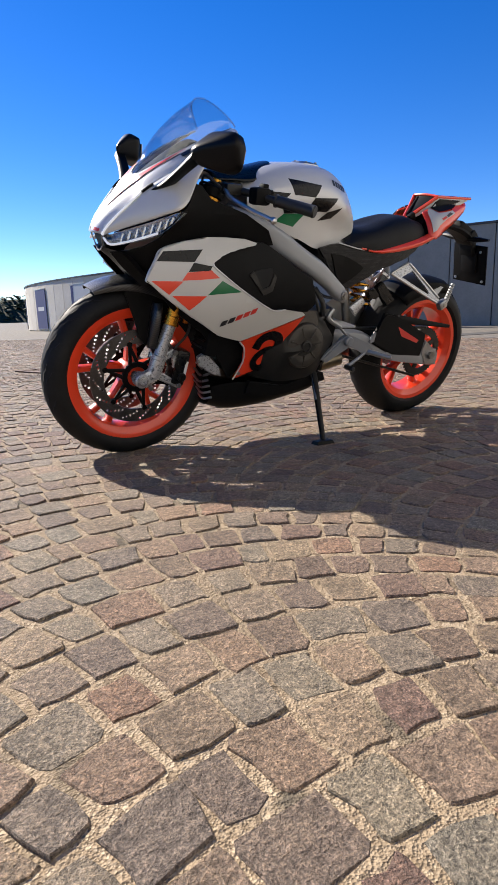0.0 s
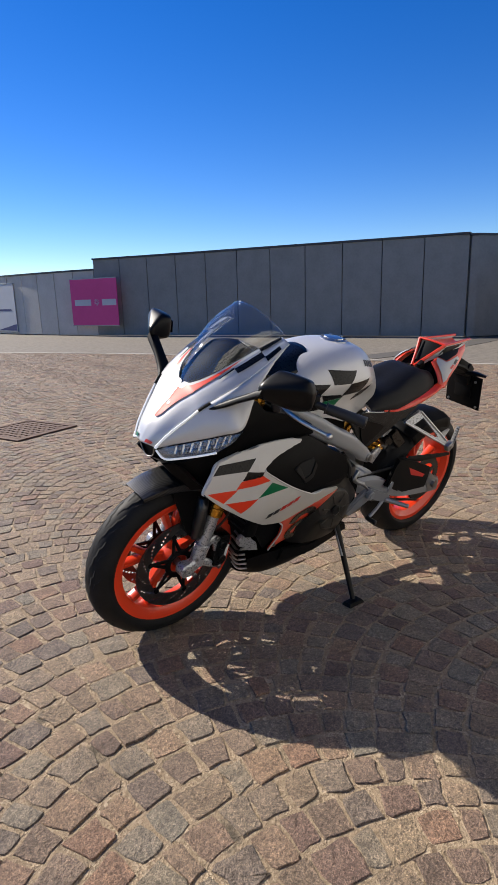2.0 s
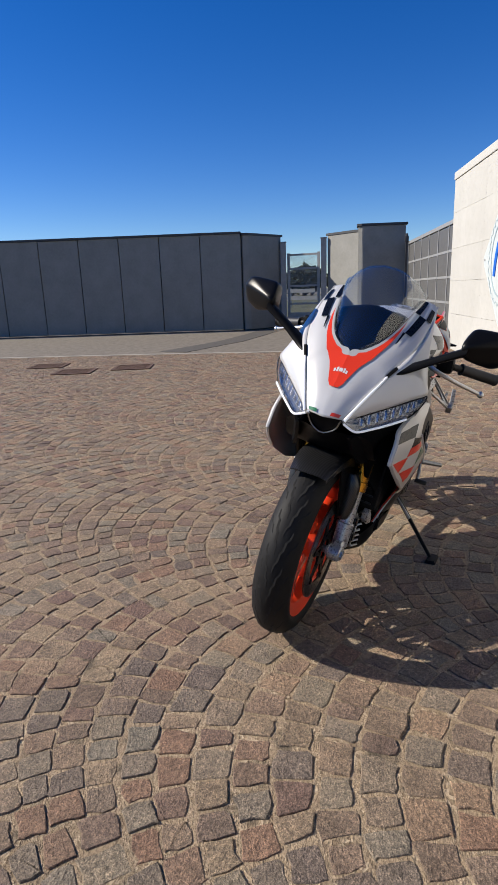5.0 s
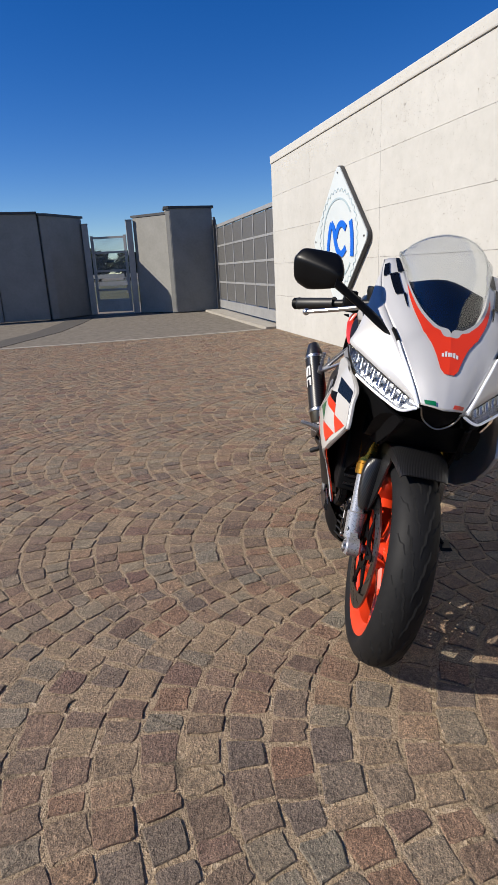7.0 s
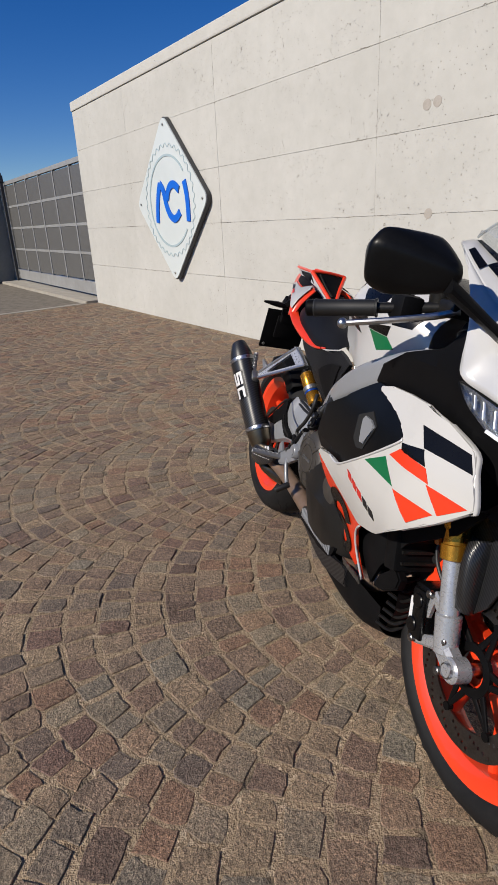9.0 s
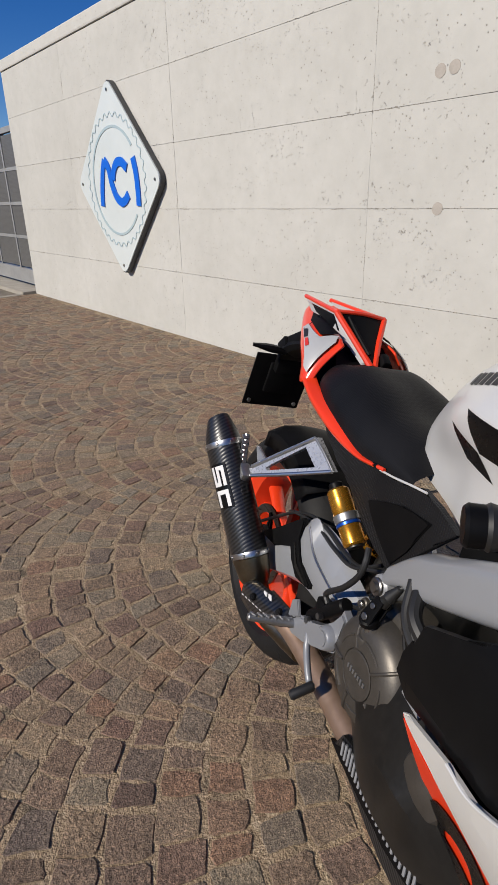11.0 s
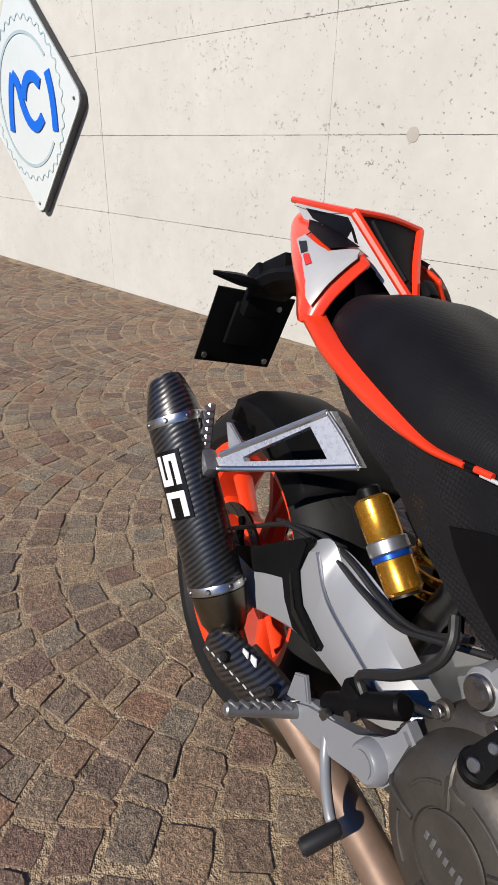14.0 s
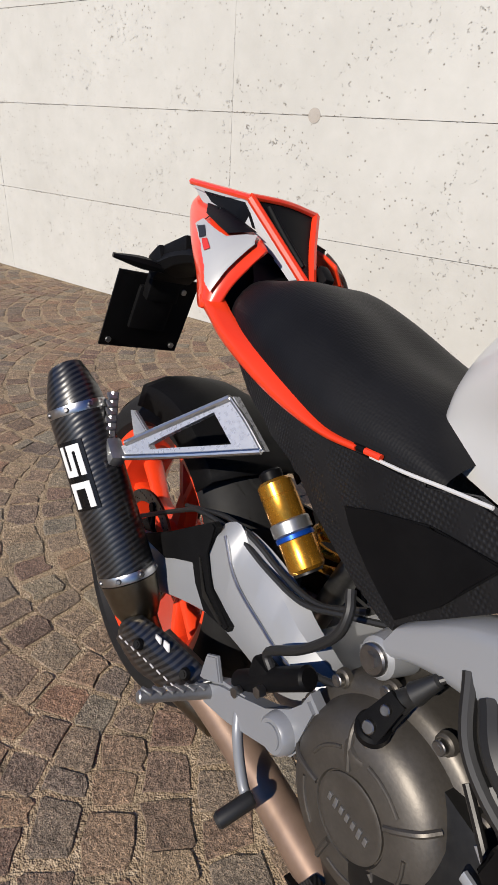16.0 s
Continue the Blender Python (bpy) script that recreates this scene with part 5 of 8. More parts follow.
def inner_cowl():
    """Black inner bodywork between headlights, side fairings and fork."""
    for s in (1, -1):
        f = lambda x, z: 0.150 + 0.050 * max(0, min(1, (z - 0.62) / 0.2)) - 0.52 * max(0, x - 0.52) - 0.10 * max(0, z - 0.85)
        side_slab("inner_cowl", [(0.690, 0.696), (0.640, 0.706), (0.600, 0.722), (0.560, 0.752), (0.528, 0.800), (0.512, 0.830), (0.498, 0.838), (0.472, 0.905), (0.452, 0.900), (0.420, 0.866), (0.300, 0.835), (0.205, 0.790), (0.175, 0.745), (0.260, 0.735), (0.440, 0.740), (0.560, 0.690), (0.600, 0.640), (0.565, 0.605), (0.600, 0.600), (0.660, 0.660)],
                  BLACK, bike, s, 0.0, 0.01, "satin black inner cowl", 0.002, 0.04, f)
        f2 = lambda x, z: min(0.150 - 0.15 * max(0, x - 0.3), gz(z) - 0.022)
        side_slab("inner_fairing", [(0.60, 0.66), (0.42, 0.70), (0.20, 0.66), (0.16, 0.54), (0.20, 0.36), (0.27, 0.28), (0.33, 0.36), (0.39, 0.45), (0.50, 0.53)], MATTEB, bike, s, 0.0, 0.008, "black inner fairing", 0, 0.05, f2)
    # chin below the nose
    bm = bmesh.new()
    loft(bm, [[(0.695, -0.05, 0.705), (0.698, 0, 0.695), (0.695, 0.05, 0.705)], [(0.640, -0.125, 0.690), (0.655, 0, 0.665), (0.640, 0.125, 0.690)], [(0.560, -0.140, 0.610), (0.570, 0, 0.600), (0.560, 0.140, 0.610)], [(0.46, -0.13, 0.640), (0.46, 0, 0.640), (0.46, 0.13, 0.640)]], 4, 5)
    part("chin_panel", bm, BLACK, bike, "black chin panel under the nose")


inner_cowl()

# ---- nose cowl ----
# long lines of the nose from its tip backwards: centre and screen edge, ridge, flank, lower edge
L_C = [(0.722, 0.000, 0.743), (0.704, 0.000, 0.784), (0.674, 0.000, 0.823), (0.594, 0.000, 0.906), (0.579, 0.034, 0.919), (0.545, 0.070, 0.946), (0.480, 0.097, 0.988), (0.395, 0.115, 1.035), (0.325, 0.125, 1.066)]
L_M = [(0.718, 0.026, 0.745), (0.699, 0.038, 0.783), (0.669, 0.048, 0.822), (0.612, 0.068, 0.880), (0.588, 0.087, 0.905), (0.545, 0.115, 0.937), (0.482, 0.136, 0.975), (0.400, 0.148, 1.024), (0.330, 0.148, 1.062)]
L_R = [(0.706, 0.053, 0.744), (0.688, 0.068, 0.774), (0.658, 0.088, 0.810), (0.628, 0.106, 0.843), (0.596, 0.125, 0.878), (0.540, 0.151, 0.921), (0.480, 0.166, 0.957), (0.400, 0.171, 1.010), (0.330, 0.165, 1.055)]
L_O = [(0.700, 0.055, 0.741), (0.676, 0.080, 0.755), (0.640, 0.117, 0.774), (0.602, 0.156, 0.794), (0.565, 0.194, 0.815), (0.532, 0.226, 0.834), (0.500, 0.214, 0.860), (0.472, 0.196, 0.914), (0.441, 0.174, 0.970)]
L_F = [tuple((a + b) / 2 + d for a, b, d in zip(p, q, (0.003, 0.004, 0.001))) for p, q in zip(L_R, L_O)]


def shell(name, lines, material, s, parent, label="", nu=5, nv=4, th=0.004):
    bm = bmesh.new()
    secs = list(zip(*[[(x, y * s, z) for x, y, z in L] for L in lines]))
    loft(bm, [list(q) for q in secs], nu, nv)
    ob = part(name, bm, material, parent, label, angle=50)
    md = ob.modifiers.new("thickness", "SOLIDIFY")
    md.thickness = th
    md.offset = -s if False else 0
    return ob


def nose():
    bm = bmesh.new()
    for s in (1, -1):
        loft(bm, [[(c[0], c[1] * s, c[2]), (m[0], m[1] * s, m[2]), (r[0], r[1] * s, r[2])] for c, m, r in zip(L_C, L_M, L_R)], 6, 5)
    for v in bm.verts:
        if abs(v.co.y) < 0.0035:
            v.co.y = 0.0
    bmesh.ops.remove_doubles(bm, verts=[v for v in bm.verts if v.co.y == 0.0], dist=0.0015)
    top = part("nose_cowl", bm, WHITE, bike, "white upper nose cowl with a red tongue", angle=60)
    md = top.modifiers.new("thickness", "SOLIDIFY")
    md.thickness = 0.004
    for s in (1, -1):
        shell("cowl_flank", [L_R, L_F, L_O], WHITE, s, bike, "white cowl flank above the headlight")
    return top


NOSE = nose()
FINE = [spline(L, 24) for L in (L_C, L_M, L_R)]


def between(rows, f):
    f = min(max(f, 0.0), len(rows) - 1.001)
    i = int(f)
    return rows[i].lerp(rows[i + 1], f - i)


def on_nose(u, v, s, out=0.0015):
    """A place on the cowl: u along it 0..8, v from the centre line 0 to the ridge 2."""
    at = lambda a, b: between(spline([between(L, a * 24) for L in FINE], 12), b * 12)
    q = at(u, v)
    n = (at(u + 0.06, v) - at(u - 0.06, v)).cross(at(u, v + 0.06) - at(u, v - 0.06)).normalized()
    if n.x + n.z < 0:
        n = -n
    p = q + n * (out + 0.002)
    return Vector((p.x, max(p.y, 0.0) * s, p.z))


def nose_graphic(name, u0, u1, lo, hi, material, s, parent, steps=28, out=0.0010, label=""):
    """A painted band on the cowl between two lines v = lo(u) and hi(u)."""
    bm = bmesh.new()
    rows = []
    for i in range(steps + 1):
        u = u0 + (u1 - u0) * i / steps
        a, b = lo(u), hi(u)
        rows.append([on_nose(u, a + (b - a) * j / 6, s, out) for j in range(7)])
    skin_rings(bm, rows, closed=False)
    return part(name, bm, material, parent, label)


def flat(v):
    return lambda u: v


for s in (1, -1):
    # red tongue running up both sides of the screen, with a grey margin along the screen
    nose_graphic("red_tongue", 1.93, 6.3, table([1.9, 2.88, 2.885, 2.90, 2.92, 2.95, 2.99, 3.06, 3.3, 4.0, 4.5, 6.4], [0.0, 0.0, 0.06, 0.12, 0.17, 0.22, 0.26, 0.28, 0.26, 0.22, 0.20, 0.10]), table([1.93, 2.1, 2.6, 3.0, 3.5, 4.2, 5.0, 5.8, 6.3], [0.24, 0.42, 0.62, 0.76, 0.80, 0.66, 0.46, 0.28, 0.12]), RED, s, NOSE, 220, label="red painted tongue under the screen")
    nose_graphic("grey_margin", 2.882, 6.9, flat(0.0), table([2.88, 2.885, 2.90, 2.92, 2.95, 2.99, 3.06, 3.3, 4.0, 4.5, 6.4, 6.9], [0.01, 0.06, 0.12, 0.17, 0.22, 0.26, 0.28, 0.26, 0.22, 0.20, 0.10, 0.04]), LIGHTGREY, s, NOSE, 200, 0.0009)
    nose_graphic("check", 5.9, 6.9, table([5.9, 6.9], [0.52, 0.50]), table([5.9, 6.9], [1.02, 1.15]), BLACKG, s, NOSE, 10)
    nose_graphic("check", 6.9, 7.9, flat(0.04), flat(0.50), BLACKG, s, NOSE, 10)
    nose_graphic("check", 5.2, 5.9, table([5.2, 5.9], [0.66, 0.40]), table([5.2, 5.9], [0.72, 0.56]), BLACKG, s, NOSE, 8)
    nose_graphic("check", 6.9, 7.6, flat(1.15), flat(1.75), BLACKG, s, NOSE, 8)
    nose_graphic("nose_flash", 0.12, 0.36, flat(0.70), flat(1.55), GREEN if s < 0 else RED, s, NOSE, 6)
    for i in range(3):
        nose_graphic("lettering_bar", 2.40, 2.52 if i % 2 else 2.49, flat(0.03 + 0.12 * i), flat(0.03 + 0.12 * i + 0.085), PALE, s, NOSE, 3, 0.0016)


def windscreen():
    """Bubble screen: a curved clear sheet held at its lower edge."""
    base = [(0.594, 0.000, 0.904), (0.578, 0.032, 0.917), (0.543, 0.068, 0.943), (0.478, 0.094, 0.985), (0.393, 0.112, 1.032), (0.323, 0.122, 1.062)]
    top = [(0.386, 0.000, 1.144), (0.383, 0.030, 1.141), (0.373, 0.062, 1.131), (0.355, 0.092, 1.113), (0.334, 0.112, 1.092), (0.316, 0.124, 1.070)]
    half = []
    for b, t in zip(base, top):
        b, t = Vector(b), Vector(t)
        m1 = b.lerp(t, 0.36) + Vector((0.018, 0, 0.012))
        m2 = b.lerp(t, 0.70) + Vector((0.012, 0, 0.014))
        m1.y *= 1.04
        m2.y *= 1.05
        half.append([b, m1, m2, t])
    allq = [[Vector((p.x, -p.y, p.z)) for p in q] for q in half[:0:-1]] + half
    bm = bmesh.new()
    loft(bm, allq, 5, 6)
    w = part("windscreen", bm, SCREEN, bike, "clear bubble windscreen", angle=80)
    md = w.modifiers.new("thickness", "SOLIDIFY")
    md.thickness = 0.003
    bm = bmesh.new()
    tube(bm, [q[3] for q in allq], 0.0022, 6, 5)
    part("screen_edge", bm, SCREEN, w)
    return w


windscreen()


def cockpit():
    bm = bmesh.new()
    loft(bm, [[(0.575, -0.035, 0.912), (0.585, 0, 0.908), (0.575, 0.035, 0.912)], [(0.535, -0.066, 0.936), (0.530, 0, 0.948), (0.535, 0.066, 0.936)], [(0.47, -0.092, 0.975), (0.465, 0, 1.000), (0.47, 0.092, 0.975)], [(0.40, -0.105, 1.005), (0.405, 0, 1.030), (0.40, 0.105, 1.005)], [(0.350, -0.105, 0.975), (0.355, 0, 1.000), (0.350, 0.105, 0.975)]], 5, 5)
    d = part("cockpit", bm, MATTEB, bike, "black instrument cowl behind the screen")
    bm = bmesh.new()
    box(bm, (0.366, 0, 0.985), (0.012, 0.115, 0.066), Matrix.Rotation(radians(-32), 3, "Y"), 0.006)
    part("display", bm, BLACKG, d, "dark instrument display")


cockpit()


def headlight(s):
    """Slanted twin headlight: bright housing, reflector fins, white running-light strip, clear cover."""
    up = [(0.699, 0.054, 0.739), (0.676, 0.080, 0.752), (0.640, 0.117, 0.771), (0.602, 0.156, 0.791), (0.565, 0.194, 0.812), (0.540, 0.219, 0.826), (0.530, 0.228, 0.829)]
    lo = [(0.700, 0.056, 0.733), (0.689, 0.088, 0.716), (0.656, 0.124, 0.727), (0.620, 0.162, 0.744), (0.586, 0.196, 0.762), (0.552, 0.220, 0.795), (0.530, 0.229, 0.826)]
    up = [Vector((x, y * s, z)) for x, y, z in up]
    lo = [Vector((x, y * s, z)) for x, y, z in lo]
    inn = Vector((-0.024, -0.016 * s, -0.004))
    bm = bmesh.new()
    loft(bm, [[a + inn * 0.3, (a + b) / 2 + inn * 1.0, b + inn * 0.3] for a, b in zip(up, lo)], 4, 4)
    h = part("headlight", bm, HOUSING, bike, "slanted headlight with reflector fins and white running light")
    for k, f in enumerate([0.24 + 0.075 * q for q in range(8)]):
        i = f * 6
        j = int(i)
        a = up[j].lerp(up[j + 1], i - j) + inn * 0.5
        b = lo[j].lerp(lo[j + 1], i - j) + inn * 0.5
        bm = bmesh.new()
        c0, c1 = a.lerp(b, 0.10), a.lerp(b, 0.74)
        w = (up[-1] - up[0]).normalized()
        slab(bm, [(0, 0), (1, 0), (1, 1), (0, 1)], lambda u, v: c0.lerp(c1, v) + w * (0.010 * u - 0.005) + inn * (0.10 * math.sin(u * 3.14)), inn * 0.12, cuts=0.3)
        part("reflector_fin", bm, HOUSING, h)
    bm = bmesh.new()
    loft(bm, [[a, (a + b) / 2 - inn * 0.22, b] for a, b in zip(up, lo)], 4, 4)
    part("cover", bm, LENS, h, "clear headlight cover")
    bm = bmesh.new()
    tube(bm, up[1:6] + [lo[6]] + lo[5:3:-1], 0.0018, 6, 4)
    part("cover_rim", bm, BLACK, h)
    # strip along the lower edge, and up the ridge between cowl and flank
    bm = bmesh.new()
    tube(bm, [lo[0]] + [p + Vector((0.003, 0.003 * s, 0.003)) for p in lo[1:5]], 0.0034, 8)
    part("running_light", bm, DRL, h, "white daytime running light strip")
    bm = bmesh.new()
    path = [Vector((x, y * s, z)) for x, y, z in ((0.606, 0.123, 0.872), (0.630, 0.110, 0.845), (0.661, 0.091, 0.810), (0.690, 0.072, 0.772), (0.705, 0.058, 0.742))]
    tube(bm, path, 0.0024, 8, 5, 0.0046)
    part("running_light", bm, DRL, h, "white daytime running light strip")
    bm = bmesh.new()
    tube(bm, [Vector((x, y * s, z)) for x, y, z in ((0.580, 0.136, 0.893), (0.594, 0.129, 0.882), (0.608, 0.121, 0.869))], 0.0048, 8)
    part("ridge_slot", bm, BLACK, h)


HOUSING = grainy("bright_lamp_housing", (0.66, 0.67, 0.69), (0.86, 0.87, 0.89), 0.22, 60, 0.80, 0.02)
DRL = mat_base("running_light_diffuser", (0.98, 1.0, 1.05), 0.25, 0, 0.5)
DRL.node_tree.nodes["Principled BSDF"].inputs["Emission Color"].default_value = (0.9, 0.95, 1.0, 1)
DRL.node_tree.nodes["Principled BSDF"].inputs["Emission Strength"].default_value = 0.15
both(headlight)
bm = bmesh.new()
prism_pts = [(-0.050, 0.742), (0.050, 0.742), (0.034, 0.708), (0.0, 0.690), (-0.034, 0.708)]
slab(bm, prism_pts, lambda u, v: Vector((0.716 - abs(u) * 0.35 - (0.745 - v) * 0.45, u, v)), (-0.02, 0, 0), 0.003)
intake = part("centre_intake", bm, BLACK, bike, "black central ram-air intake")
bm = bmesh.new()
tube(bm, [(0.704, -0.048, 0.738), (0.696, -0.034, 0.708), (0.698, 0, 0.692), (0.696, 0.034, 0.708), (0.704, 0.048, 0.738)], 0.0022, 8)
part("intake_rim", bm, STEEL, intake)


def mirror(s):
    """Faceted black mirror on a flat blade from the cowl."""
    bm = bmesh.new()
    loft(bm, [[(0.592, 0.128 * s, 0.868), (0.578, 0.146 * s, 0.886), (0.532, 0.160 * s, 0.908), (0.545, 0.150 * s, 0.896)],
              [(0.570, 0.168 * s, 0.886), (0.562, 0.172 * s, 0.906), (0.530, 0.176 * s, 0.916), (0.534, 0.172 * s, 0.894)],
              [(0.552, 0.225 * s, 0.922), (0.546, 0.227 * s, 0.942), (0.520, 0.230 * s, 0.946), (0.520, 0.227 * s, 0.926)],
              [(0.540, 0.296 * s, 0.962), (0.534, 0.296 * s, 0.984), (0.506, 0.300 * s, 0.986), (0.504, 0.299 * s, 0.964)]], 5, 3, closed=True, cap=True)
    st = part("mirror", bm, BLACK, bike, "black faceted rear-view mirror on a flat stalk")
    bm = bmesh.new()
    for x, y, z in ((0.550, 0.279, 0.994), (0.532, 0.291, 0.965), (0.476, 0.412, 1.018), (0.472, 0.393, 1.046), (0.487, 0.301, 1.047), (0.470, 0.358, 0.948), (0.462, 0.404, 0.972),
                    (0.446, 0.292, 1.032), (0.440, 0.385, 1.036), (0.440, 0.402, 1.012), (0.442, 0.394, 0.958), (0.446, 0.360, 0.945), (0.452, 0.292, 0.965), (0.512, 0.345, 1.010)):
        bm.verts.new((0.475 + (x - 0.475) * 1.04, (0.344 + (y - 0.345) * 1.07) * s, 0.995 + (z - 0.995) * 1.06 + (-0.012 if s > 0 else -0.003)))
    g = bmesh.ops.convex_hull(bm, input=bm.verts[:])
    bmesh.ops.delete(bm, geom=list({e for e in g["geom_interior"] + g["geom_unused"] if isinstance(e, bmesh.types.BMVert)}), context="VERTS")
    bmesh.ops.dissolve_limit(bm, angle_limit=radians(6), verts=bm.verts[:], edges=bm.edges[:])
    crease = bm.edges.layers.float.new("crease_edge")
    for e in bm.edges:
        rear = all(v.co.x < 0.447 for v in e.verts)
        e[crease] = 0.45 if rear else 0.38
    sh = part("mirror_shell", bm, SATIN, st, "satin black mirror shell", angle=180)
    md = sh.modifiers.new("rounding", "SUBSURF")
    md.levels = md.render_levels = 3
    bm = bmesh.new()
    slab(bm, [(0.295, 0.970), (0.360, 0.955), (0.400, 0.965), (0.409, 1.010), (0.390, 1.028), (0.295, 1.026)], lambda u, v: Vector((0.4395 - 0.05 * (u - 0.29), (0.345 + (u - 0.348) * 0.74) * s, 0.994 + (v - 0.992) * 0.72 + (-0.012 if s > 0 else -0.003))), (-0.002, 0, 0))
    part("mirror_glass", bm, CHROME, st, "silvered mirror glass", smooth=False)


both(mirror)


# ---- bars and controls ----
def bars(s):
    # the steering stands turned to the left
    a, b = (Vector((0.345, 0.115, 0.908)), Vector((0.196, 0.352, 0.866))) if s > 0 else (Vector((0.372, -0.115, 0.945)), Vector((0.210, -0.362, 0.888)))
    bm = bmesh.new()
    tube(bm, [a, b], 0.011, 16)
    bar = part("handlebar", bm, DARKMET, bike, "black clip-on handlebar")
    d = (b - a).normalized()
    bm = bmesh.new()
    turned(bm, a + d * 0.19, d, [(0, 0.019), (0.004, 0.019), (0.005, 0.0165), (0.06, 0.017), (0.12, 0.0175), (0.125, 0.019), (0.13, 0.016)], 20)
    part("grip", bm, HOSE, bar, "black rubber grip")
    bm = bmesh.new()
    turned(bm, b + d * 0.0, d, [(0, 0.0165), (0.03, 0.0175), (0.033, 0.015)], 20)
    part("bar_end", bm, BLACK, bar, "black bar-end weight")
    bm = bmesh.new()
    box(bm, a + d * 0.135, (0.055, 0.05, 0.05), None, 0.012)
    box(bm, a + d * 0.135 + Vector((-0.012, 0, 0.026)), (0.02, 0.03, 0.02), None, 0.006)
    cyl(bm, a + d * 0.135 + Vector((-0.03, 0, 0.01)), a + d * 0.135 + Vector((-0.045, 0, 0.014)), 0.007, seg=12)
    part("switch_gear", bm, MATTEB, bar, "black switch housing")
    bm = bmesh.new()
    box(bm, a + d * 0.06 + Vector((0.022, 0, 0.0)), (0.055, 0.036, 0.034), None, 0.008)
    part("lever_perch", bm, DARKMET, bar)
    bm = bmesh.new()
    p0 = a + d * 0.06 + Vector((0.045, 0, -0.002))
    k = 2.0 if s > 0 else 1.0
    e = p0 + d * 0.225 + Vector((0.030 * k, 0, -0.018 * k))
    tube(bm, [p0, p0 + d * 0.06 + Vector((0.02 * k, 0.0, -0.006 * k)), p0 + d * 0.14 + Vector((0.030 * k, 0, -0.012 * k)), e], 0.0075, 10, 6, 0.006)
    bmesh.ops.create_uvsphere(bm, u_segments=14, v_segments=10, radius=0.0105, matrix=Matrix.Translation(e))
    part("lever", bm, ALUP, bar, "polished aluminium lever with ball end")
    bm = bmesh.new()
    cyl(bm, (0.385, 0.098 * s, 0.888), (0.345, 0.098 * s, 0.905), 0.024, seg=20, bev=0.003)
    part("bar_clamp", bm, BLACK, bar)
    bm = bmesh.new()
    for k in range(3):
        z = 0.84 + 0.0 * k
        tube(bm, [a + d * 0.05 + Vector((0.03, 0, -0.01)), (0.40, (0.10 - 0.02 * k) * s, 0.93 - 0.02 * k), (0.36, 0.06 * s, 0.86 - 0.03 * k), (0.25, 0.09 * s, 0.80 - 0.02 * k)], 0.004)
    tagged(part("cable", bm, HOSE, bar, "black control cables"), kind="stuff")


both(bars)


def fluid_reservoir():
    bm = bmesh.new()
    turned(bm, (0.315, -0.165, 0.925), (0, 0, 1), [(0, 0.02), (0.03, 0.024), (0.035, 0.026), (0.05, 0.026), (0.053, 0.022)], 24)
    part("brake_fluid_reservoir", bm, DARKMET, bike, "small smoked brake fluid reservoir")


fluid_reservoir()

# ---- tank, seat, tail ----
TANK = [
    (0.250, [(0, 0.930), (0.055, 0.926), (0.095, 0.905), (0.118, 0.872), (0.120, 0.830), (0.112, 0.80)]),
    (0.170, [(0, 0.978), (0.070, 0.972), (0.125, 0.944), (0.158, 0.895), (0.150, 0.835), (0.140, 0.785)]),
    (0.070, [(0, 1.000), (0.080, 0.994), (0.140, 0.962), (0.176, 0.905), (0.160, 0.835), (0.148, 0.770)]),
    (-0.040, [(0, 1.003), (0.080, 0.996), (0.138, 0.960), (0.174, 0.900), (0.146, 0.825), (0.132, 0.735)]),
    (-0.120, [(0, 0.990), (0.072, 0.980), (0.122, 0.940), (0.150, 0.880), (0.118, 0.810), (0.108, 0.745)]),
    (-0.185, [(0, 0.955), (0.060, 0.942), (0.098, 0.905), (0.116, 0.855), (0.098, 0.800), (0.092, 0.752)]),
    (-0.232, [(0, 0.895), (0.046, 0.885), (0.076, 0.860), (0.090, 0.825), (0.084, 0.785), (0.082, 0.758)]),
    (-0.245, [(0, 0.850), (0.038, 0.846), (0.062, 0.832), (0.074, 0.805), (0.074, 0.780), (0.074, 0.762)]),
]


def sym(rows):
    """Full cross-sections from half ones (centre first)."""
    return [[(x, -y, z) for y, z in reversed(h[1:])] + [(x, y, z) for y, z in h] for x, h in rows]


bm = bmesh.new()
loft(bm, sym(TANK), 6, 5)
tank = part("fuel_tank", bm, WHITE, bike, "white sculpted fuel tank with black and green check graphics", angle=60)
bm = bmesh.new()
turned(bm, (-0.045, 0, 1.000), (-0.03, 0, 1), [(-0.004, 0.050), (0.004, 0.050), (0.007, 0.046), (0.007, 0.036), (0.010, 0.034), (0.012, 0.020), (0.0125, 0.001)], 36)
cap = part("filler_cap", bm, ALUP, tank, "polished round filler cap")
for k in range(6):
    a = 2 * math.pi * k / 6
    bm = bmesh.new()
    cyl(bm, (-0.045 + 0.041 * math.cos(a), 0.041 * math.sin(a), 1.004), (-0.045 + 0.041 * math.cos(a), 0.041 * math.sin(a), 1.0115), 0.005, seg=6)
    part("cap_bolt", bm, STEEL, cap)

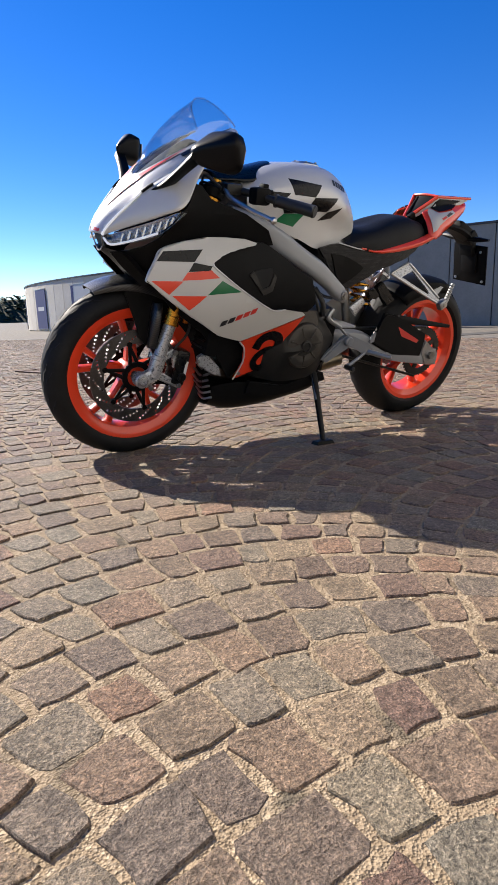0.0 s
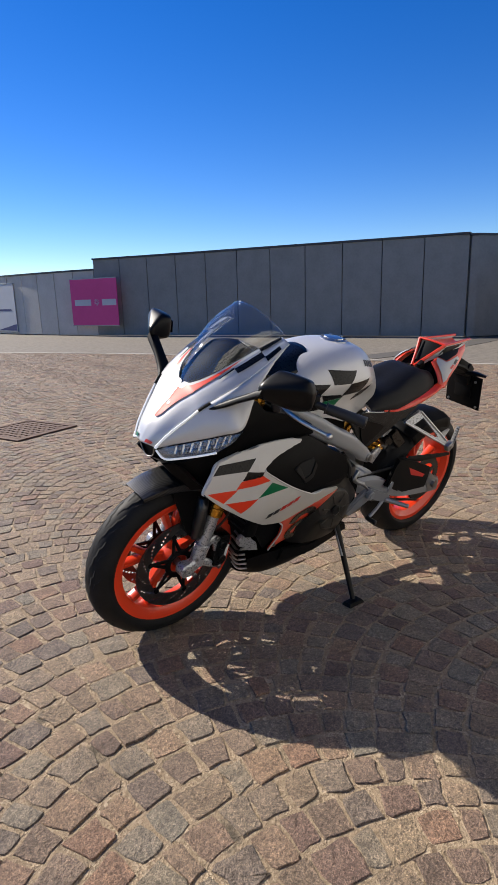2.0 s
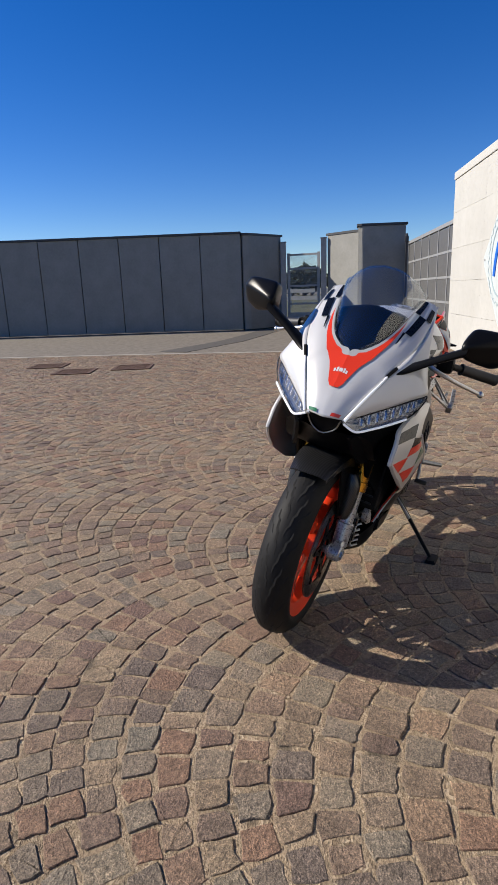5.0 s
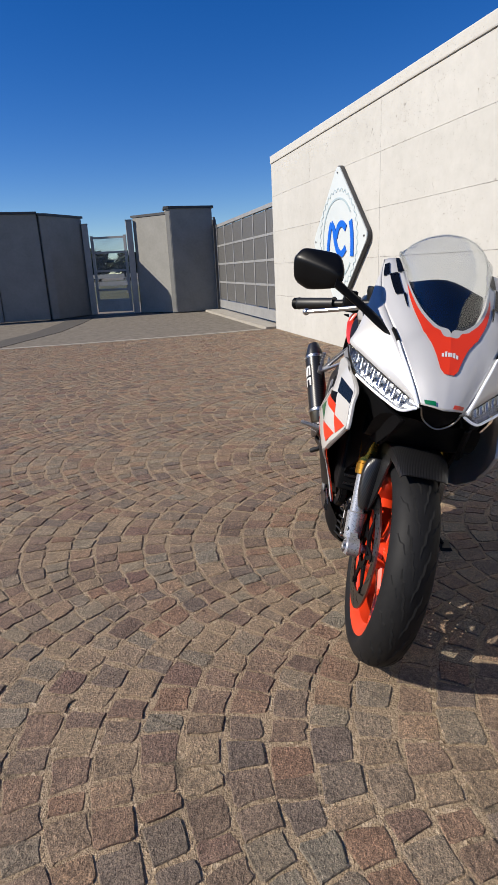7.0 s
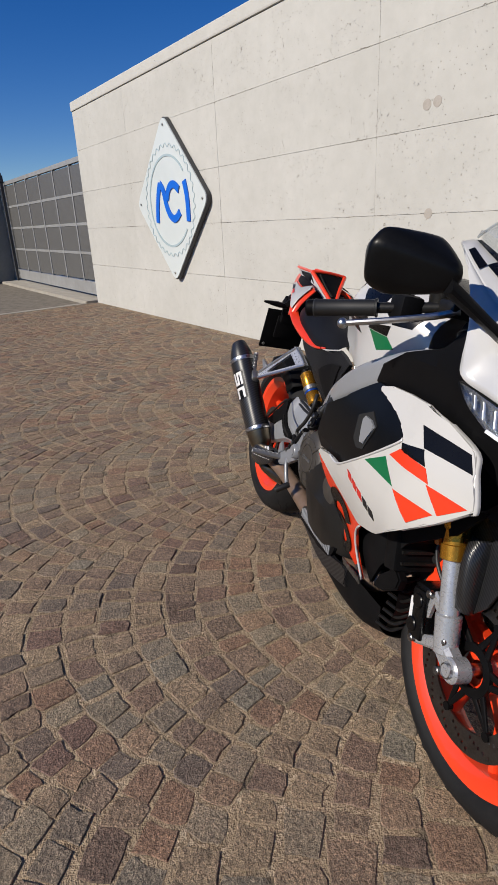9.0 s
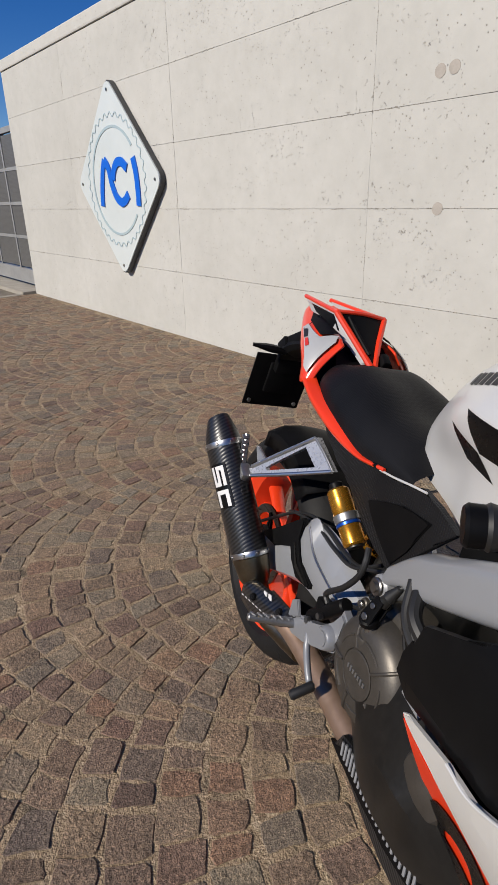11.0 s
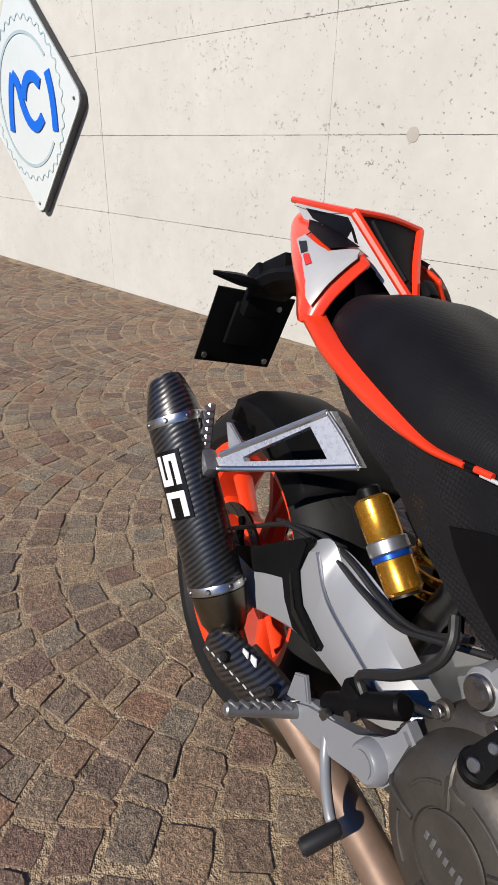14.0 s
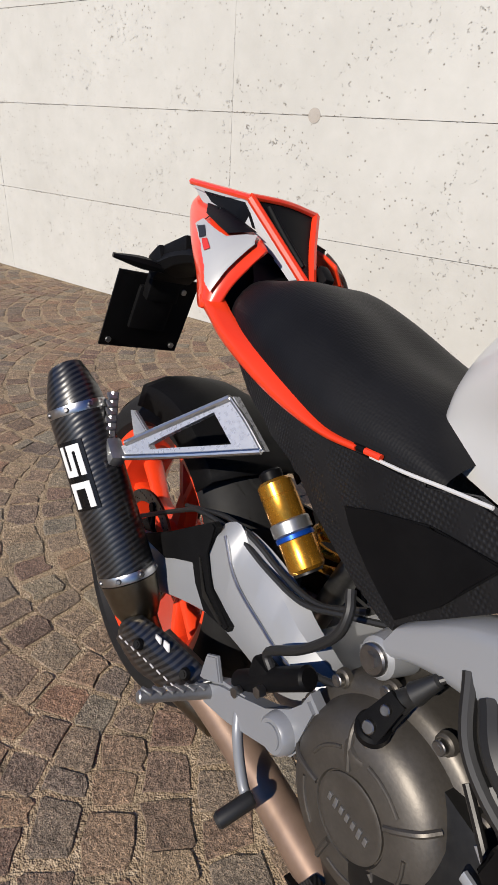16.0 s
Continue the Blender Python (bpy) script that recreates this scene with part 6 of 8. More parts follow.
# black cover over the steering head, ahead of the filler cap
bm = bmesh.new()
loft(bm, [[(0.345, -0.070, 0.925), (0.352, -0.035, 0.945), (0.355, 0, 0.950), (0.352, 0.035, 0.945), (0.345, 0.070, 0.925)],
          [(0.290, -0.092, 0.928), (0.292, -0.045, 0.956), (0.294, 0, 0.962), (0.292, 0.045, 0.956), (0.290, 0.092, 0.928)],
          [(0.215, -0.100, 0.934), (0.212, -0.048, 0.968), (0.212, 0, 0.974), (0.212, 0.048, 0.968), (0.215, 0.100, 0.934)],
          [(0.150, -0.078, 0.974), (0.130, -0.040, 0.993), (0.125, 0, 0.998), (0.130, 0.040, 0.993), (0.150, 0.078, 0.974)]], 5, 5)
head_cover = part("steering_head_cover", bm, BLACKG, bike, "gloss black steering head cover with a round gold badge")
md = head_cover.modifiers.new("thickness", "SOLIDIFY")
md.thickness = 0.006
bm = bmesh.new()
turned(bm, (0.262, 0, 0.968), (0.10, 0, 1), [(0, 0.017), (0.003, 0.017), (0.004, 0.014), (0.0035, 0.010), (0.0035, 0.001)], 24)
part("badge", bm, GOLD, head_cover, "round gold badge")

from mathutils.bvhtree import BVHTree


def surface_of(ob):
    return BVHTree.FromPolygons([v.co.copy() for v in ob.data.vertices], [list(p.vertices) for p in ob.data.polygons])


def draped(name, pts, s, ob, tree_, material, axis="y", out=0.0012, cuts=0.012, label="", parent=None):
    """A painted shape laid on a curved body, seen from the side ('y'): outline in (x, z)."""
    bm = bmesh.new()

    def to3(u, v):
        hit = tree_.ray_cast(Vector((u, 0.6 * s, v)), Vector((0, -s, 0)))
        p, n = hit[0], hit[1]
        if p is None:
            q = tree_.find_nearest(Vector((u, 0.15 * s, v)))
            p, n = q[0], q[1]
        if n.y * s < 0:
            n = -n
        return p + n * out

    slab(bm, pts, to3, (0, -0.0006 * s, 0), cuts=cuts)
    return part(name, bm, material, parent or ob, label)


tank_tree = surface_of(tank)
for s in (1, -1):
    draped("check", [(0.225, 0.905), (0.118, 0.905), (0.150, 0.872), (0.205, 0.872)], s, tank, tank_tree, BLACKG)
    draped("check", [(0.118, 0.948), (-0.008, 0.938), (0.024, 0.900), (0.104, 0.902)], s, tank, tank_tree, BLACKG)
    draped("check", [(0.024, 0.899), (-0.086, 0.904), (-0.044, 0.858), (0.051, 0.856)], s, tank, tank_tree, BLACKG)
    draped("check", [(-0.050, 0.858), (-0.120, 0.876), (-0.079, 0.838), (-0.015, 0.828)], s, tank, tank_tree, BLACKG)
    draped("check", [(0.145, 0.868), (0.060, 0.862), (0.040, 0.850), (0.130, 0.843)], s, tank, tank_tree, BLACKG)
    draped("check", [(0.131, 0.842), (0.048, 0.848), (0.088, 0.804), (0.158, 0.818)], s, tank, tank_tree, GREEN)
    for i in range(5):
        u = -0.068 - 0.017 * i
        z = 0.952 - 0.004 * i
        draped("lettering_bar", [(u, z - 0.010), (u - 0.013, z - 0.012), (u - 0.016, z + 0.006), (u - 0.003, z + 0.008)], s, tank, tank_tree, DARKINK)

SEATROWS = [
    (-0.185, [(0, 0.775), (0.050, 0.775), (0.092, 0.768), (0.124, 0.754), (0.130, 0.738)]),
    (-0.250, [(0, 0.802), (0.052, 0.802), (0.098, 0.790), (0.128, 0.764), (0.133, 0.738)]),
    (-0.340, [(0, 0.820), (0.060, 0.821), (0.108, 0.806), (0.135, 0.768), (0.138, 0.728)]),
    (-0.430, [(0, 0.850), (0.060, 0.849), (0.104, 0.828), (0.132, 0.785), (0.136, 0.740)]),
    (-0.510, [(0, 0.866), (0.058, 0.864), (0.098, 0.845), (0.126, 0.805), (0.130, 0.758)]),
    (-0.560, [(0, 0.846), (0.054, 0.854), (0.092, 0.846), (0.118, 0.812), (0.122, 0.772)]),
    (-0.592, [(0, 0.826), (0.048, 0.846), (0.084, 0.842), (0.108, 0.815), (0.112, 0.780)]),
    (-0.618, [(0, 0.820), (0.040, 0.838), (0.068, 0.836), (0.088, 0.812), (0.094, 0.785)]),
]
bm = bmesh.new()
loft(bm, sym(SEATROWS), 6, 5)
seat = part("seat", bm, SEAT, bike, "black embossed vinyl rider seat", angle=60)


def tail():
    # red band that runs under the seat, then the flank that sweeps up to the tip
    band = [
        (-0.286, [(0.132, 0.740), (0.138, 0.7405), (0.1405, 0.738), (0.137, 0.734)]),
        (-0.335, [(0.134, 0.739), (0.141, 0.738), (0.145, 0.734), (0.139, 0.729)]),
        (-0.400, [(0.132, 0.753), (0.141, 0.749), (0.147, 0.741), (0.141, 0.733)]),
        (-0.470, [(0.129, 0.768), (0.140, 0.764), (0.148, 0.755), (0.141, 0.744)]),
        (-0.555, [(0.120, 0.789), (0.135, 0.785), (0.146, 0.778), (0.137, 0.763)]),
        (-0.600, [(0.114, 0.804), (0.130, 0.802), (0.143, 0.794), (0.133, 0.779)]),
        (-0.640, [(0.104, 0.817), (0.122, 0.813), (0.137, 0.806), (0.128, 0.793)]),
    ]
    flank = [
        (-0.606, [(0.068, 0.887), (0.093, 0.854), (0.111, 0.828), (0.124, 0.798)]),
        (-0.616, [(0.066, 0.891), (0.101, 0.860), (0.124, 0.830), (0.139, 0.796)]),
        (-0.640, [(0.062, 0.899), (0.108, 0.870), (0.131, 0.836), (0.138, 0.792)]),
        (-0.720, [(0.056, 0.915), (0.096, 0.888), (0.113, 0.855), (0.102, 0.821)]),
        (-0.795, [(0.053, 0.922), (0.079, 0.902), (0.085, 0.876), (0.072, 0.850)]),
        (-0.870, [(0.036, 0.934), (0.050, 0.922), (0.052, 0.904), (0.040, 0.884)]),
        (-0.895, [(0.028, 0.937), (0.034, 0.929), (0.035, 0.915), (0.028, 0.902)]),
    ]
    bm = bmesh.new()
    for s in (1, -1):
        loft(bm, [[(x, y * s, z) for y, z in h] for x, h in flank], 5, 5)
    t = part("tail_fairing", bm, RED, bike, "red and grey tail fairing", angle=50)
    tree_ = surface_of(t)
    md = t.modifiers.new("thickness", "SOLIDIFY")
    md.thickness = 0.005
    fin_y = table([-0.93, -0.68, -0.585], [0.038, 0.064, 0.006])
    for s in (1, -1):
        bm = bmesh.new()
        loft(bm, [[(x, y * s, z) for y, z in h] for x, h in band], 5, 5, closed=True, cap=True)
        part("seat_band", bm, RED, t, "thin red band along the seat")
        bm = bmesh.new()
        tube(bm, [(-0.272, 0.139 * s, 0.741), (-0.262, 0.1385 * s, 0.742), (-0.252, 0.138 * s, 0.743)], 0.0036, 8)
        part("band_tip", bm, RED, t)
        bm = bmesh.new()
        tube(bm, [(-0.290, 0.1345 * s, 0.738), (-0.255, 0.1335 * s, 0.741)], 0.0040, 8)
        part("band_joint", bm, BLACK, t)
        draped("tail_flank", [(-0.765, 0.890), (-0.758, 0.899), (-0.707, 0.890), (-0.668, 0.884), (-0.650, 0.893), (-0.636, 0.896), (-0.622, 0.884), (-0.620, 0.866), (-0.619, 0.848), (-0.618, 0.832), (-0.618, 0.814), (-0.628, 0.822), (-0.650, 0.842), (-0.700, 0.867)], s, t, tree_, LIGHTGREY, out=0.0062, cuts=0.006, label="light grey tail flank panel")
        draped("vent_inset", [(-0.806, 0.921), (-0.768, 0.906), (-0.702, 0.893), (-0.672, 0.887), (-0.650, 0.896), (-0.640, 0.898), (-0.700, 0.910), (-0.760, 0.919)], s, t, tree_, BLACK, out=0.0075, cuts=0.006)
        draped("lettering_bar", [(-0.748, 0.887), (-0.731, 0.890), (-0.702, 0.877), (-0.712, 0.873)], s, t, tree_, DARKINK, out=0.0080)
        draped("lettering_bar", [(-0.704, 0.872), (-0.694, 0.875), (-0.666, 0.864), (-0.674, 0.859)], s, t, tree_, REDINK, out=0.0080)
        # upper fin: grey web with a black slot, red along its top
        bm = bmesh.new()
        pts = [(-0.590, 0.856), (-0.678, 0.946), (-0.910, 0.956), (-0.832, 0.921), (-0.740, 0.911), (-0.664, 0.896), (-0.630, 0.876), (-0.604, 0.850)]
        slab(bm, pts, lambda u, v: Vector((u, s * fin_y(u), v)), (0, -0.008 * s, 0), 0.002, 0.03)
        fin = part("tail_fin", bm, LIGHTGREY, t, "grey tail fin with a red top edge")
        bm = bmesh.new()
        slab(bm, [(-0.845, 0.944), (-0.695, 0.940), (-0.676, 0.928), (-0.664, 0.908), (-0.740, 0.920), (-0.808, 0.930)], lambda u, v: Vector((u, s * (fin_y(u) + 0.0014), v)), (0, -0.002 * s, 0), 0, 0.03)
        part("fin_slot", bm, BLACK, fin)
        bm = bmesh.new()
        tube(bm, [Vector((u, s * (fin_y(u) - 0.003), v)) for u, v in ((-0.912, 0.955), (-0.80, 0.951), (-0.680, 0.947))], 0.0058, 8)
        tube(bm, [Vector((u, s * (fin_y(u) - 0.001), v)) for u, v in ((-0.680, 0.947), (-0.630, 0.899), (-0.578, 0.852))], 0.0072, 8)
        part("fin_edge", bm, RED, fin)
    # black pad that faces the rider, framed red, with a raised rib
    bm = bmesh.new()
    loft(bm, [[(-0.680, -0.064, 0.946), (-0.676, 0, 0.950), (-0.680, 0.064, 0.946)], [(-0.630, -0.036, 0.898), (-0.627, 0, 0.898), (-0.630, 0.036, 0.898)], [(-0.576, -0.006, 0.852), (-0.575, 0, 0.852), (-0.576, 0.006, 0.852)]], 5, 5)
    part("tail_pad", bm, BLACK, t, "black stepped tail pad")
    bm = bmesh.new()
    tube(bm, [(-0.672, -0.034, 0.941), (-0.640, -0.022, 0.911), (-0.598, -0.004, 0.874)], 0.0052, 10)
    part("pad_step", bm, MATTEB, t)
    bm = bmesh.new()
    tube(bm, [(-0.680, -0.064, 0.949), (-0.677, 0, 0.953), (-0.680, 0.064, 0.949)], 0.005, 8)
    part("pad_frame", bm, RED, t)
    bm = bmesh.new()
    loft(bm, [[(-0.682, -0.064, 0.946), (-0.682, 0, 0.951), (-0.682, 0.064, 0.946)], [(-0.790, -0.056, 0.940), (-0.790, 0, 0.936), (-0.790, 0.056, 0.940)], [(-0.895, -0.044, 0.946), (-0.880, 0, 0.934), (-0.895, 0.044, 0.946)]], 5, 5)
    part("tail_deck", bm, RED, t, "red tail deck")
    bm = bmesh.new()
    box(bm, (-0.855, 0, 0.905), (0.03, 0.085, 0.022), Matrix.Rotation(radians(20), 3, "Y"), 0.006)
    part("tail_light", bm, REDINK, t, "red tail light")
    bm = bmesh.new()
    loft(bm, [[(-0.585, -0.085, 0.815), (-0.585, 0, 0.825), (-0.585, 0.085, 0.815)], [(-0.640, -0.062, 0.862), (-0.640, 0, 0.866), (-0.640, 0.062, 0.862)], [(-0.70, -0.058, 0.902), (-0.70, 0, 0.902), (-0.70, 0.058, 0.902)]], 3, 4)
    part("tail_saddle", bm, MATTEB, t)
    # black plate added to fill the dark gap behind the seat
    bm = bmesh.new()
    half = [(0.0, 0.890), (0.060, 0.886), (0.088, 0.852), (0.107, 0.824), (0.117, 0.796), (0.110, 0.770), (0.0, 0.770)]
    slab(bm, half + [(-y, z) for y, z in half[-2:0:-1]], lambda u, v: Vector((-0.618 - 0.25 * (v - 0.77), u, v)), (-0.010, 0, 0), 0.002)
    part("tail_bulkhead", bm, MATTEB, t)
    bm = bmesh.new()
    box(bm, (-0.590, 0.030, 0.862), (0.030, 0.020, 0.034), Matrix.Rotation(radians(35), 3, "Y"), 0.006)
    part("pad_bracket", bm, MATTEB, t)


tail()


def side_cover(s):
    f = lambda x, z: table([-0.62, -0.45, -0.3, -0.16, -0.05], [0.085, 0.118, 0.132, 0.138, 0.150])(x) - 0.10 * max(0, 0.70 - z)
    c = side_slab("side_cover", [(-0.045, 0.738), (-0.100, 0.752), (-0.150, 0.758), (-0.200, 0.740), (-0.300, 0.731), (-0.400, 0.736), (-0.490, 0.759), (-0.575, 0.794), (-0.640, 0.812), (-0.655, 0.796), (-0.580, 0.738), (-0.524, 0.710), (-0.437, 0.683), (-0.372, 0.668), (-0.328, 0.642), (-0.268, 0.616), (-0.223, 0.596), (-0.181, 0.590), (-0.140, 0.640), (-0.085, 0.695)],
                  DIMPLED, bike, s, 0.0, 0.012, "matte black frame side cover", 0.004, 0.04, f)
    side_slab("cover_recess", [(-0.100, 0.724), (-0.178, 0.714), (-0.240, 0.692), (-0.280, 0.674), (-0.266, 0.658), (-0.227, 0.632), (-0.180, 0.606), (-0.140, 0.655)], BLACK, c, s, 0.004, 0.005, "", 0.002, 0.04, f)
    bm = bmesh.new()
    tube(bm, [Vector((u, s * (f(u, v) + 0.004), v)) for u, v in ((-0.265, 0.738), (-0.22, 0.744), (-0.17, 0.753), (-0.13, 0.760))], 0.0020, 8)
    part("edge_bead", bm, WHITE, c)


both(side_cover)


def frame_beam(s):
    rows = []
    low = ((0.035, 0.744, 0.662, 0.180), (-0.050, 0.700, 0.624, 0.166), (-0.112, 0.668, 0.600, 0.150), (-0.172, 0.616, 0.562, 0.134)) if s < 0 else ((0.035, 0.735, 0.660, 0.186), (-0.055, 0.692, 0.614, 0.180), (-0.118, 0.650, 0.574, 0.172), (-0.174, 0.612, 0.550, 0.164))
    for (x, zt, zb, y) in ((0.300, 0.852, 0.800, 0.125), (0.215, 0.822, 0.745, 0.165), (0.130, 0.786, 0.705, 0.184)) + low:
        rows.append([(x + 0.012, (y - 0.03) * s, zt + 0.004), (x + 0.004, (y + 0.001) * s, zt - 0.004), (x - 0.002, (y + 0.006) * s, (zt + zb) / 2 + 0.004), (x - 0.012, (y + 0.001) * s, zb + 0.004), (x - 0.014, (y - 0.03) * s, zb)])
    bm = bmesh.new()
    loft(bm, rows, 6, 4, closed=True, cap=True)
    b = part("frame_beam", bm, SILVER, bike, "silver-grey aluminium frame beam", angle=50)
    bm = bmesh.new()
    px, py, pz = (-0.176, 0.098, 0.566) if s < 0 else (-0.168, 0.130, 0.578)
    cyl(bm, (px, py * s, pz), (px, (py + 0.044) * s, pz), 0.025, 0.021, 28, 0.004)
    part("pivot_boss", bm, SILVER, b)
    bm = bmesh.new()
    cyl(bm, (px, (py + 0.042) * s, pz), (px, (py + 0.050) * s, pz), 0.016, seg=24, bev=0.002)
    cyl(bm, (px, (py + 0.049) * s, pz), (px, (py + 0.054) * s, pz), 0.009, seg=6)
    part("pivot_bolt", bm, STEEL, b, "steel pivot bolt")


both(frame_beam)

# ---- engine, running gear ----
def engine():
    bm = bmesh.new()
    loft(bm, [
        [(0.235, -0.10, 0.30), (0.235, 0.10, 0.30), (0.215, 0.12, 0.47), (0.215, -0.12, 0.47)],
        [(0.10, -0.15, 0.265), (0.10, 0.15, 0.265), (0.10, 0.155, 0.50), (0.10, -0.155, 0.50)],
        [(-0.05, -0.16, 0.27), (-0.05, 0.16, 0.27), (-0.05, 0.15, 0.52), (-0.05, -0.15, 0.52)],
        [(-0.17, -0.12, 0.30), (-0.17, 0.12, 0.30), (-0.17, 0.12, 0.52), (-0.17, -0.12, 0.52)],
    ], 3, 2, closed=True, cap=True)
    e = part("engine", bm, DARKMET, bike, "dark twin-cylinder engine with bronze-grey covers")
    bm = bmesh.new()
    box(bm, (0.16, 0, 0.57), (0.22, 0.26, 0.22), Matrix.Rotation(radians(30), 3, "Y"), 0.02)
    box(bm, (0.235, 0, 0.66), (0.16, 0.25, 0.10), Matrix.Rotation(radians(30), 3, "Y"), 0.02)
    part("cylinder_head", bm, DARKMET, e)
    bm = bmesh.new()
    box(bm, (0.05, 0, 0.69), (0.26, 0.22, 0.12), None, 0.03)
    part("airbox", bm, MATTEB, e)

    # left alternator cover
    c = Vector((-0.008, 0.150, 0.400))
    bm = bmesh.new()
    turned(bm, c, (0, 1, 0), [(0, 0.088), (0.030, 0.086), (0.038, 0.080), (0.042, 0.066), (0.043, 0.052), (0.040, 0.036), (0.040, 0.001)], 48)
    al = part("alternator_cover", bm, COVERSHADE, e, "round bronze-grey alternator cover")
    for k in range(7):
        a = 2 * math.pi * k / 7 + 0.3
        bm = bmesh.new()
        beam(bm, c + Vector((0.034 * math.cos(a), 0.0425, 0.034 * math.sin(a))), c + Vector((0.072 * math.cos(a), 0.041, 0.072 * math.sin(a))), (0.004, 0.006), (0.006, 0.006))
        part("rib", bm, COVERSHADE, al)
    bm = bmesh.new()
    turned(bm, c + Vector((0, 0.040, 0)), (0, 1, 0), [(0, 0.022), (0.006, 0.022), (0.008, 0.017), (0.004, 0.014), (0.004, 0.001)], 24)
    part("inspection_plug", bm, DARKMET, al)
    bm = bmesh.new()
    loft(bm, [[(-0.05, 0.14, 0.46), (0.05, 0.15, 0.47), (0.06, 0.15, 0.52), (-0.04, 0.14, 0.53)], [(-0.06, 0.175, 0.455), (0.045, 0.180, 0.468), (0.05, 0.175, 0.515), (-0.045, 0.170, 0.525)]], 2, 2, closed=True, cap=True)
    part("upper_cover", bm, COVERSHADE, e)
    # sprocket cover
    bm = bmesh.new()
    slab(bm, [(-0.075, 0.33), (-0.06, 0.47), (-0.12, 0.50), (-0.175, 0.46), (-0.17, 0.35), (-0.12, 0.31)], lambda u, v: Vector((u, 0.150, v)), (0, -0.03, 0), 0.006)
    part("sprocket_cover", bm, BLACK, e)

    # right clutch cover, big and stepped
    c = Vector((-0.118, -0.075, 0.440))
    bm = bmesh.new()
    turned(bm, c, (0, -1, 0), [(0, 0.118), (0.046, 0.116), (0.056, 0.112), (0.060, 0.106), (0.062, 0.098), (0.086, 0.092), (0.098, 0.080), (0.103, 0.060), (0.104, 0.042), (0.101, 0.0405), (0.101, 0.001)], 64)
    cl = part("clutch_cover", bm, COVER, e, "large round bronze-grey clutch cover with bolts and ribs")
    for k in range(5):
        a = radians(72 * k - 30)
        q = lambda r, d, b=0.0: c + Vector((r * math.cos(a + b), -d, r * math.sin(a + b)))
        bm = bmesh.new()
        tube(bm, [q(0.044, 0.1038), q(0.062, 0.1026), q(0.080, 0.0978), q(0.092, 0.0860)], 0.0032, 8)
        part("rib", bm, COVER, cl)
        bm = bmesh.new()
        tube(bm, [q(0.062, 0.1026, 0.16 + 0.24 * i) for i in range(4)], 0.0020, 8)
        part("rib", bm, COVER, cl)
    bm = bmesh.new()
    turned(bm, c + Vector((0, -0.101, 0)), (0, -1, 0), [(0, 0.0395), (0.003, 0.0395), (0.004, 0.037), (0.0035, 0.034), (0.0035, 0.001)], 40)
    pl = part("cover_plate", bm, COVER, cl)
    for i in range(7):
        bm = bmesh.new()
        x = 0.024 - 0.008 * i
        box(bm, c + Vector((x, -0.1055, 0.0)), (0.0045, 0.0022, 0.011 if i in (1, 5) else 0.008), None, 0.0006)
        part("raised_lettering_bar", bm, ALU, pl)
    for k in range(11):
        a = radians(33 * k + 8)
        p = c + Vector((0.1125 * math.cos(a), -0.054, 0.1125 * math.sin(a)))
        bm = bmesh.new()
        cyl(bm, p, p + Vector((0, -0.010, 0)), 0.011, 0.010, 16, 0.002)
        part("bolt_boss", bm, COVER, cl)
        bm = bmesh.new()
        cyl(bm, p + Vector((0, -0.010, 0)), p + Vector((0, -0.017, 0)), 0.0068, seg=16, bev=0.001)
        cyl(bm, p + Vector((0, -0.0165, 0)), p + Vector((0, -0.0182, 0)), 0.0032, seg=6)
        part("bolt", bm, STEEL, cl)
    # clutch release: boss on the rim, bright shaft, black arm and cable boot
    f0 = Vector((-0.139, -0.150, 0.482))
    ax = Vector((0.10, -0.42, 0.90)).normalized()
    bm = bmesh.new()
    turned(bm, f0, ax, [(0, 0.030), (0.010, 0.027), (0.026, 0.0225), (0.029, 0.020), (0.029, 0.001)], 28)
    part("release_boss", bm, COVER, cl)
    bm = bmesh.new()
    turned(bm, f0 + ax * 0.028, ax, [(0, 0.0125), (0.004, 0.0125), (0.005, 0.0105), (0.022, 0.0105), (0.023, 0.0125), (0.026, 0.0125), (0.026, 0.001)], 24)
    part("release_shaft", bm, ALUP, cl, "bright release shaft")
    f2 = f0 + ax * 0.060
    lie = Vector((0.22, 0.22, 0.95)).normalized()
    face = Vector((0.10, -0.97, 0.20)).normalized()
    bm = bmesh.new()
    cyl(bm, f2 - ax * 0.008, f2 + ax * 0.006, 0.0165, 0.0160, 24, 0.003)
    for o in (-0.009, 0.009):
        beam(bm, f2 + face * o, f2 + face * o + lie * 0.044, (0.026, 0.005), (0.018, 0.005), face)
    part("clutch_arm", bm, BLACK, cl, "black clutch release arm")
    for k, r in ((0.006, 0.0062), (0.030, 0.0050)):
        bm = bmesh.new()
        cyl(bm, f2 + face * 0.010 + lie * k, f2 + face * 0.0165 + lie * k, r, seg=12, bev=0.001)
        part("pin", bm, STEEL, cl)
    bm = bmesh.new()
    turned(bm, f2 + lie * 0.034, Vector((0.42, 0.18, 0.88)), [(0, 0.006), (0.004, 0.0105), (0.018, 0.0085), (0.022, 0.0105), (0.036, 0.0080), (0.048, 0.0062), (0.050, 0.003)], 18)
    part("cable_boot", bm, HOSE, cl, "black rubber cable boot")
    g = f2 + lie * 0.034 + Vector((0.42, 0.18, 0.88)).normalized() * 0.048
    bm = bmesh.new()
    tube(bm, [g, g + Vector((0.018, 0.020, 0.022)), g + Vector((0.045, 0.055, 0.030)), g + Vector((0.09, 0.075, 0.025))], 0.0035)
    part("clutch_cable", bm, HOSE, cl)
    # water pump and hoses on the right
    bm = bmesh.new()
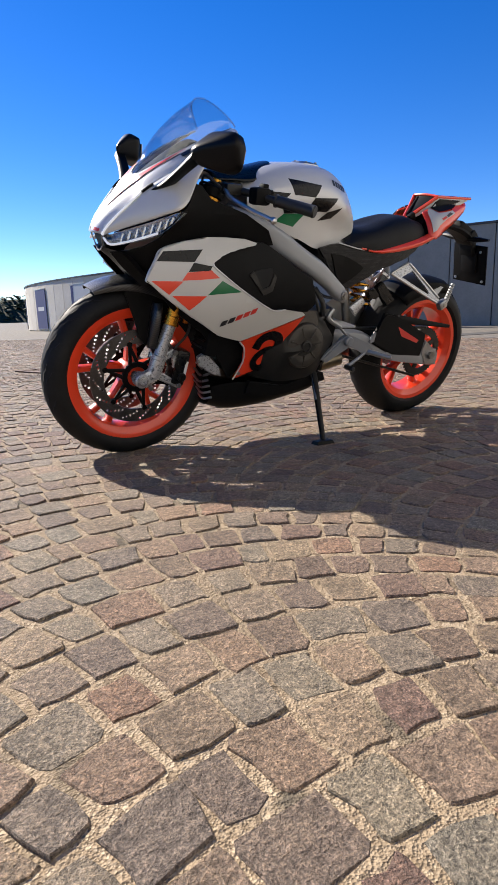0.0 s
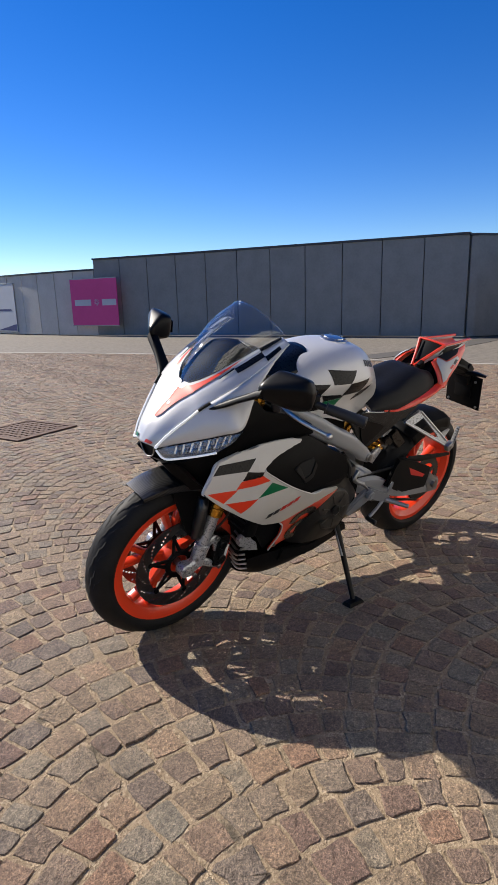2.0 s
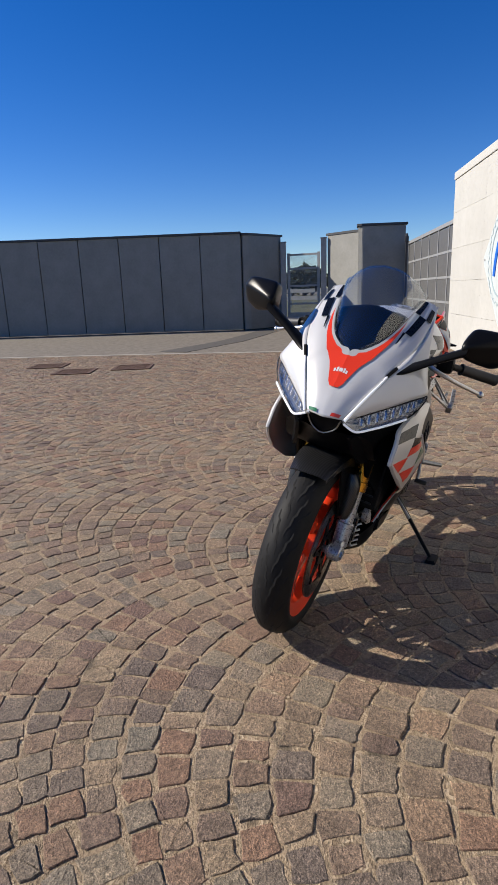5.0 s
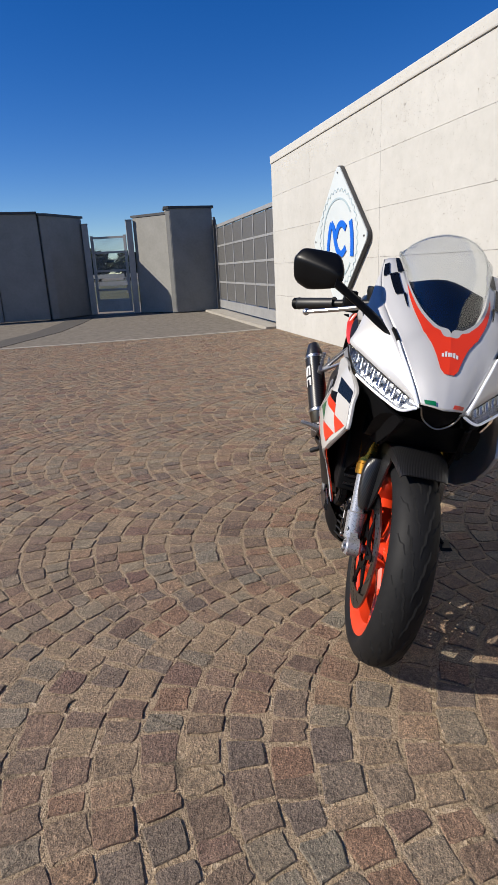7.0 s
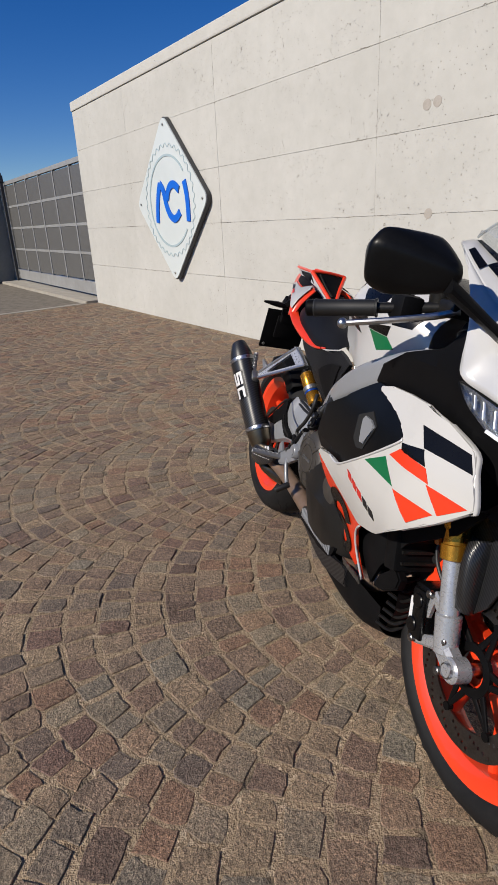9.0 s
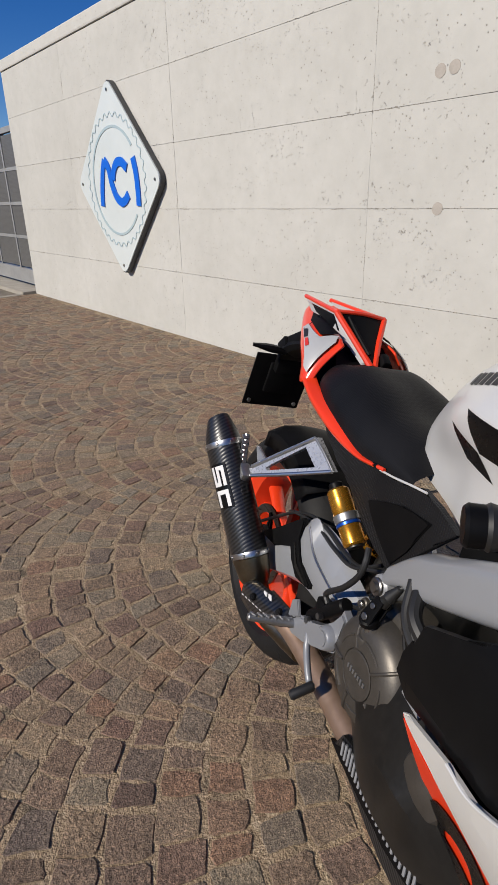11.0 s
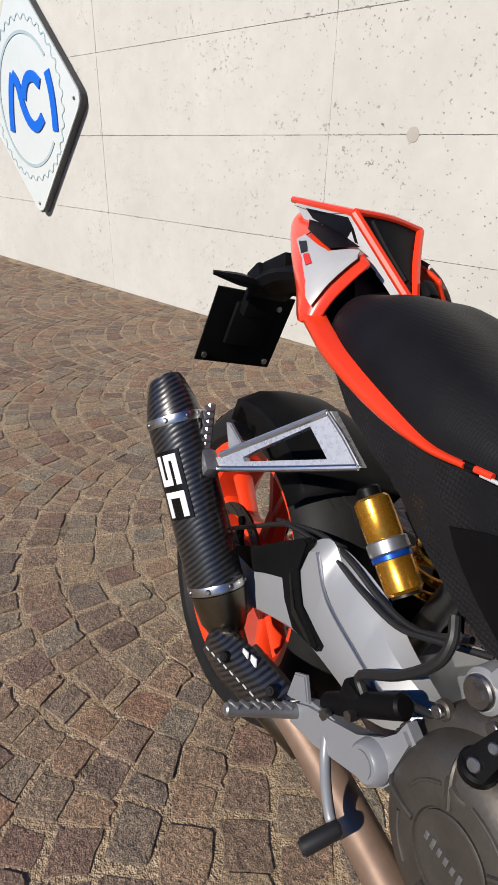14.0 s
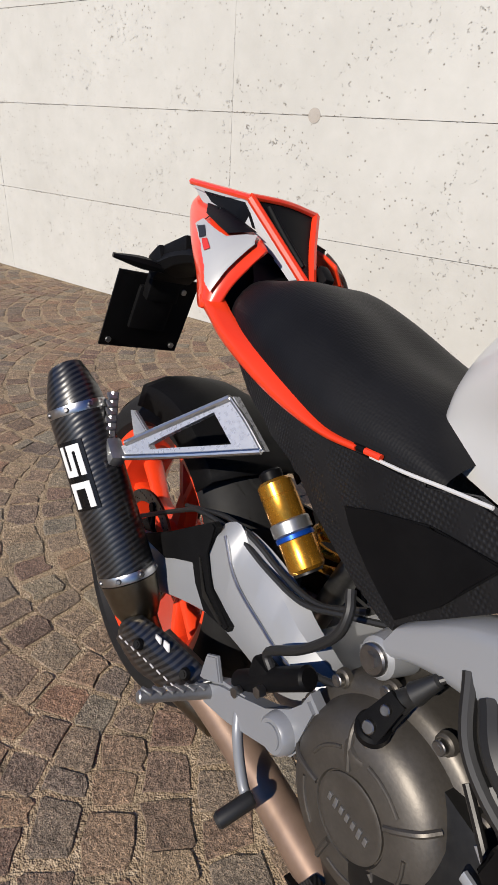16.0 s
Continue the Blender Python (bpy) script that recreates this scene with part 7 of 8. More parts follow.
    turned(bm, (0.075, -0.140, 0.430), (0, -1, 0), [(0, 0.055), (0.03, 0.052), (0.045, 0.04), (0.05, 0.02), (0.052, 0.001)], 32)
    part("water_pump", bm, COVER, e)
    for pts, r in (([(0.075, -0.18, 0.47), (0.11, -0.17, 0.53), (0.20, -0.14, 0.55), (0.28, -0.11, 0.50)], 0.014), ([(-0.02, -0.155, 0.585), (0.05, -0.165, 0.57), (0.10, -0.16, 0.60), (0.14, -0.13, 0.64)], 0.011), ([(0.02, -0.16, 0.55), (0.07, -0.17, 0.52), (0.14, -0.15, 0.50)], 0.008)):
        bm = bmesh.new()
        tube(bm, pts, r, 12)
        part("coolant_hose", bm, HOSE, e)
    bm = bmesh.new()
    cyl(bm, (-0.005, -0.186, 0.556), (0.006, -0.188, 0.549), 0.0075, seg=16, bev=0.001)
    part("union", bm, BLUE, e, "blue hose union")
    bm = bmesh.new()
    beam(bm, (-0.02, -0.172, 0.535), (0.03, -0.180, 0.500), (0.010, 0.006), (0.008, 0.006))
    beam(bm, (-0.02, -0.172, 0.500), (0.03, -0.180, 0.500), (0.010, 0.006), (0.008, 0.006))
    part("bracket", bm, SILVER, e)
    # hoses and wires between clutch cover and frame on the right
    for pts, r, m in (([(-0.06, -0.165, 0.635), (-0.03, -0.185, 0.612), (0.02, -0.180, 0.590), (0.07, -0.165, 0.575)], 0.011, HOSE), ([(-0.085, -0.160, 0.640), (-0.055, -0.180, 0.600), (-0.01, -0.185, 0.575), (0.04, -0.175, 0.560)], 0.007, HOSE), ([(-0.03, -0.180, 0.590), (-0.005, -0.186, 0.570), (0.02, -0.182, 0.548)], 0.0060, HOSE), ([(-0.045, -0.180, 0.575), (-0.01, -0.190, 0.548), (0.01, -0.188, 0.520)], 0.004, DARKMET)):
        bm = bmesh.new()
        tube(bm, pts, r, 10)
        part("hose", bm, m, e)
    # starter, wires and fittings seen between frame and engine on the left
    for pts, r, m in (([(-0.06, 0.13, 0.60), (-0.09, 0.15, 0.55), (-0.10, 0.15, 0.50)], 0.010, HOSE), ([(-0.02, 0.14, 0.62), (-0.05, 0.16, 0.56), (-0.07, 0.16, 0.52)], 0.007, HOSE), ([(0.02, 0.12, 0.60), (-0.01, 0.155, 0.56), (-0.02, 0.155, 0.53)], 0.012, DARKMET)):
        bm = bmesh.new()
        tube(bm, pts, r, 10)
        part("hose", bm, m, e)


engine()


def radiator():
    bm = bmesh.new()
    box(bm, (0.335, 0, 0.50), (0.045, 0.30, 0.26), Matrix.Rotation(radians(-14), 3, "Y"), 0.008)
    r = part("radiator", bm, MATTEB, bike, "black curved radiator with fins")
    for k in range(9):
        bm = bmesh.new()
        z = 0.40 + 0.024 * k
        box(bm, (0.362 - (z - 0.5) * 0.25, 0, z), (0.006, 0.27, 0.006), Matrix.Rotation(radians(-14), 3, "Y"))
        part("fin", bm, DARKMET, r, smooth=False)
    # oil cooler look-alike: ribbed exhaust collector cover low behind the wheel
    bm = bmesh.new()
    loft(bm, [[(0.335, -0.09, 0.20), (0.345, 0, 0.195), (0.335, 0.09, 0.20)], [(0.365, -0.10, 0.265), (0.372, 0, 0.265), (0.365, 0.10, 0.265)], [(0.350, -0.10, 0.345), (0.352, 0, 0.345), (0.350, 0.10, 0.345)]], 4, 4)
    c = part("belly_grille", bm, MATTEB, bike, "ribbed black grille behind the front wheel")
    for k in range(7):
        z = 0.205 + 0.022 * k
        for s in (1, -1):
            bm = bmesh.new()
            x = 0.362 - abs(z - 0.275) * 0.28
            tube(bm, [(x + 0.012, 0.015 * s, z), (x + 0.012, 0.05 * s, z + 0.010), (x + 0.006, 0.085 * s, z - 0.004), (x - 0.012, 0.116 * s, z + 0.008)], 0.0045, 8)
            part("grille_rib", bm, ALUP if s > 0 else DARKMET, c)
    # left shield in pale metal, sunlight put into its colour; right one black
    for s in (1, -1):
        bm = bmesh.new()
        slab(bm, [(0.352, 0.372), (0.325, 0.388), (0.270, 0.335), (0.258, 0.300), (0.300, 0.312), (0.348, 0.345)], lambda u, v: Vector((u + 0.050, s * 0.138, v - 0.004)), (0, -0.02 * s, 0), 0.004)
        part("collector_shield", bm, FORKLEG if s > 0 else BLACK, c, "collector shield, paler on the left for the sun it catches")


radiator()


def belly_pan():
    rows = [
        (0.335, [(0, 0.165), (0.070, 0.172), (0.105, 0.200), (0.118, 0.255)]),
        (0.250, [(0, 0.145), (0.085, 0.152), (0.128, 0.185), (0.140, 0.270)]),
        (0.120, [(0, 0.152), (0.090, 0.158), (0.136, 0.188), (0.146, 0.262)]),
        (0.000, [(0, 0.168), (0.085, 0.174), (0.132, 0.200), (0.142, 0.258)]),
        (-0.100, [(0, 0.186), (0.080, 0.192), (0.126, 0.214), (0.134, 0.262)]),
        (-0.170, [(0, 0.215), (0.070, 0.220), (0.110, 0.235), (0.118, 0.262)]),
    ]
    bm = bmesh.new()
    loft(bm, sym(rows), 5, 4)
    p = part("belly_pan", bm, MATTEB, bike, "matte black belly pan", angle=60)
    for s in (1, -1):
        bm = bmesh.new()
        slab(bm, [(0.20, 0.272), (0.05, 0.242), (-0.115, 0.285), (-0.150, 0.275), (-0.160, 0.245), (0.06, 0.205), (0.21, 0.225)], lambda u, v: Vector((u, s * (0.152 - 0.05 * max(0, -u)), v)), (0, -0.016 * s, 0), 0.005, 0.05)
        part("pan_side", bm, WEAVE if s < 0 else BLACK, p, "ribbed black pan side")
    # ribbed heat shield along the right edge
    Q = lambda u, v, o=0.0: Vector((u, -(0.153 - 0.05 * max(0, -u)) - o, v))
    bm = bmesh.new()
    slab(bm, [(-0.178, 0.238), (-0.080, 0.292), (0.128, 0.286), (0.104, 0.246), (0.02, 0.236)], lambda u, v: Q(u, v), (0, 0.012, 0), 0.003, 0.05)
    hs = part("heat_shield", bm, BLACK, p, "ribbed black heat shield")
    for k in range(22):
        u = -0.130 + 0.0108 * k
        lo, hi = (0.252 if u < 0 else 0.252), min(0.284, 0.258 + 0.5 * max(0.0, u + 0.165))
        bm = bmesh.new()
        beam(bm, Q(u, lo, 0.001), Q(u - 0.004, hi, 0.001), (0.005, 0.004), (0.005, 0.004), (0, 1, 0))
        part("rib", bm, SILVER, hs)
    for k in range(11):
        u = 0.185 + 0.0088 * k
        bm = bmesh.new()
        beam(bm, Vector((u, -0.150, 0.276)), Vector((u - 0.006, -0.156, 0.294)), (0.0045, 0.004), (0.0045, 0.004), (0, 1, 0))
        part("rib", bm, STEEL, hs)
    bm = bmesh.new()
    tube(bm, [(0.30, -0.02, 0.32), (0.20, -0.08, 0.24), (0.05, -0.10, 0.23), (-0.14, -0.11, 0.25), (-0.30, -0.115, 0.27), (-0.42, -0.13, 0.29), (-0.50, -0.165, 0.312)], 0.026, 20)
    part("exhaust_header", bm, HEADER, bike, "heat-tinted steel exhaust pipe")


belly_pan()


def swingarm():
    bm = bmesh.new()
    # left arm
    loft(bm, [
        [(-0.200, 0.075, 0.375), (-0.200, 0.112, 0.380), (-0.200, 0.112, 0.425), (-0.200, 0.075, 0.430)],
        [(-0.350, 0.085, 0.350), (-0.350, 0.120, 0.352), (-0.350, 0.118, 0.412), (-0.350, 0.085, 0.418)],
        [(-0.500, 0.104, 0.304), (-0.500, 0.138, 0.302), (-0.500, 0.136, 0.345), (-0.500, 0.104, 0.345)],
        [(-0.740, 0.108, 0.267), (-0.740, 0.138, 0.267), (-0.740, 0.136, 0.320), (-0.740, 0.108, 0.320)],
        [(-0.800, 0.108, 0.262), (-0.800, 0.136, 0.262), (-0.800, 0.136, 0.316), (-0.800, 0.108, 0.316)],
    ], 4, 2, closed=True, cap=True)
    # right arm, banana shaped and high
    loft(bm, [
        [(-0.200, -0.070, 0.360), (-0.200, -0.098, 0.360), (-0.200, -0.098, 0.445), (-0.200, -0.070, 0.450)],
        [(-0.290, -0.075, 0.385), (-0.290, -0.112, 0.385), (-0.290, -0.120, 0.446), (-0.290, -0.085, 0.492)],
        [(-0.350, -0.078, 0.392), (-0.350, -0.114, 0.390), (-0.350, -0.121, 0.456), (-0.350, -0.085, 0.518)],
        [(-0.420, -0.080, 0.392), (-0.420, -0.116, 0.390), (-0.420, -0.121, 0.474), (-0.420, -0.088, 0.530)],
        [(-0.468, -0.085, 0.388), (-0.468, -0.118, 0.384), (-0.468, -0.121, 0.516), (-0.468, -0.092, 0.524)],
        [(-0.540, -0.092, 0.360), (-0.540, -0.122, 0.356), (-0.540, -0.124, 0.440), (-0.540, -0.096, 0.470)],
        [(-0.620, -0.100, 0.325), (-0.620, -0.126, 0.322), (-0.620, -0.126, 0.390), (-0.620, -0.100, 0.410)],
        [(-0.800, -0.104, 0.275), (-0.800, -0.130, 0.275), (-0.800, -0.130, 0.335), (-0.800, -0.104, 0.335)],
    ], 5, 2, closed=True, cap=True)
    box(bm, (-0.285, 0, 0.40), (0.10, 0.19, 0.09), None, 0.015)
    sw = part("swingarm", bm, SILVER, bike, "silver-grey cast swingarm", angle=24)
    # bright bead and black guard on the right arm
    bm = bmesh.new()
    tube(bm, [(-0.466, -0.122, 0.517), (-0.420, -0.123, 0.476), (-0.350, -0.123, 0.457), (-0.290, -0.121, 0.447), (-0.215, -0.104, 0.440)], 0.0022, 8)
    part("edge_bead", bm, ALUP, sw)
    bm = bmesh.new()
    slab(bm, [(-0.684, 0.383), (-0.599, 0.440), (-0.492, 0.524), (-0.480, 0.522), (-0.489, 0.473), (-0.460, 0.433), (-0.398, 0.416), (-0.402, 0.404), (-0.460, 0.393), (-0.496, 0.416), (-0.512, 0.446), (-0.590, 0.397)], lambda u, v: Vector((u, -0.130, v)), (0, 0.012, 0), 0.003)
    gd = part("arm_guard", bm, MATTEB, sw, "matte black swingarm guard")
    bm = bmesh.new()
    slab(bm, [(-0.500, 0.462), (-0.494, 0.462), (-0.466, 0.426), (-0.412, 0.411), (-0.414, 0.405), (-0.468, 0.414)], lambda u, v: Vector((u, -0.1325, v)), (0, 0.003, 0), 0.001)
    part("guard_rib", bm, DARKMET, gd)
    # left chain guard
    bm = bmesh.new()
    slab(bm, [(-0.379, 0.383), (-0.425, 0.470), (-0.433, 0.500), (-0.489, 0.492), (-0.550, 0.466), (-0.693, 0.405), (-0.696, 0.371), (-0.684, 0.303), (-0.506, 0.320)], lambda u, v: Vector((u, 0.144, v)), (0, -0.018, 0), 0.006)
    part("chain_guard", bm, MATTEB, sw, "matte black chain guard")
    bm = bmesh.new()
    beam(bm, (-0.520, 0.128, 0.472), (-0.860, 0.118, 0.428), (0.034, 0.012), (0.014, 0.010))
    part("guard_arm", bm, MATTEB, sw)
    bm = bmesh.new()
    slab(bm, [(-0.516, 0.443), (-0.652, 0.381), (-0.643, 0.369), (-0.543, 0.402)], lambda u, v: Vector((u, 0.1448, v)), (0, -0.002, 0))
    part("guard_slot", bm, REDINK, sw, smooth=False)
    for s in (1, -1):
        bm = bmesh.new()
        box(bm, (RW.x, 0.130 * s, RW.z), (0.075, 0.022, 0.052), None, 0.005)
        if s > 0:
            slab(bm, [(-0.702, 0.378), (-0.790, 0.318), (-0.799, 0.262), (-0.722, 0.268), (-0.682, 0.328)], lambda u, v: Vector((u, 0.143, v)), (0, -0.014, 0), 0.004)
        part("axle_block", bm, ALU, sw, "aluminium chain adjuster block")
        bm = bmesh.new()
        cyl(bm, (RW.x, 0.138 * s, RW.z), (RW.x, 0.156 * s, RW.z), 0.018, seg=6)
        cyl(bm, (RW.x, 0.0, RW.z), (RW.x, 0.146 * s, RW.z), 0.012, seg=16)
        part("axle_nut", bm, STEEL, sw)
    # hugger over the tyre
    bm = bmesh.new()
    rows = []
    for i in range(13):
        a = radians(52 + 4.6 * i)
        r = 0.326
        rows.append([Vector((RW.x + (r - d) * math.cos(a), y, RW.z + (r - d) * math.sin(a))) for y, d in ((-0.105, 0.06), (-0.095, 0.022), (-0.05, 0.004), (0, 0), (0.05, 0.004), (0.095, 0.022), (0.105, 0.06))])
    skin_rings(bm, rows, closed=False)
    h = part("rear_hugger", bm, MATTEB, bike, "matte black rear tyre hugger")
    md = h.modifiers.new("thickness", "SOLIDIFY")
    md.thickness = 0.004
    # shock absorber on the right, gold canister with grey and blue collars
    a, b = Vector((-0.414, -0.113, 0.630)), Vector((-0.328, -0.0955, 0.552))
    d = (b - a).normalized()
    bm = bmesh.new()
    turned(bm, a, d, [(0, 0.019), (0.004, 0.0225), (0.020, 0.0232), (0.0205, 0.0225), (0.022, 0.0225), (0.0225, 0.0232), (0.050, 0.0232), (0.052, 0.0220), (0.072, 0.0220), (0.074, 0.0232), (0.113, 0.0232), (0.117, 0.020)], 32)
    sh = part("shock_reservoir", bm, GOLD, bike, "gold shock absorber canister with collars")
    bm = bmesh.new()
    turned(bm, a + d * 0.052, d, [(0, 0.0230), (0.002, 0.0255), (0.016, 0.0255), (0.018, 0.0230)], 32)
    part("collar", bm, ALU, sh, "grey clamp collar")
    bm = bmesh.new()
    turned(bm, a + d * 0.070, d, [(0, 0.0230), (0.001, 0.0248), (0.006, 0.0248), (0.007, 0.0230)], 32)
    part("band", bm, BLUE, sh, "blue band")
    bm = bmesh.new()
    turned(bm, a - d * 0.014, d, [(0, 0.012), (0.003, 0.015), (0.013, 0.015), (0.016, 0.010)], 12)
    part("adjuster", bm, BLACK, sh, "black adjuster knob")
    bm = bmesh.new()
    cyl(bm, b - d * 0.001, b + d * 0.003, 0.018, seg=24)
    part("end_cap", bm, DARKMET, sh)
    # coil spring seen from the left
    bm = bmesh.new()
    pts = []
    for i in range(70):
        f = i / 69
        ang = f * 4 * 2 * math.pi
        c = Vector((-0.368, 0.022, 0.605)).lerp(Vector((-0.405, 0.020, 0.500)), f)
        pts.append(c + Vector((0.036 * math.cos(ang), 0.036 * math.sin(ang), 0.0)))
    tube(bm, pts, 0.0065, 8, 2)
    part("shock_spring", bm, GOLD, bike, "gold coil spring")
    bm = bmesh.new()
    cyl(bm, (-0.295, -0.01, 0.68), (-0.365, -0.005, 0.42), 0.018, seg=16)
    part("shock_rod", bm, STEEL, bike)


swingarm()


def left_links():
    for pts, m in (([(-0.360, 0.575), (-0.378, 0.552), (-0.415, 0.545), (-0.430, 0.560), (-0.400, 0.590)], BLACKG), ([(-0.405, 0.592), (-0.435, 0.560), (-0.480, 0.518), (-0.522, 0.542), (-0.440, 0.615)], BLACKG)):
        bm = bmesh.new()
        slab(bm, pts, lambda u, v: Vector((u, 0.092, v)), (0, -0.02, 0), 0.004)
        part("link_plate", bm, m, bike, "dark rear suspension link plate")
    bm = bmesh.new()
    cyl(bm, (-0.150, 0.10, 0.300), (-0.245, 0.112, 0.322), 0.032, 0.030, 24, 0.003)
    part("collector", bm, TITAN, bike, "heat-tinted exhaust collector")
    bm = bmesh.new()
    beam(bm, (-0.300, 0.085, 0.500), (-0.345, 0.088, 0.545), (0.05, 0.02), (0.03, 0.02))
    part("linkage_arm", bm, FORKLEG, bike, "bright linkage arm")


left_links()


def exhaust():
    top, low = Vector((-0.784, -0.263, 0.646)), Vector((-0.578, -0.167, 0.321))
    d = (top - low).normalized()
    L = (top - low).length
    R = 0.0465
    # oval-ish carbon can
    side = Vector((0, 1, 0)) - d * d.y
    side.normalize()
    upv = d.cross(side)

    def ringat(s, r, sq=1.12):
        c = low + d * s
        return [c + side * (r * 0.94 * math.cos(a)) + upv * (r * sq * math.sin(a)) for a in (2 * math.pi * k / 40 for k in range(40))]

    bm = bmesh.new()
    skin_rings(bm, [ringat(0.050, R), ringat(L * 0.80, R)])
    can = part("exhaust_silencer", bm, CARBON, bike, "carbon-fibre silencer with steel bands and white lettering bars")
    bm = bmesh.new()
    rs = [ringat(L * 0.828, R * 0.99), ringat(L * 0.865, R * 0.92), ringat(L * 0.920, R * 0.74), ringat(L * 0.950, R * 0.60)]
    cut = []
    for k, r in enumerate(rs):
        cut.append([p + d * (0.022 * (k / 3) * (0.5 - (p - (low + d * L * 0.9)).dot(upv) / R * 0.5)) for p in r])
    skin_rings(bm, cut)
    part("end_cone", bm, CARBON, can, "carbon end cone")
    # solid dark plug paints the shade in the silencer's mouth
    bm = bmesh.new()
    cyl(bm, low + d * (L * 0.93), low + d * (L * 0.975), 0.024, seg=24)
    part("outlet", bm, HOLLOWSHADE, can)
    for s0 in (0.048, L * 0.795):
        bm = bmesh.new()
        skin_rings(bm, [ringat(s0, R * 1.012), ringat(s0 + 0.003, R * 1.03), ringat(s0 + 0.011, R * 1.03), ringat(s0 + 0.014, R * 1.012)])
        b = part("steel_band", bm, ALUP, can, "riveted steel band")
        for k in range(8):
            a = 2 * math.pi * k / 8
            c = low + d * (s0 + 0.007) + side * (R * 0.975 * math.cos(a)) + upv * (R * 1.155 * math.sin(a))
            nn = (side * math.cos(a) + upv * math.sin(a)).normalized()
            bm = bmesh.new()
            cyl(bm, c, c + nn * 0.0025, 0.0045, 0.003, 10)
            part("rivet", bm, STEEL, b)
    bm = bmesh.new()
    skin_rings(bm, [ringat(-0.020, 0.030, 1.0), ringat(0.0, 0.040, 1.05), ringat(0.046, R * 0.99)])
    part("inlet_cone", bm, TITAN, can, "heat-tinted inlet cone")
    bm = bmesh.new()
    tube(bm, [low - d * 0.012, low - d * 0.045, (-0.520, -0.150, 0.262), (-0.455, -0.130, 0.255), (-0.38, -0.115, 0.262)], 0.027, 20)
    part("link_pipe", bm, TITAN, can, "steel link pipe")
    bm = bmesh.new()
    loft(bm, [[(-0.570, -0.196, 0.268), (-0.556, -0.200, 0.316), (-0.540, -0.178, 0.336)], [(-0.500, -0.192, 0.268), (-0.488, -0.194, 0.322), (-0.470, -0.168, 0.350)],
              [(-0.425, -0.184, 0.300), (-0.412, -0.182, 0.338), (-0.396, -0.160, 0.362)], [(-0.385, -0.178, 0.330), (-0.372, -0.176, 0.356), (-0.360, -0.158, 0.372)]], 4, 4)
    hs = part("heat_shield", bm, CARBON, can, "carbon heat shield")
    md = hs.modifiers.new("thickness", "SOLIDIFY")
    md.thickness = 0.003
    for q in ((-0.500, -0.197, 0.318), (-0.398, -0.182, 0.352)):
        bm = bmesh.new()
        cyl(bm, q, Vector(q) + Vector((0.002, -0.006, 0.003)), 0.009, 0.007, 16, 0.001)
        cyl(bm, Vector(q) + Vector((0.002, -0.006, 0.003)), Vector(q) + Vector((0.0024, -0.0072, 0.0036)), 0.004, seg=6)
        part("shield_bolt", bm, BLACK, hs)
    for k in range(9):
        bm = bmesh.new()
        q = Vector((-0.556, -0.203, 0.290)).lerp(Vector((-0.404, -0.186, 0.322)), (k + 0.5) / 9)
        box(bm, q, (0.010, 0.0016, 0.0016), Matrix.Rotation(radians(-12), 3, "Y"))
        part("stitch", bm, PALE, hs)
    for k in range(2):
        bm = bmesh.new()
        q = Vector((-0.478, -0.181, 0.340)) + Vector((0.020, 0.002, 0.006)) * k
        box(bm, q, (0.015, 0.002, 0.012), Matrix.Rotation(radians(-18), 3, "Y"))
        part("lettering_bar", bm, PALE, hs)
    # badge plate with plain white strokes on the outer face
    def badge(name, u0, u1, v0, v1, out, material, lab=""):
        bm = bmesh.new()

        def to3(u, v):
            a = radians(v)
            c = low + d * (L * u)
            return c + side * ((R * 0.94 + out) * math.cos(a)) + upv * ((R * 1.12 + out) * math.sin(a))
        slab(bm, [(u0, v0), (u1, v0), (u1, v1), (u0, v1)], lambda u, v: to3(u, v), (0, 0.0008, 0), cuts=0)
        return part(name, bm, material, can, lab, smooth=False)

    A = BADGE_ANGLE
    for j in range(6):
        badge("badge_plate", 0.43, 0.70, A - 30 + 10 * j, A - 20 + 10 * j, 0.0012, BLACKG)
    for (u0, u1, v0, v1) in ((0.565, 0.685, -22, -12), (0.565, 0.685, -5, 5), (0.565, 0.685, 12, 22), (0.660, 0.685, 5, 12), (0.565, 0.590, -12, -5), (0.515, 0.540, -22, 22), (0.440, 0.515, -22, -11), (0.440, 0.515, 11, 22)):
        n = 4
        for j in range(n):
            badge("lettering_stroke", u0, u1, A + v0 + (v1 - v0) * j / n, A + v0 + (v1 - v0) * (j + 1) / n, 0.0022, PALE)


BADGE_ANGLE = 205
exhaust()


def frame_plate(bm, outer, inner, to3, thick):
    """Flat plate with one window, the loops having equally many corners."""
    n = len(outer)
    back = Vector(thick)
    o = [to3(*p) for p in outer]
    w = [to3(*p) for p in inner]
    vo, vw = [bm.verts.new(p) for p in o], [bm.verts.new(p) for p in w]
    bo, bw = [bm.verts.new(p + back) for p in o], [bm.verts.new(p + back) for p in w]
    for i in range(n):
        k = (i + 1) % n
        for f in ((vo[i], vo[k], vw[k], vw[i]), (bo[k], bo[i], bw[i], bw[k]), (vo[k], vo[i], bo[i], bo[k]), (vw[i], vw[k], bw[k], bw[i])):
            bm.faces.new(f)
    bmesh.ops.recalc_face_normals(bm, faces=bm.faces[:])


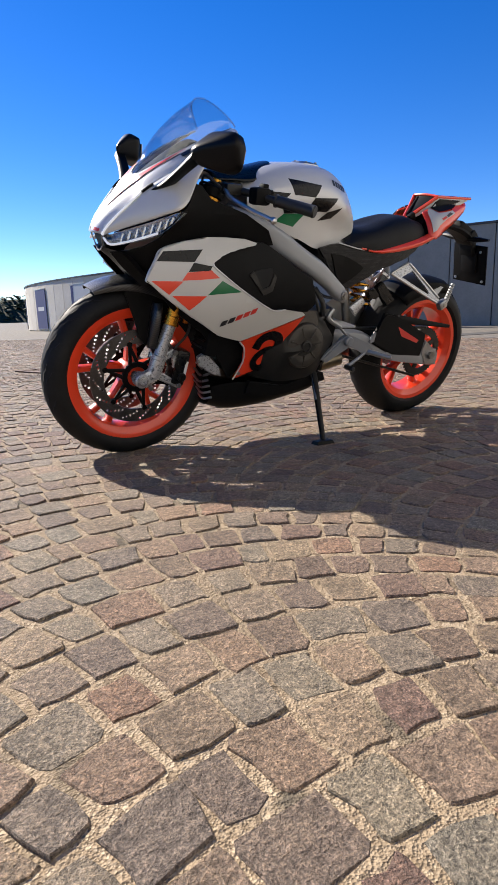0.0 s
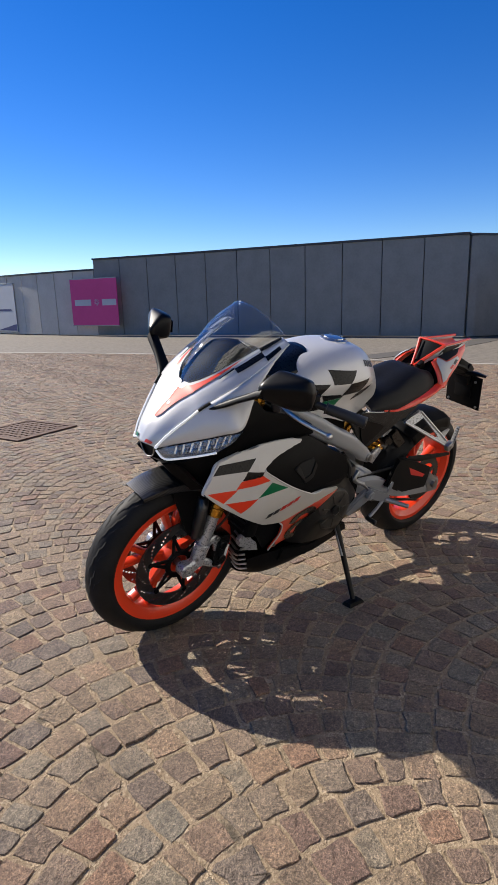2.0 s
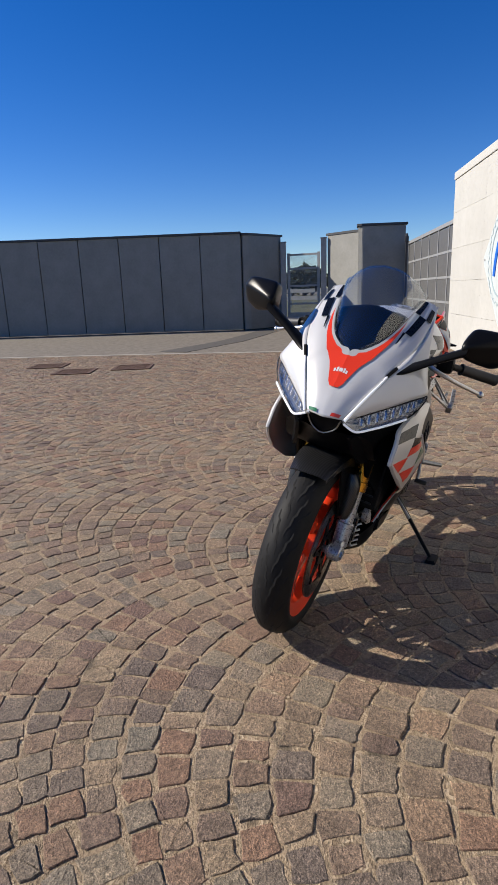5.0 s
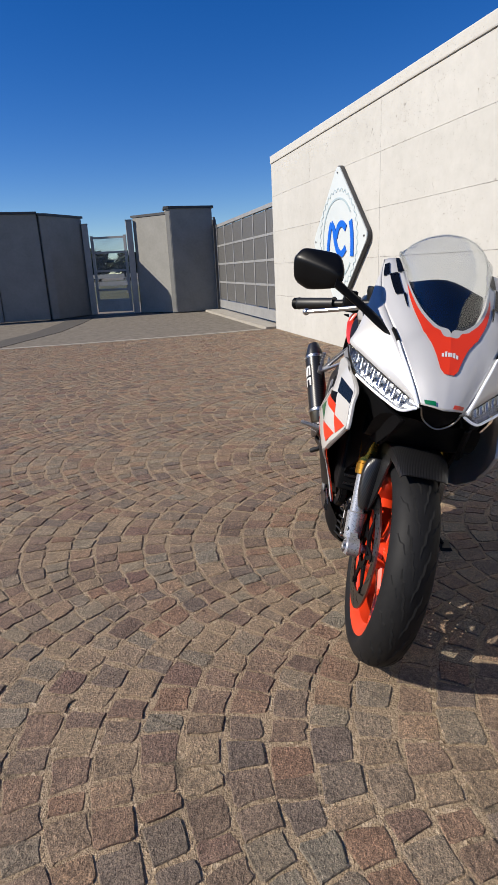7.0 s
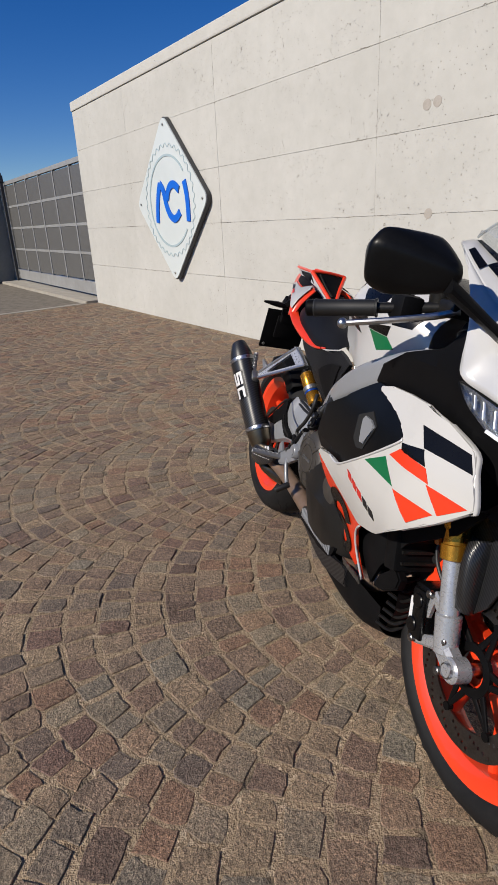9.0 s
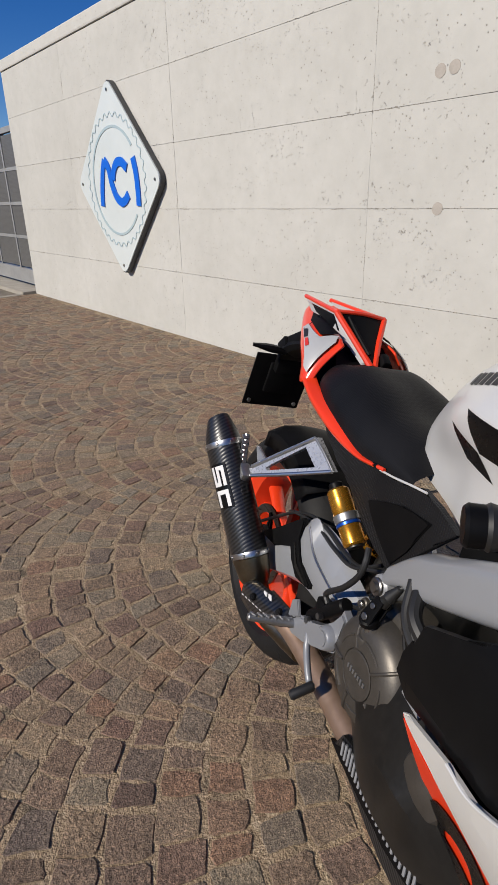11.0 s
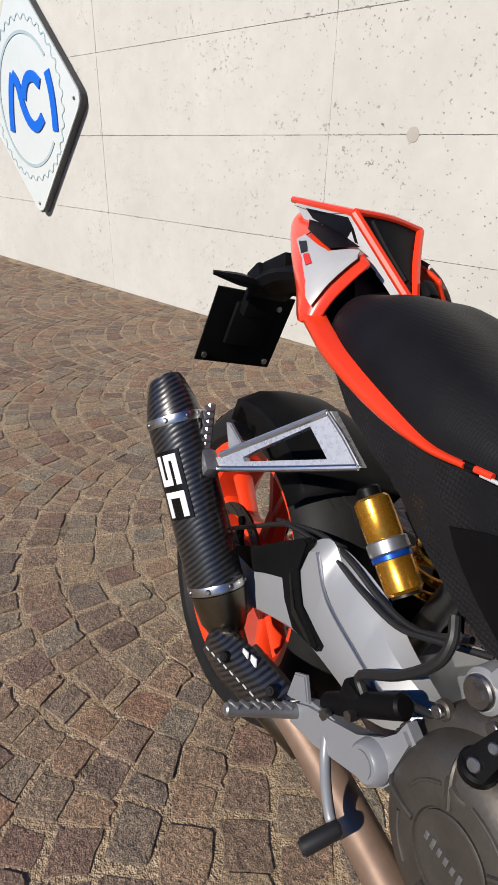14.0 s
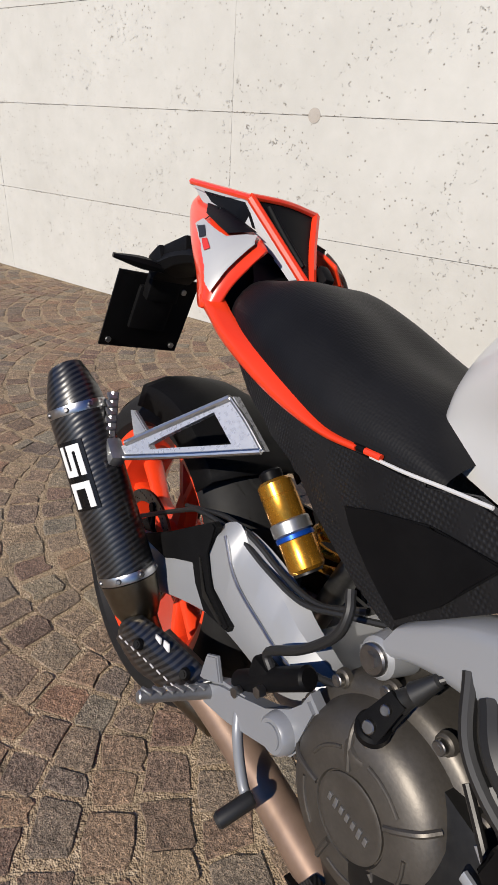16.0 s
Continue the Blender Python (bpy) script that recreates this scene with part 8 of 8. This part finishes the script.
def hanger(s):
    """Cast passenger peg hanger: a flat triangle with a window, rimmed, and the folded peg at its end."""
    y = lambda u, v: 0.122 - 0.3413 * (u + 0.534) - 0.2966 * (v - 0.690)
    P = lambda u, v, o=0.0: Vector((u, s * (y(u, v) + o), v))
    outer = [(-0.530, 0.697), (-0.454, 0.651), (-0.630, 0.555), (-0.668, 0.536), (-0.676, 0.550), (-0.640, 0.579)]
    inner = [(-0.546, 0.667), (-0.500, 0.640), (-0.590, 0.592), (-0.612, 0.580), (-0.618, 0.584), (-0.604, 0.602)]
    bm = bmesh.new()
    frame_plate(bm, outer, inner, P, (0, -0.010 * s, 0))
    h = part("peg_hanger", bm, FORKLEG, bike, "polished aluminium passenger peg hanger")
    bm = bmesh.new()
    tube(bm, [P(u, v, 0.001) for u, v in ((-0.655, 0.570), (-0.600, 0.626), (-0.533, 0.694))], 0.0046, 10, 3)
    tube(bm, [P(u, v, 0.001) for u, v in ((-0.533, 0.694), (-0.495, 0.675), (-0.457, 0.652))], 0.0030, 10, 3)
    tube(bm, [P(u, v, 0.001) for u, v in ((-0.457, 0.650), (-0.550, 0.600), (-0.655, 0.546))], 0.0046, 10, 3)
    part("rim", bm, ALUP, h, "bright rim")
    bm = bmesh.new()
    box(bm, P(-0.668, 0.546), (0.040, 0.026, 0.036), Matrix.Rotation(radians(30), 3, "Y"), 0.008)
    kn = part("peg_knuckle", bm, ALU, h)
    bm = bmesh.new()
    cyl(bm, P(-0.668, 0.546, 0.010), P(-0.668, 0.546, 0.0155), 0.0075, seg=14, bev=0.001)
    part("hinge_pin", bm, STEEL, kn)
    bm = bmesh.new()
    e0, e1 = Vector((-0.680, 0.214 * s, 0.548)), Vector((-0.716, 0.203 * s, 0.628))
    beam(bm, e0, e1, (0.020, 0.016), (0.011, 0.012))
    for k in range(7):
        q = e0.lerp(e1, 0.16 + 0.13 * k)
        box(bm, q + Vector((0.004, 0.005 * s, 0)), (0.019 - 0.001 * k, 0.014, 0.005), Matrix.Rotation(radians(25), 3, "Y"), 0.0015)
    part("passenger_peg", bm, ALU, h, "folded ribbed passenger peg")
    bm = bmesh.new()
    slab(bm, [(-0.684, 0.612), (-0.676, 0.614), (-0.630, 0.592), (-0.622, 0.578), (-0.652, 0.574)], lambda u, v: P(u, v, -0.008), (0, -0.006 * s, 0), 0.0015)
    part("heel_tab", bm, ALU, h)


both(hanger)


def foot_controls(s):
    y = 0.168 * s
    bm = bmesh.new()
    P = lambda u, v, o=0.0: Vector((u, y + o * s, v))
    # cast heel plate from the pivot back to the peg
    slab(bm, [(-0.366, 0.326), (-0.386, 0.352), (-0.345, 0.384), (-0.300, 0.402), (-0.262, 0.424), (-0.226, 0.452), (-0.216, 0.490), (-0.196, 0.480), (-0.202, 0.425), (-0.212, 0.402), (-0.244, 0.384), (-0.318, 0.342)] if s < 0 else [(-0.113, 0.335), (-0.140, 0.320), (-0.233, 0.390), (-0.298, 0.356), (-0.330, 0.345), (-0.345, 0.372), (-0.317, 0.395), (-0.225, 0.432), (-0.198, 0.420)], lambda u, v: P(u, v, 0.0 if s < 0 else 0.03 * (-(u + 0.15)) / 0.2), (0, -0.018 * s, 0), 0.005)
    fc = part("footrest_plate", bm, CASTGREY, bike, "cast aluminium footrest plate")
    bm = bmesh.new()
    bx, bz, br = (-0.231, 0.421, 0.024) if s < 0 else (-0.214, 0.408, 0.020)
    o = -0.016 if s < 0 else 0.0
    cyl(bm, P(bx, bz, 0.012 + o), P(bx, bz, 0.030 + o), br, br * 0.9, 28, 0.003)
    cyl(bm, P(bx, bz, 0.029 + o), P(bx, bz, 0.032 + o), br * 0.6, seg=24)
    part("boss", bm, CASTGREY, fc)
    bm = bmesh.new()
    a, b = (Vector((-0.361, -0.160, 0.352)), Vector((-0.378, -0.262, 0.361))) if s < 0 else (Vector((-0.322, 0.190, 0.362)), Vector((-0.372, 0.272, 0.356)))
    cyl(bm, a, b, 0.0105, 0.0080, 18, 0.002)
    dd = (b - a)
    for k in range(6):
        q = a + dd * (0.2 + 0.14 * k)
        box(bm, q + Vector((0, 0, 0.008)), (0.016, 0.005, 0.005), Matrix.Rotation(radians(-30 * s), 3, "Z"), 0.0015)
    part("footpeg", bm, ALU, fc, "ribbed aluminium rider footpeg")
    bm = bmesh.new()
    slab(bm, [(-0.386, 0.350), (-0.384, 0.394), (-0.364, 0.408), (-0.344, 0.382)] if s < 0 else [(-0.318, 0.395), (-0.342, 0.402), (-0.346, 0.438), (-0.336, 0.442), (-0.322, 0.422)], lambda u, v: P(u, v, 0.001 if s < 0 else 0.028), (0, -0.006 * s, 0), 0.002)
    part("heel_guard", bm, CASTGREY, fc)
    # pedal
    bm = bmesh.new()
    tube(bm, [P(-0.305, 0.372, -0.006), P(-0.290, 0.354, 0.0), P(-0.272, 0.325, 0.0), P(-0.252, 0.304, 0.0), P(-0.238, 0.306, 0.002)] if s < 0 else [P(-0.305, 0.356, 0.02), P(-0.26, 0.336, 0.03), P(-0.211, 0.312, 0.035)], 0.0068, 14)
    pd = part("foot_lever", bm, CASTGREY, fc, "aluminium foot lever")
    e = Vector((-0.239, -0.172, 0.306)) if s < 0 else P(-0.211, 0.311, 0.035)
    bm = bmesh.new()
    turned(bm, e + Vector((0, -0.008 * s, 0)), (-0.13, s, -0.60) if s < 0 else (0, s, 0), [(0, 0.008), (0.004, 0.010), (0.046, 0.010), (0.050, 0.007)], 14)
    part("toe_piece", bm, HOSE, pd, "black rubber toe piece")
    if s > 0:
        bm = bmesh.new()
        tube(bm, [P(-0.295, 0.365, 0.01), P(-0.23, 0.415, 0.0), P(-0.175, 0.460, 0.0)], 0.005, 8)
        part("shift_rod", bm, STEEL, fc)
        bm = bmesh.new()
        tube(bm, [P(-0.131, 0.529, 0.0), P(-0.112, 0.495, 0.004), P(-0.175, 0.460, 0.004)], 0.009, 8)
        part("shift_arm", bm, ALU, fc)
    else:
        bm = bmesh.new()
        a, b = Vector((-0.335, -0.146, 0.388)), Vector((-0.236, -0.146, 0.486))
        cyl(bm, a, b, 0.014, seg=18, bev=0.003)
        box(bm, a.lerp(b, 0.35) + Vector((0, 0, 0.014)), (0.030, 0.024, 0.030), None, 0.005)
        mc = part("rear_master_cylinder", bm, BLACK, fc, "black rear brake master cylinder")
        for q in (0.2, 0.55):
            c = a.lerp(b, q) + Vector((0, -0.014, -0.012))
            bm = bmesh.new()
            cyl(bm, c, c + Vector((0, -0.010, 0)), 0.007, seg=6)
            part("bolt", bm, STEEL, mc)
        bm = bmesh.new()
        tube(bm, [(-0.290, -0.148, 0.450), (-0.300, -0.150, 0.467), (-0.255, -0.150, 0.510), (-0.222, -0.150, 0.556), (-0.217, -0.148, 0.587), (-0.230, -0.14, 0.606)], 0.0058, 10)
        part("reservoir_hose", bm, HOSE, fc, "black reservoir hose")
        for k, pts in enumerate(([(-0.742, -0.105, 0.380), (-0.596, -0.108, 0.480), (-0.551, -0.108, 0.503), (-0.460, -0.106, 0.520), (-0.387, -0.105, 0.514), (-0.315, -0.105, 0.517), (-0.256, -0.105, 0.546), (-0.20, -0.10, 0.575)], [(-0.605, -0.100, 0.482), (-0.500, -0.100, 0.524), (-0.427, -0.100, 0.530), (-0.358, -0.098, 0.521), (-0.292, -0.100, 0.530), (-0.225, -0.105, 0.575)], [(-0.25, -0.13, 0.475), (-0.20, -0.13, 0.500), (-0.15, -0.12, 0.53)])):
            bm = bmesh.new()
            tube(bm, pts, 0.0040, 8)
            part("brake_hose", bm, HOSE, fc, "black brake hose")


both(foot_controls)


def stand():
    """Side stand: from its pivot under the engine out to the ground on the left."""
    M = BIKE_M.inverted()
    foot = M @ Vector((-0.028, 0.318, 0.012))
    piv = Vector((-0.108, 0.125, 0.292))
    bm = bmesh.new()
    beam(bm, piv, foot, (0.030, 0.018), (0.020, 0.014))
    st = part("side_stand", bm, BLACK, bike, "black steel side stand, folded out")
    bm = bmesh.new()
    g = [M @ Vector((-0.028 + dx, 0.325 + dy, z)) for dx, dy, z in ((-0.03, -0.02, 0.002), (0.045, -0.02, 0.002), (0.045, 0.022, 0.002), (-0.03, 0.022, 0.002))]
    g2 = [M @ Vector((-0.028 + dx, 0.325 + dy, z)) for dx, dy, z in ((-0.025, -0.015, 0.014), (0.040, -0.015, 0.014), (0.040, 0.017, 0.014), (-0.025, 0.017, 0.014))]
    skin_rings(bm, [g, g2])
    part("stand_foot", bm, BLACK, st)
    bm = bmesh.new()
    cyl(bm, piv + Vector((0, -0.02, 0.01)), piv + Vector((0, 0.02, 0.01)), 0.022, seg=20, bev=0.003)
    box(bm, piv + Vector((0.01, -0.02, 0.03)), (0.06, 0.03, 0.06), None, 0.006)
    part("stand_pivot", bm, BLACK, st)
    bm = bmesh.new()
    tube(bm, [piv + Vector((0.015, 0.012, -0.01)), piv.lerp(foot, 0.45) + Vector((0.012, 0.006, 0))], 0.006, 8)
    part("return_spring", bm, STEEL, st)


stand()


def plate_holder():
    """Number-plate carrier hung behind the tail, seen from its blank back, with two small indicators."""
    bm = bmesh.new()
    loft(bm, [[(-0.760, -0.030, 0.840), (-0.760, 0.030, 0.840), (-0.760, 0.028, 0.862), (-0.760, -0.028, 0.862)], [(-0.900, -0.036, 0.815), (-0.900, 0.036, 0.815), (-0.900, 0.034, 0.842), (-0.900, -0.034, 0.842)], [(-0.985, -0.040, 0.775), (-0.985, 0.040, 0.775), (-0.985, 0.038, 0.812), (-0.985, -0.038, 0.812)]], 4, 2, closed=True, cap=True)
    h = part("plate_holder", bm, MATTEB, bike, "black number-plate holder behind the tail")
    bm = bmesh.new()
    box(bm, (-0.930, 0, 0.838), (0.085, 0.074, 0.030), Matrix.Rotation(radians(-22), 3, "Y"), 0.005)
    box(bm, (-0.985, 0, 0.800), (0.050, 0.088, 0.052), Matrix.Rotation(radians(-38), 3, "Y"), 0.006)
    box(bm, (-1.015, 0, 0.752), (0.030, 0.070, 0.060), Matrix.Rotation(radians(16), 3, "Y"), 0.005)
    part("holder_cover", bm, MATTEB, h)
    rot = Matrix.Rotation(radians(16), 3, "Y")
    c = Vector((-1.056, 0, 0.686))
    bm = bmesh.new()
    box(bm, c, (0.006, 0.184, 0.175), rot, 0.002)
    pl = part("number_plate", bm, BLACK, h, "black back of the number-plate board")
    bm = bmesh.new()
    box(bm, c + Vector((0.010, 0, 0.012)), (0.014, 0.085, 0.10), rot, 0.006)
    part("bracket", bm, MATTEB, pl)
    for yy, zz in ((-0.075, -0.072), (0.075, -0.072), (0.06, 0.06)):
        bm = bmesh.new()
        q = c + rot @ Vector((0.003, yy, zz))
        cyl(bm, q, q + Vector((0.005, 0, 0)), 0.0065, seg=12, bev=0.001)
        part("bolt", bm, STEEL, pl)
    for s in (1, -1):
        bm = bmesh.new()
        loft(bm, [[(-0.955, 0.035 * s, 0.786), (-0.975, 0.035 * s, 0.786), (-0.975, 0.035 * s, 0.798), (-0.955, 0.035 * s, 0.798)], [(-0.958, 0.075 * s, 0.787), (-0.985, 0.075 * s, 0.786), (-0.985, 0.075 * s, 0.806), (-0.958, 0.075 * s, 0.805)], [(-0.968, 0.135 * s, 0.796), (-0.985, 0.130 * s, 0.796), (-0.985, 0.130 * s, 0.803), (-0.968, 0.135 * s, 0.803)]], 4, 2, closed=True, cap=True)
        part("indicator", bm, BLACK, h, "slim dark indicator")


plate_holder()

# ---- setts, laid in segmental arcs ----
def lay_setts():
    rs = np.random.RandomState(5)
    W, X0, PITCH = 1.05, -0.16, 0.102
    R = W / math.sqrt(2)
    pm = math.pi / 4
    kerb_x = np.array([p.x for p in KERB])
    kerb_y = np.array([p.y for p in KERB])
    order = np.argsort(kerb_y)
    kx = lambda y: np.interp(y, kerb_y[order], kerb_x[order])
    # joints across a row stand square to it, closer together on the flanks
    grid = np.linspace(-pm, pm, 401)
    dens = np.cumsum(np.cos(grid) ** -0.55)
    dens = (dens - dens[0]) / (dens[-1] - dens[0])
    quads = []
    for s in range(-9, 5):
        xc = X0 + s * W
        for y in np.arange(-17.0, 3.2, PITCH):
            n = 14 if rs.rand() < 0.7 else 13
            cuts = np.interp(np.linspace(0, 1, n + 1), dens, grid)
            cuts[1:-1] += rs.uniform(-0.026, 0.026, n - 1)
            up = np.arcsin(np.sin(cuts) * (1 - PITCH / R * np.cos(cuts)))
            lo = np.stack([xc + R * np.sin(cuts), y - R * np.cos(cuts) + R], 1)
            hi = np.stack([xc + R * np.sin(up), y + PITCH - R * np.cos(up) + R], 1)
            for j in range(n):
                quads.append((lo[j], lo[j + 1], hi[j + 1], hi[j]))
            # a stone set cornerwise where two fans meet
            e, h = lo[-1], PITCH / 2
            quads.append((e, e + (h, h), e + (0, 2 * h), e + (-h, h)))
    Q = np.array(quads)                                  # n, 4, 2
    C = Q.mean(1)
    wall_y = WALL_A.y + (C[:, 0] - WALL_A.x) * WALL_DIR.y / WALL_DIR.x
    keep = (C[:, 0] > kx(C[:, 1]) + 0.11) & (C[:, 1] < wall_y - 0.06) & ((C[:, 0] < 2.4) | (C[:, 1] < -3))
    for dx, dy, ang, sz in ((-0.02, -3.75, 22, 0.68), (-4.50, -6.46, 30, 0.56), (-4.08, -5.50, 30, 0.56), (-4.72, -4.94, 30, 0.58)):
        a = radians(ang)
        u = (C[:, 0] - dx) * math.cos(a) + (C[:, 1] - dy) * math.sin(a)
        v = -(C[:, 0] - dx) * math.sin(a) + (C[:, 1] - dy) * math.cos(a)
        keep &= ~((np.abs(u) < sz / 2 + 0.03) & (np.abs(v) < sz / 2 + 0.03))
    Q, C = Q[keep], C[keep]
    N = len(Q)
    Q = Q + rs.uniform(-0.0065, 0.0065, Q.shape)
    Q = C[:, None] + (Q - C[:, None]) * (1 - rs.uniform(0.075, 0.19, (N, 1, 1)))
    # twelve-cornered outline: each corner cut, each side slightly bowed
    outl = []
    for i in range(4):
        p, q, r = Q[:, (i - 1) % 4], Q[:, i], Q[:, (i + 1) % 4]
        f = rs.uniform(0.03, 0.12, (N, 1))
        g = rs.uniform(0.03, 0.12, (N, 1))
        outl.append(q + (p - q) * f)
        outl.append(q + (r - q) * g)
        mid = (q + r) / 2
        nrm = mid - C
        outl.append(mid + nrm * rs.uniform(-0.035, 0.045, (N, 1)))
    O = np.stack(outl, 1)                                # n, 12, 2
    O += rs.uniform(-0.0050, 0.0050, O.shape)
    h = rs.uniform(-0.0010, 0.0022, N)
    tilt = rs.normal(0, 0.014, (N, 2))
    rel = O - C[:, None]
    zt = h[:, None] + (rel * tilt[:, None]).sum(2)
    top = np.concatenate([C[:, None] + rel * 0.95, zt[..., None]], 2)
    shl = np.concatenate([C[:, None] + rel * 0.99, (zt - 0.0022)[..., None]], 2)
    bot = np.concatenate([C[:, None] + rel * 1.02, (zt * 0 - 0.020)[..., None]], 2)
    V = np.concatenate([top, shl, bot], 1)               # n, 36, 3
    K = 12
    faces = [list(range(K))]
    for a in (0, K):
        for i in range(K):
            j = (i + 1) % K
            faces.append([a + i, a + K + i, a + K + j, a + j])
    pave = new("pavement")
    tagged(pave, "square paved with brown and grey porphyry setts in arcs", "pavement", kind="structure")
    # the stretch beside the motorcycle, stone by stone
    near = np.argsort((C[:, 0] - 0.85) ** 2 * 0.9 + (C[:, 1] - 0.9) ** 2)[:290]
    own = np.zeros(N, bool)
    own[near] = True
    for i in near:
        me = bpy.data.meshes.new("sett")
        me.from_pydata((V[i] - np.array([*C[i], 0])).tolist(), [], faces)
        me.materials.append(STONE)
        me.polygons.foreach_set("use_smooth", [False] * len(me.polygons))
        ob = new("sett", me)
        ob.location = (*C[i], 0)
        ob.parent = pave
    W_ = V[~own].reshape(-1, 3)
    n = (~own).sum()
    me = bpy.data.meshes.new("setts")
    sizes = np.array([len(f) for f in faces])
    flat = np.concatenate([np.array(f) for f in faces])
    idx = (flat[None] + (np.arange(n) * 36)[:, None]).ravel()
    tot = np.tile(sizes, n)
    me.vertices.add(len(W_))
    me.vertices.foreach_set("co", W_.ravel())
    me.loops.add(len(idx))
    me.loops.foreach_set("vertex_index", idx)
    me.polygons.add(len(tot))
    me.polygons.foreach_set("loop_start", np.concatenate([[0], np.cumsum(tot)[:-1]]))
    me.polygons.foreach_set("loop_total", tot)
    me.update()
    me.validate()
    me.polygons.foreach_set("use_smooth", np.zeros(len(me.polygons), bool))
    me.materials.append(STONE)
    ob = new("setts", me)
    ob.parent = pave
    tagged(ob, kind="stuff")
    # joint sand under and between the stones
    bm = bmesh.new()
    pts = [(p.x, p.y) for p in KERB]
    e = WALL_A + WALL_DIR * WALL_LEN
    prism(bm, pts + [(4.0, -2.9), (2.6, -2.8), (2.6, 3.1), (WALL_A.x, WALL_A.y)][:3] + [(2.6, WALL_A.y + (2.6 - WALL_A.x) * WALL_DIR.y / WALL_DIR.x), (WALL_A.x, WALL_A.y)], -0.04, -0.0026)
    part("joint_sand", bm, SAND, pave, "coarse yellow joint sand", smooth=False)


lay_setts()
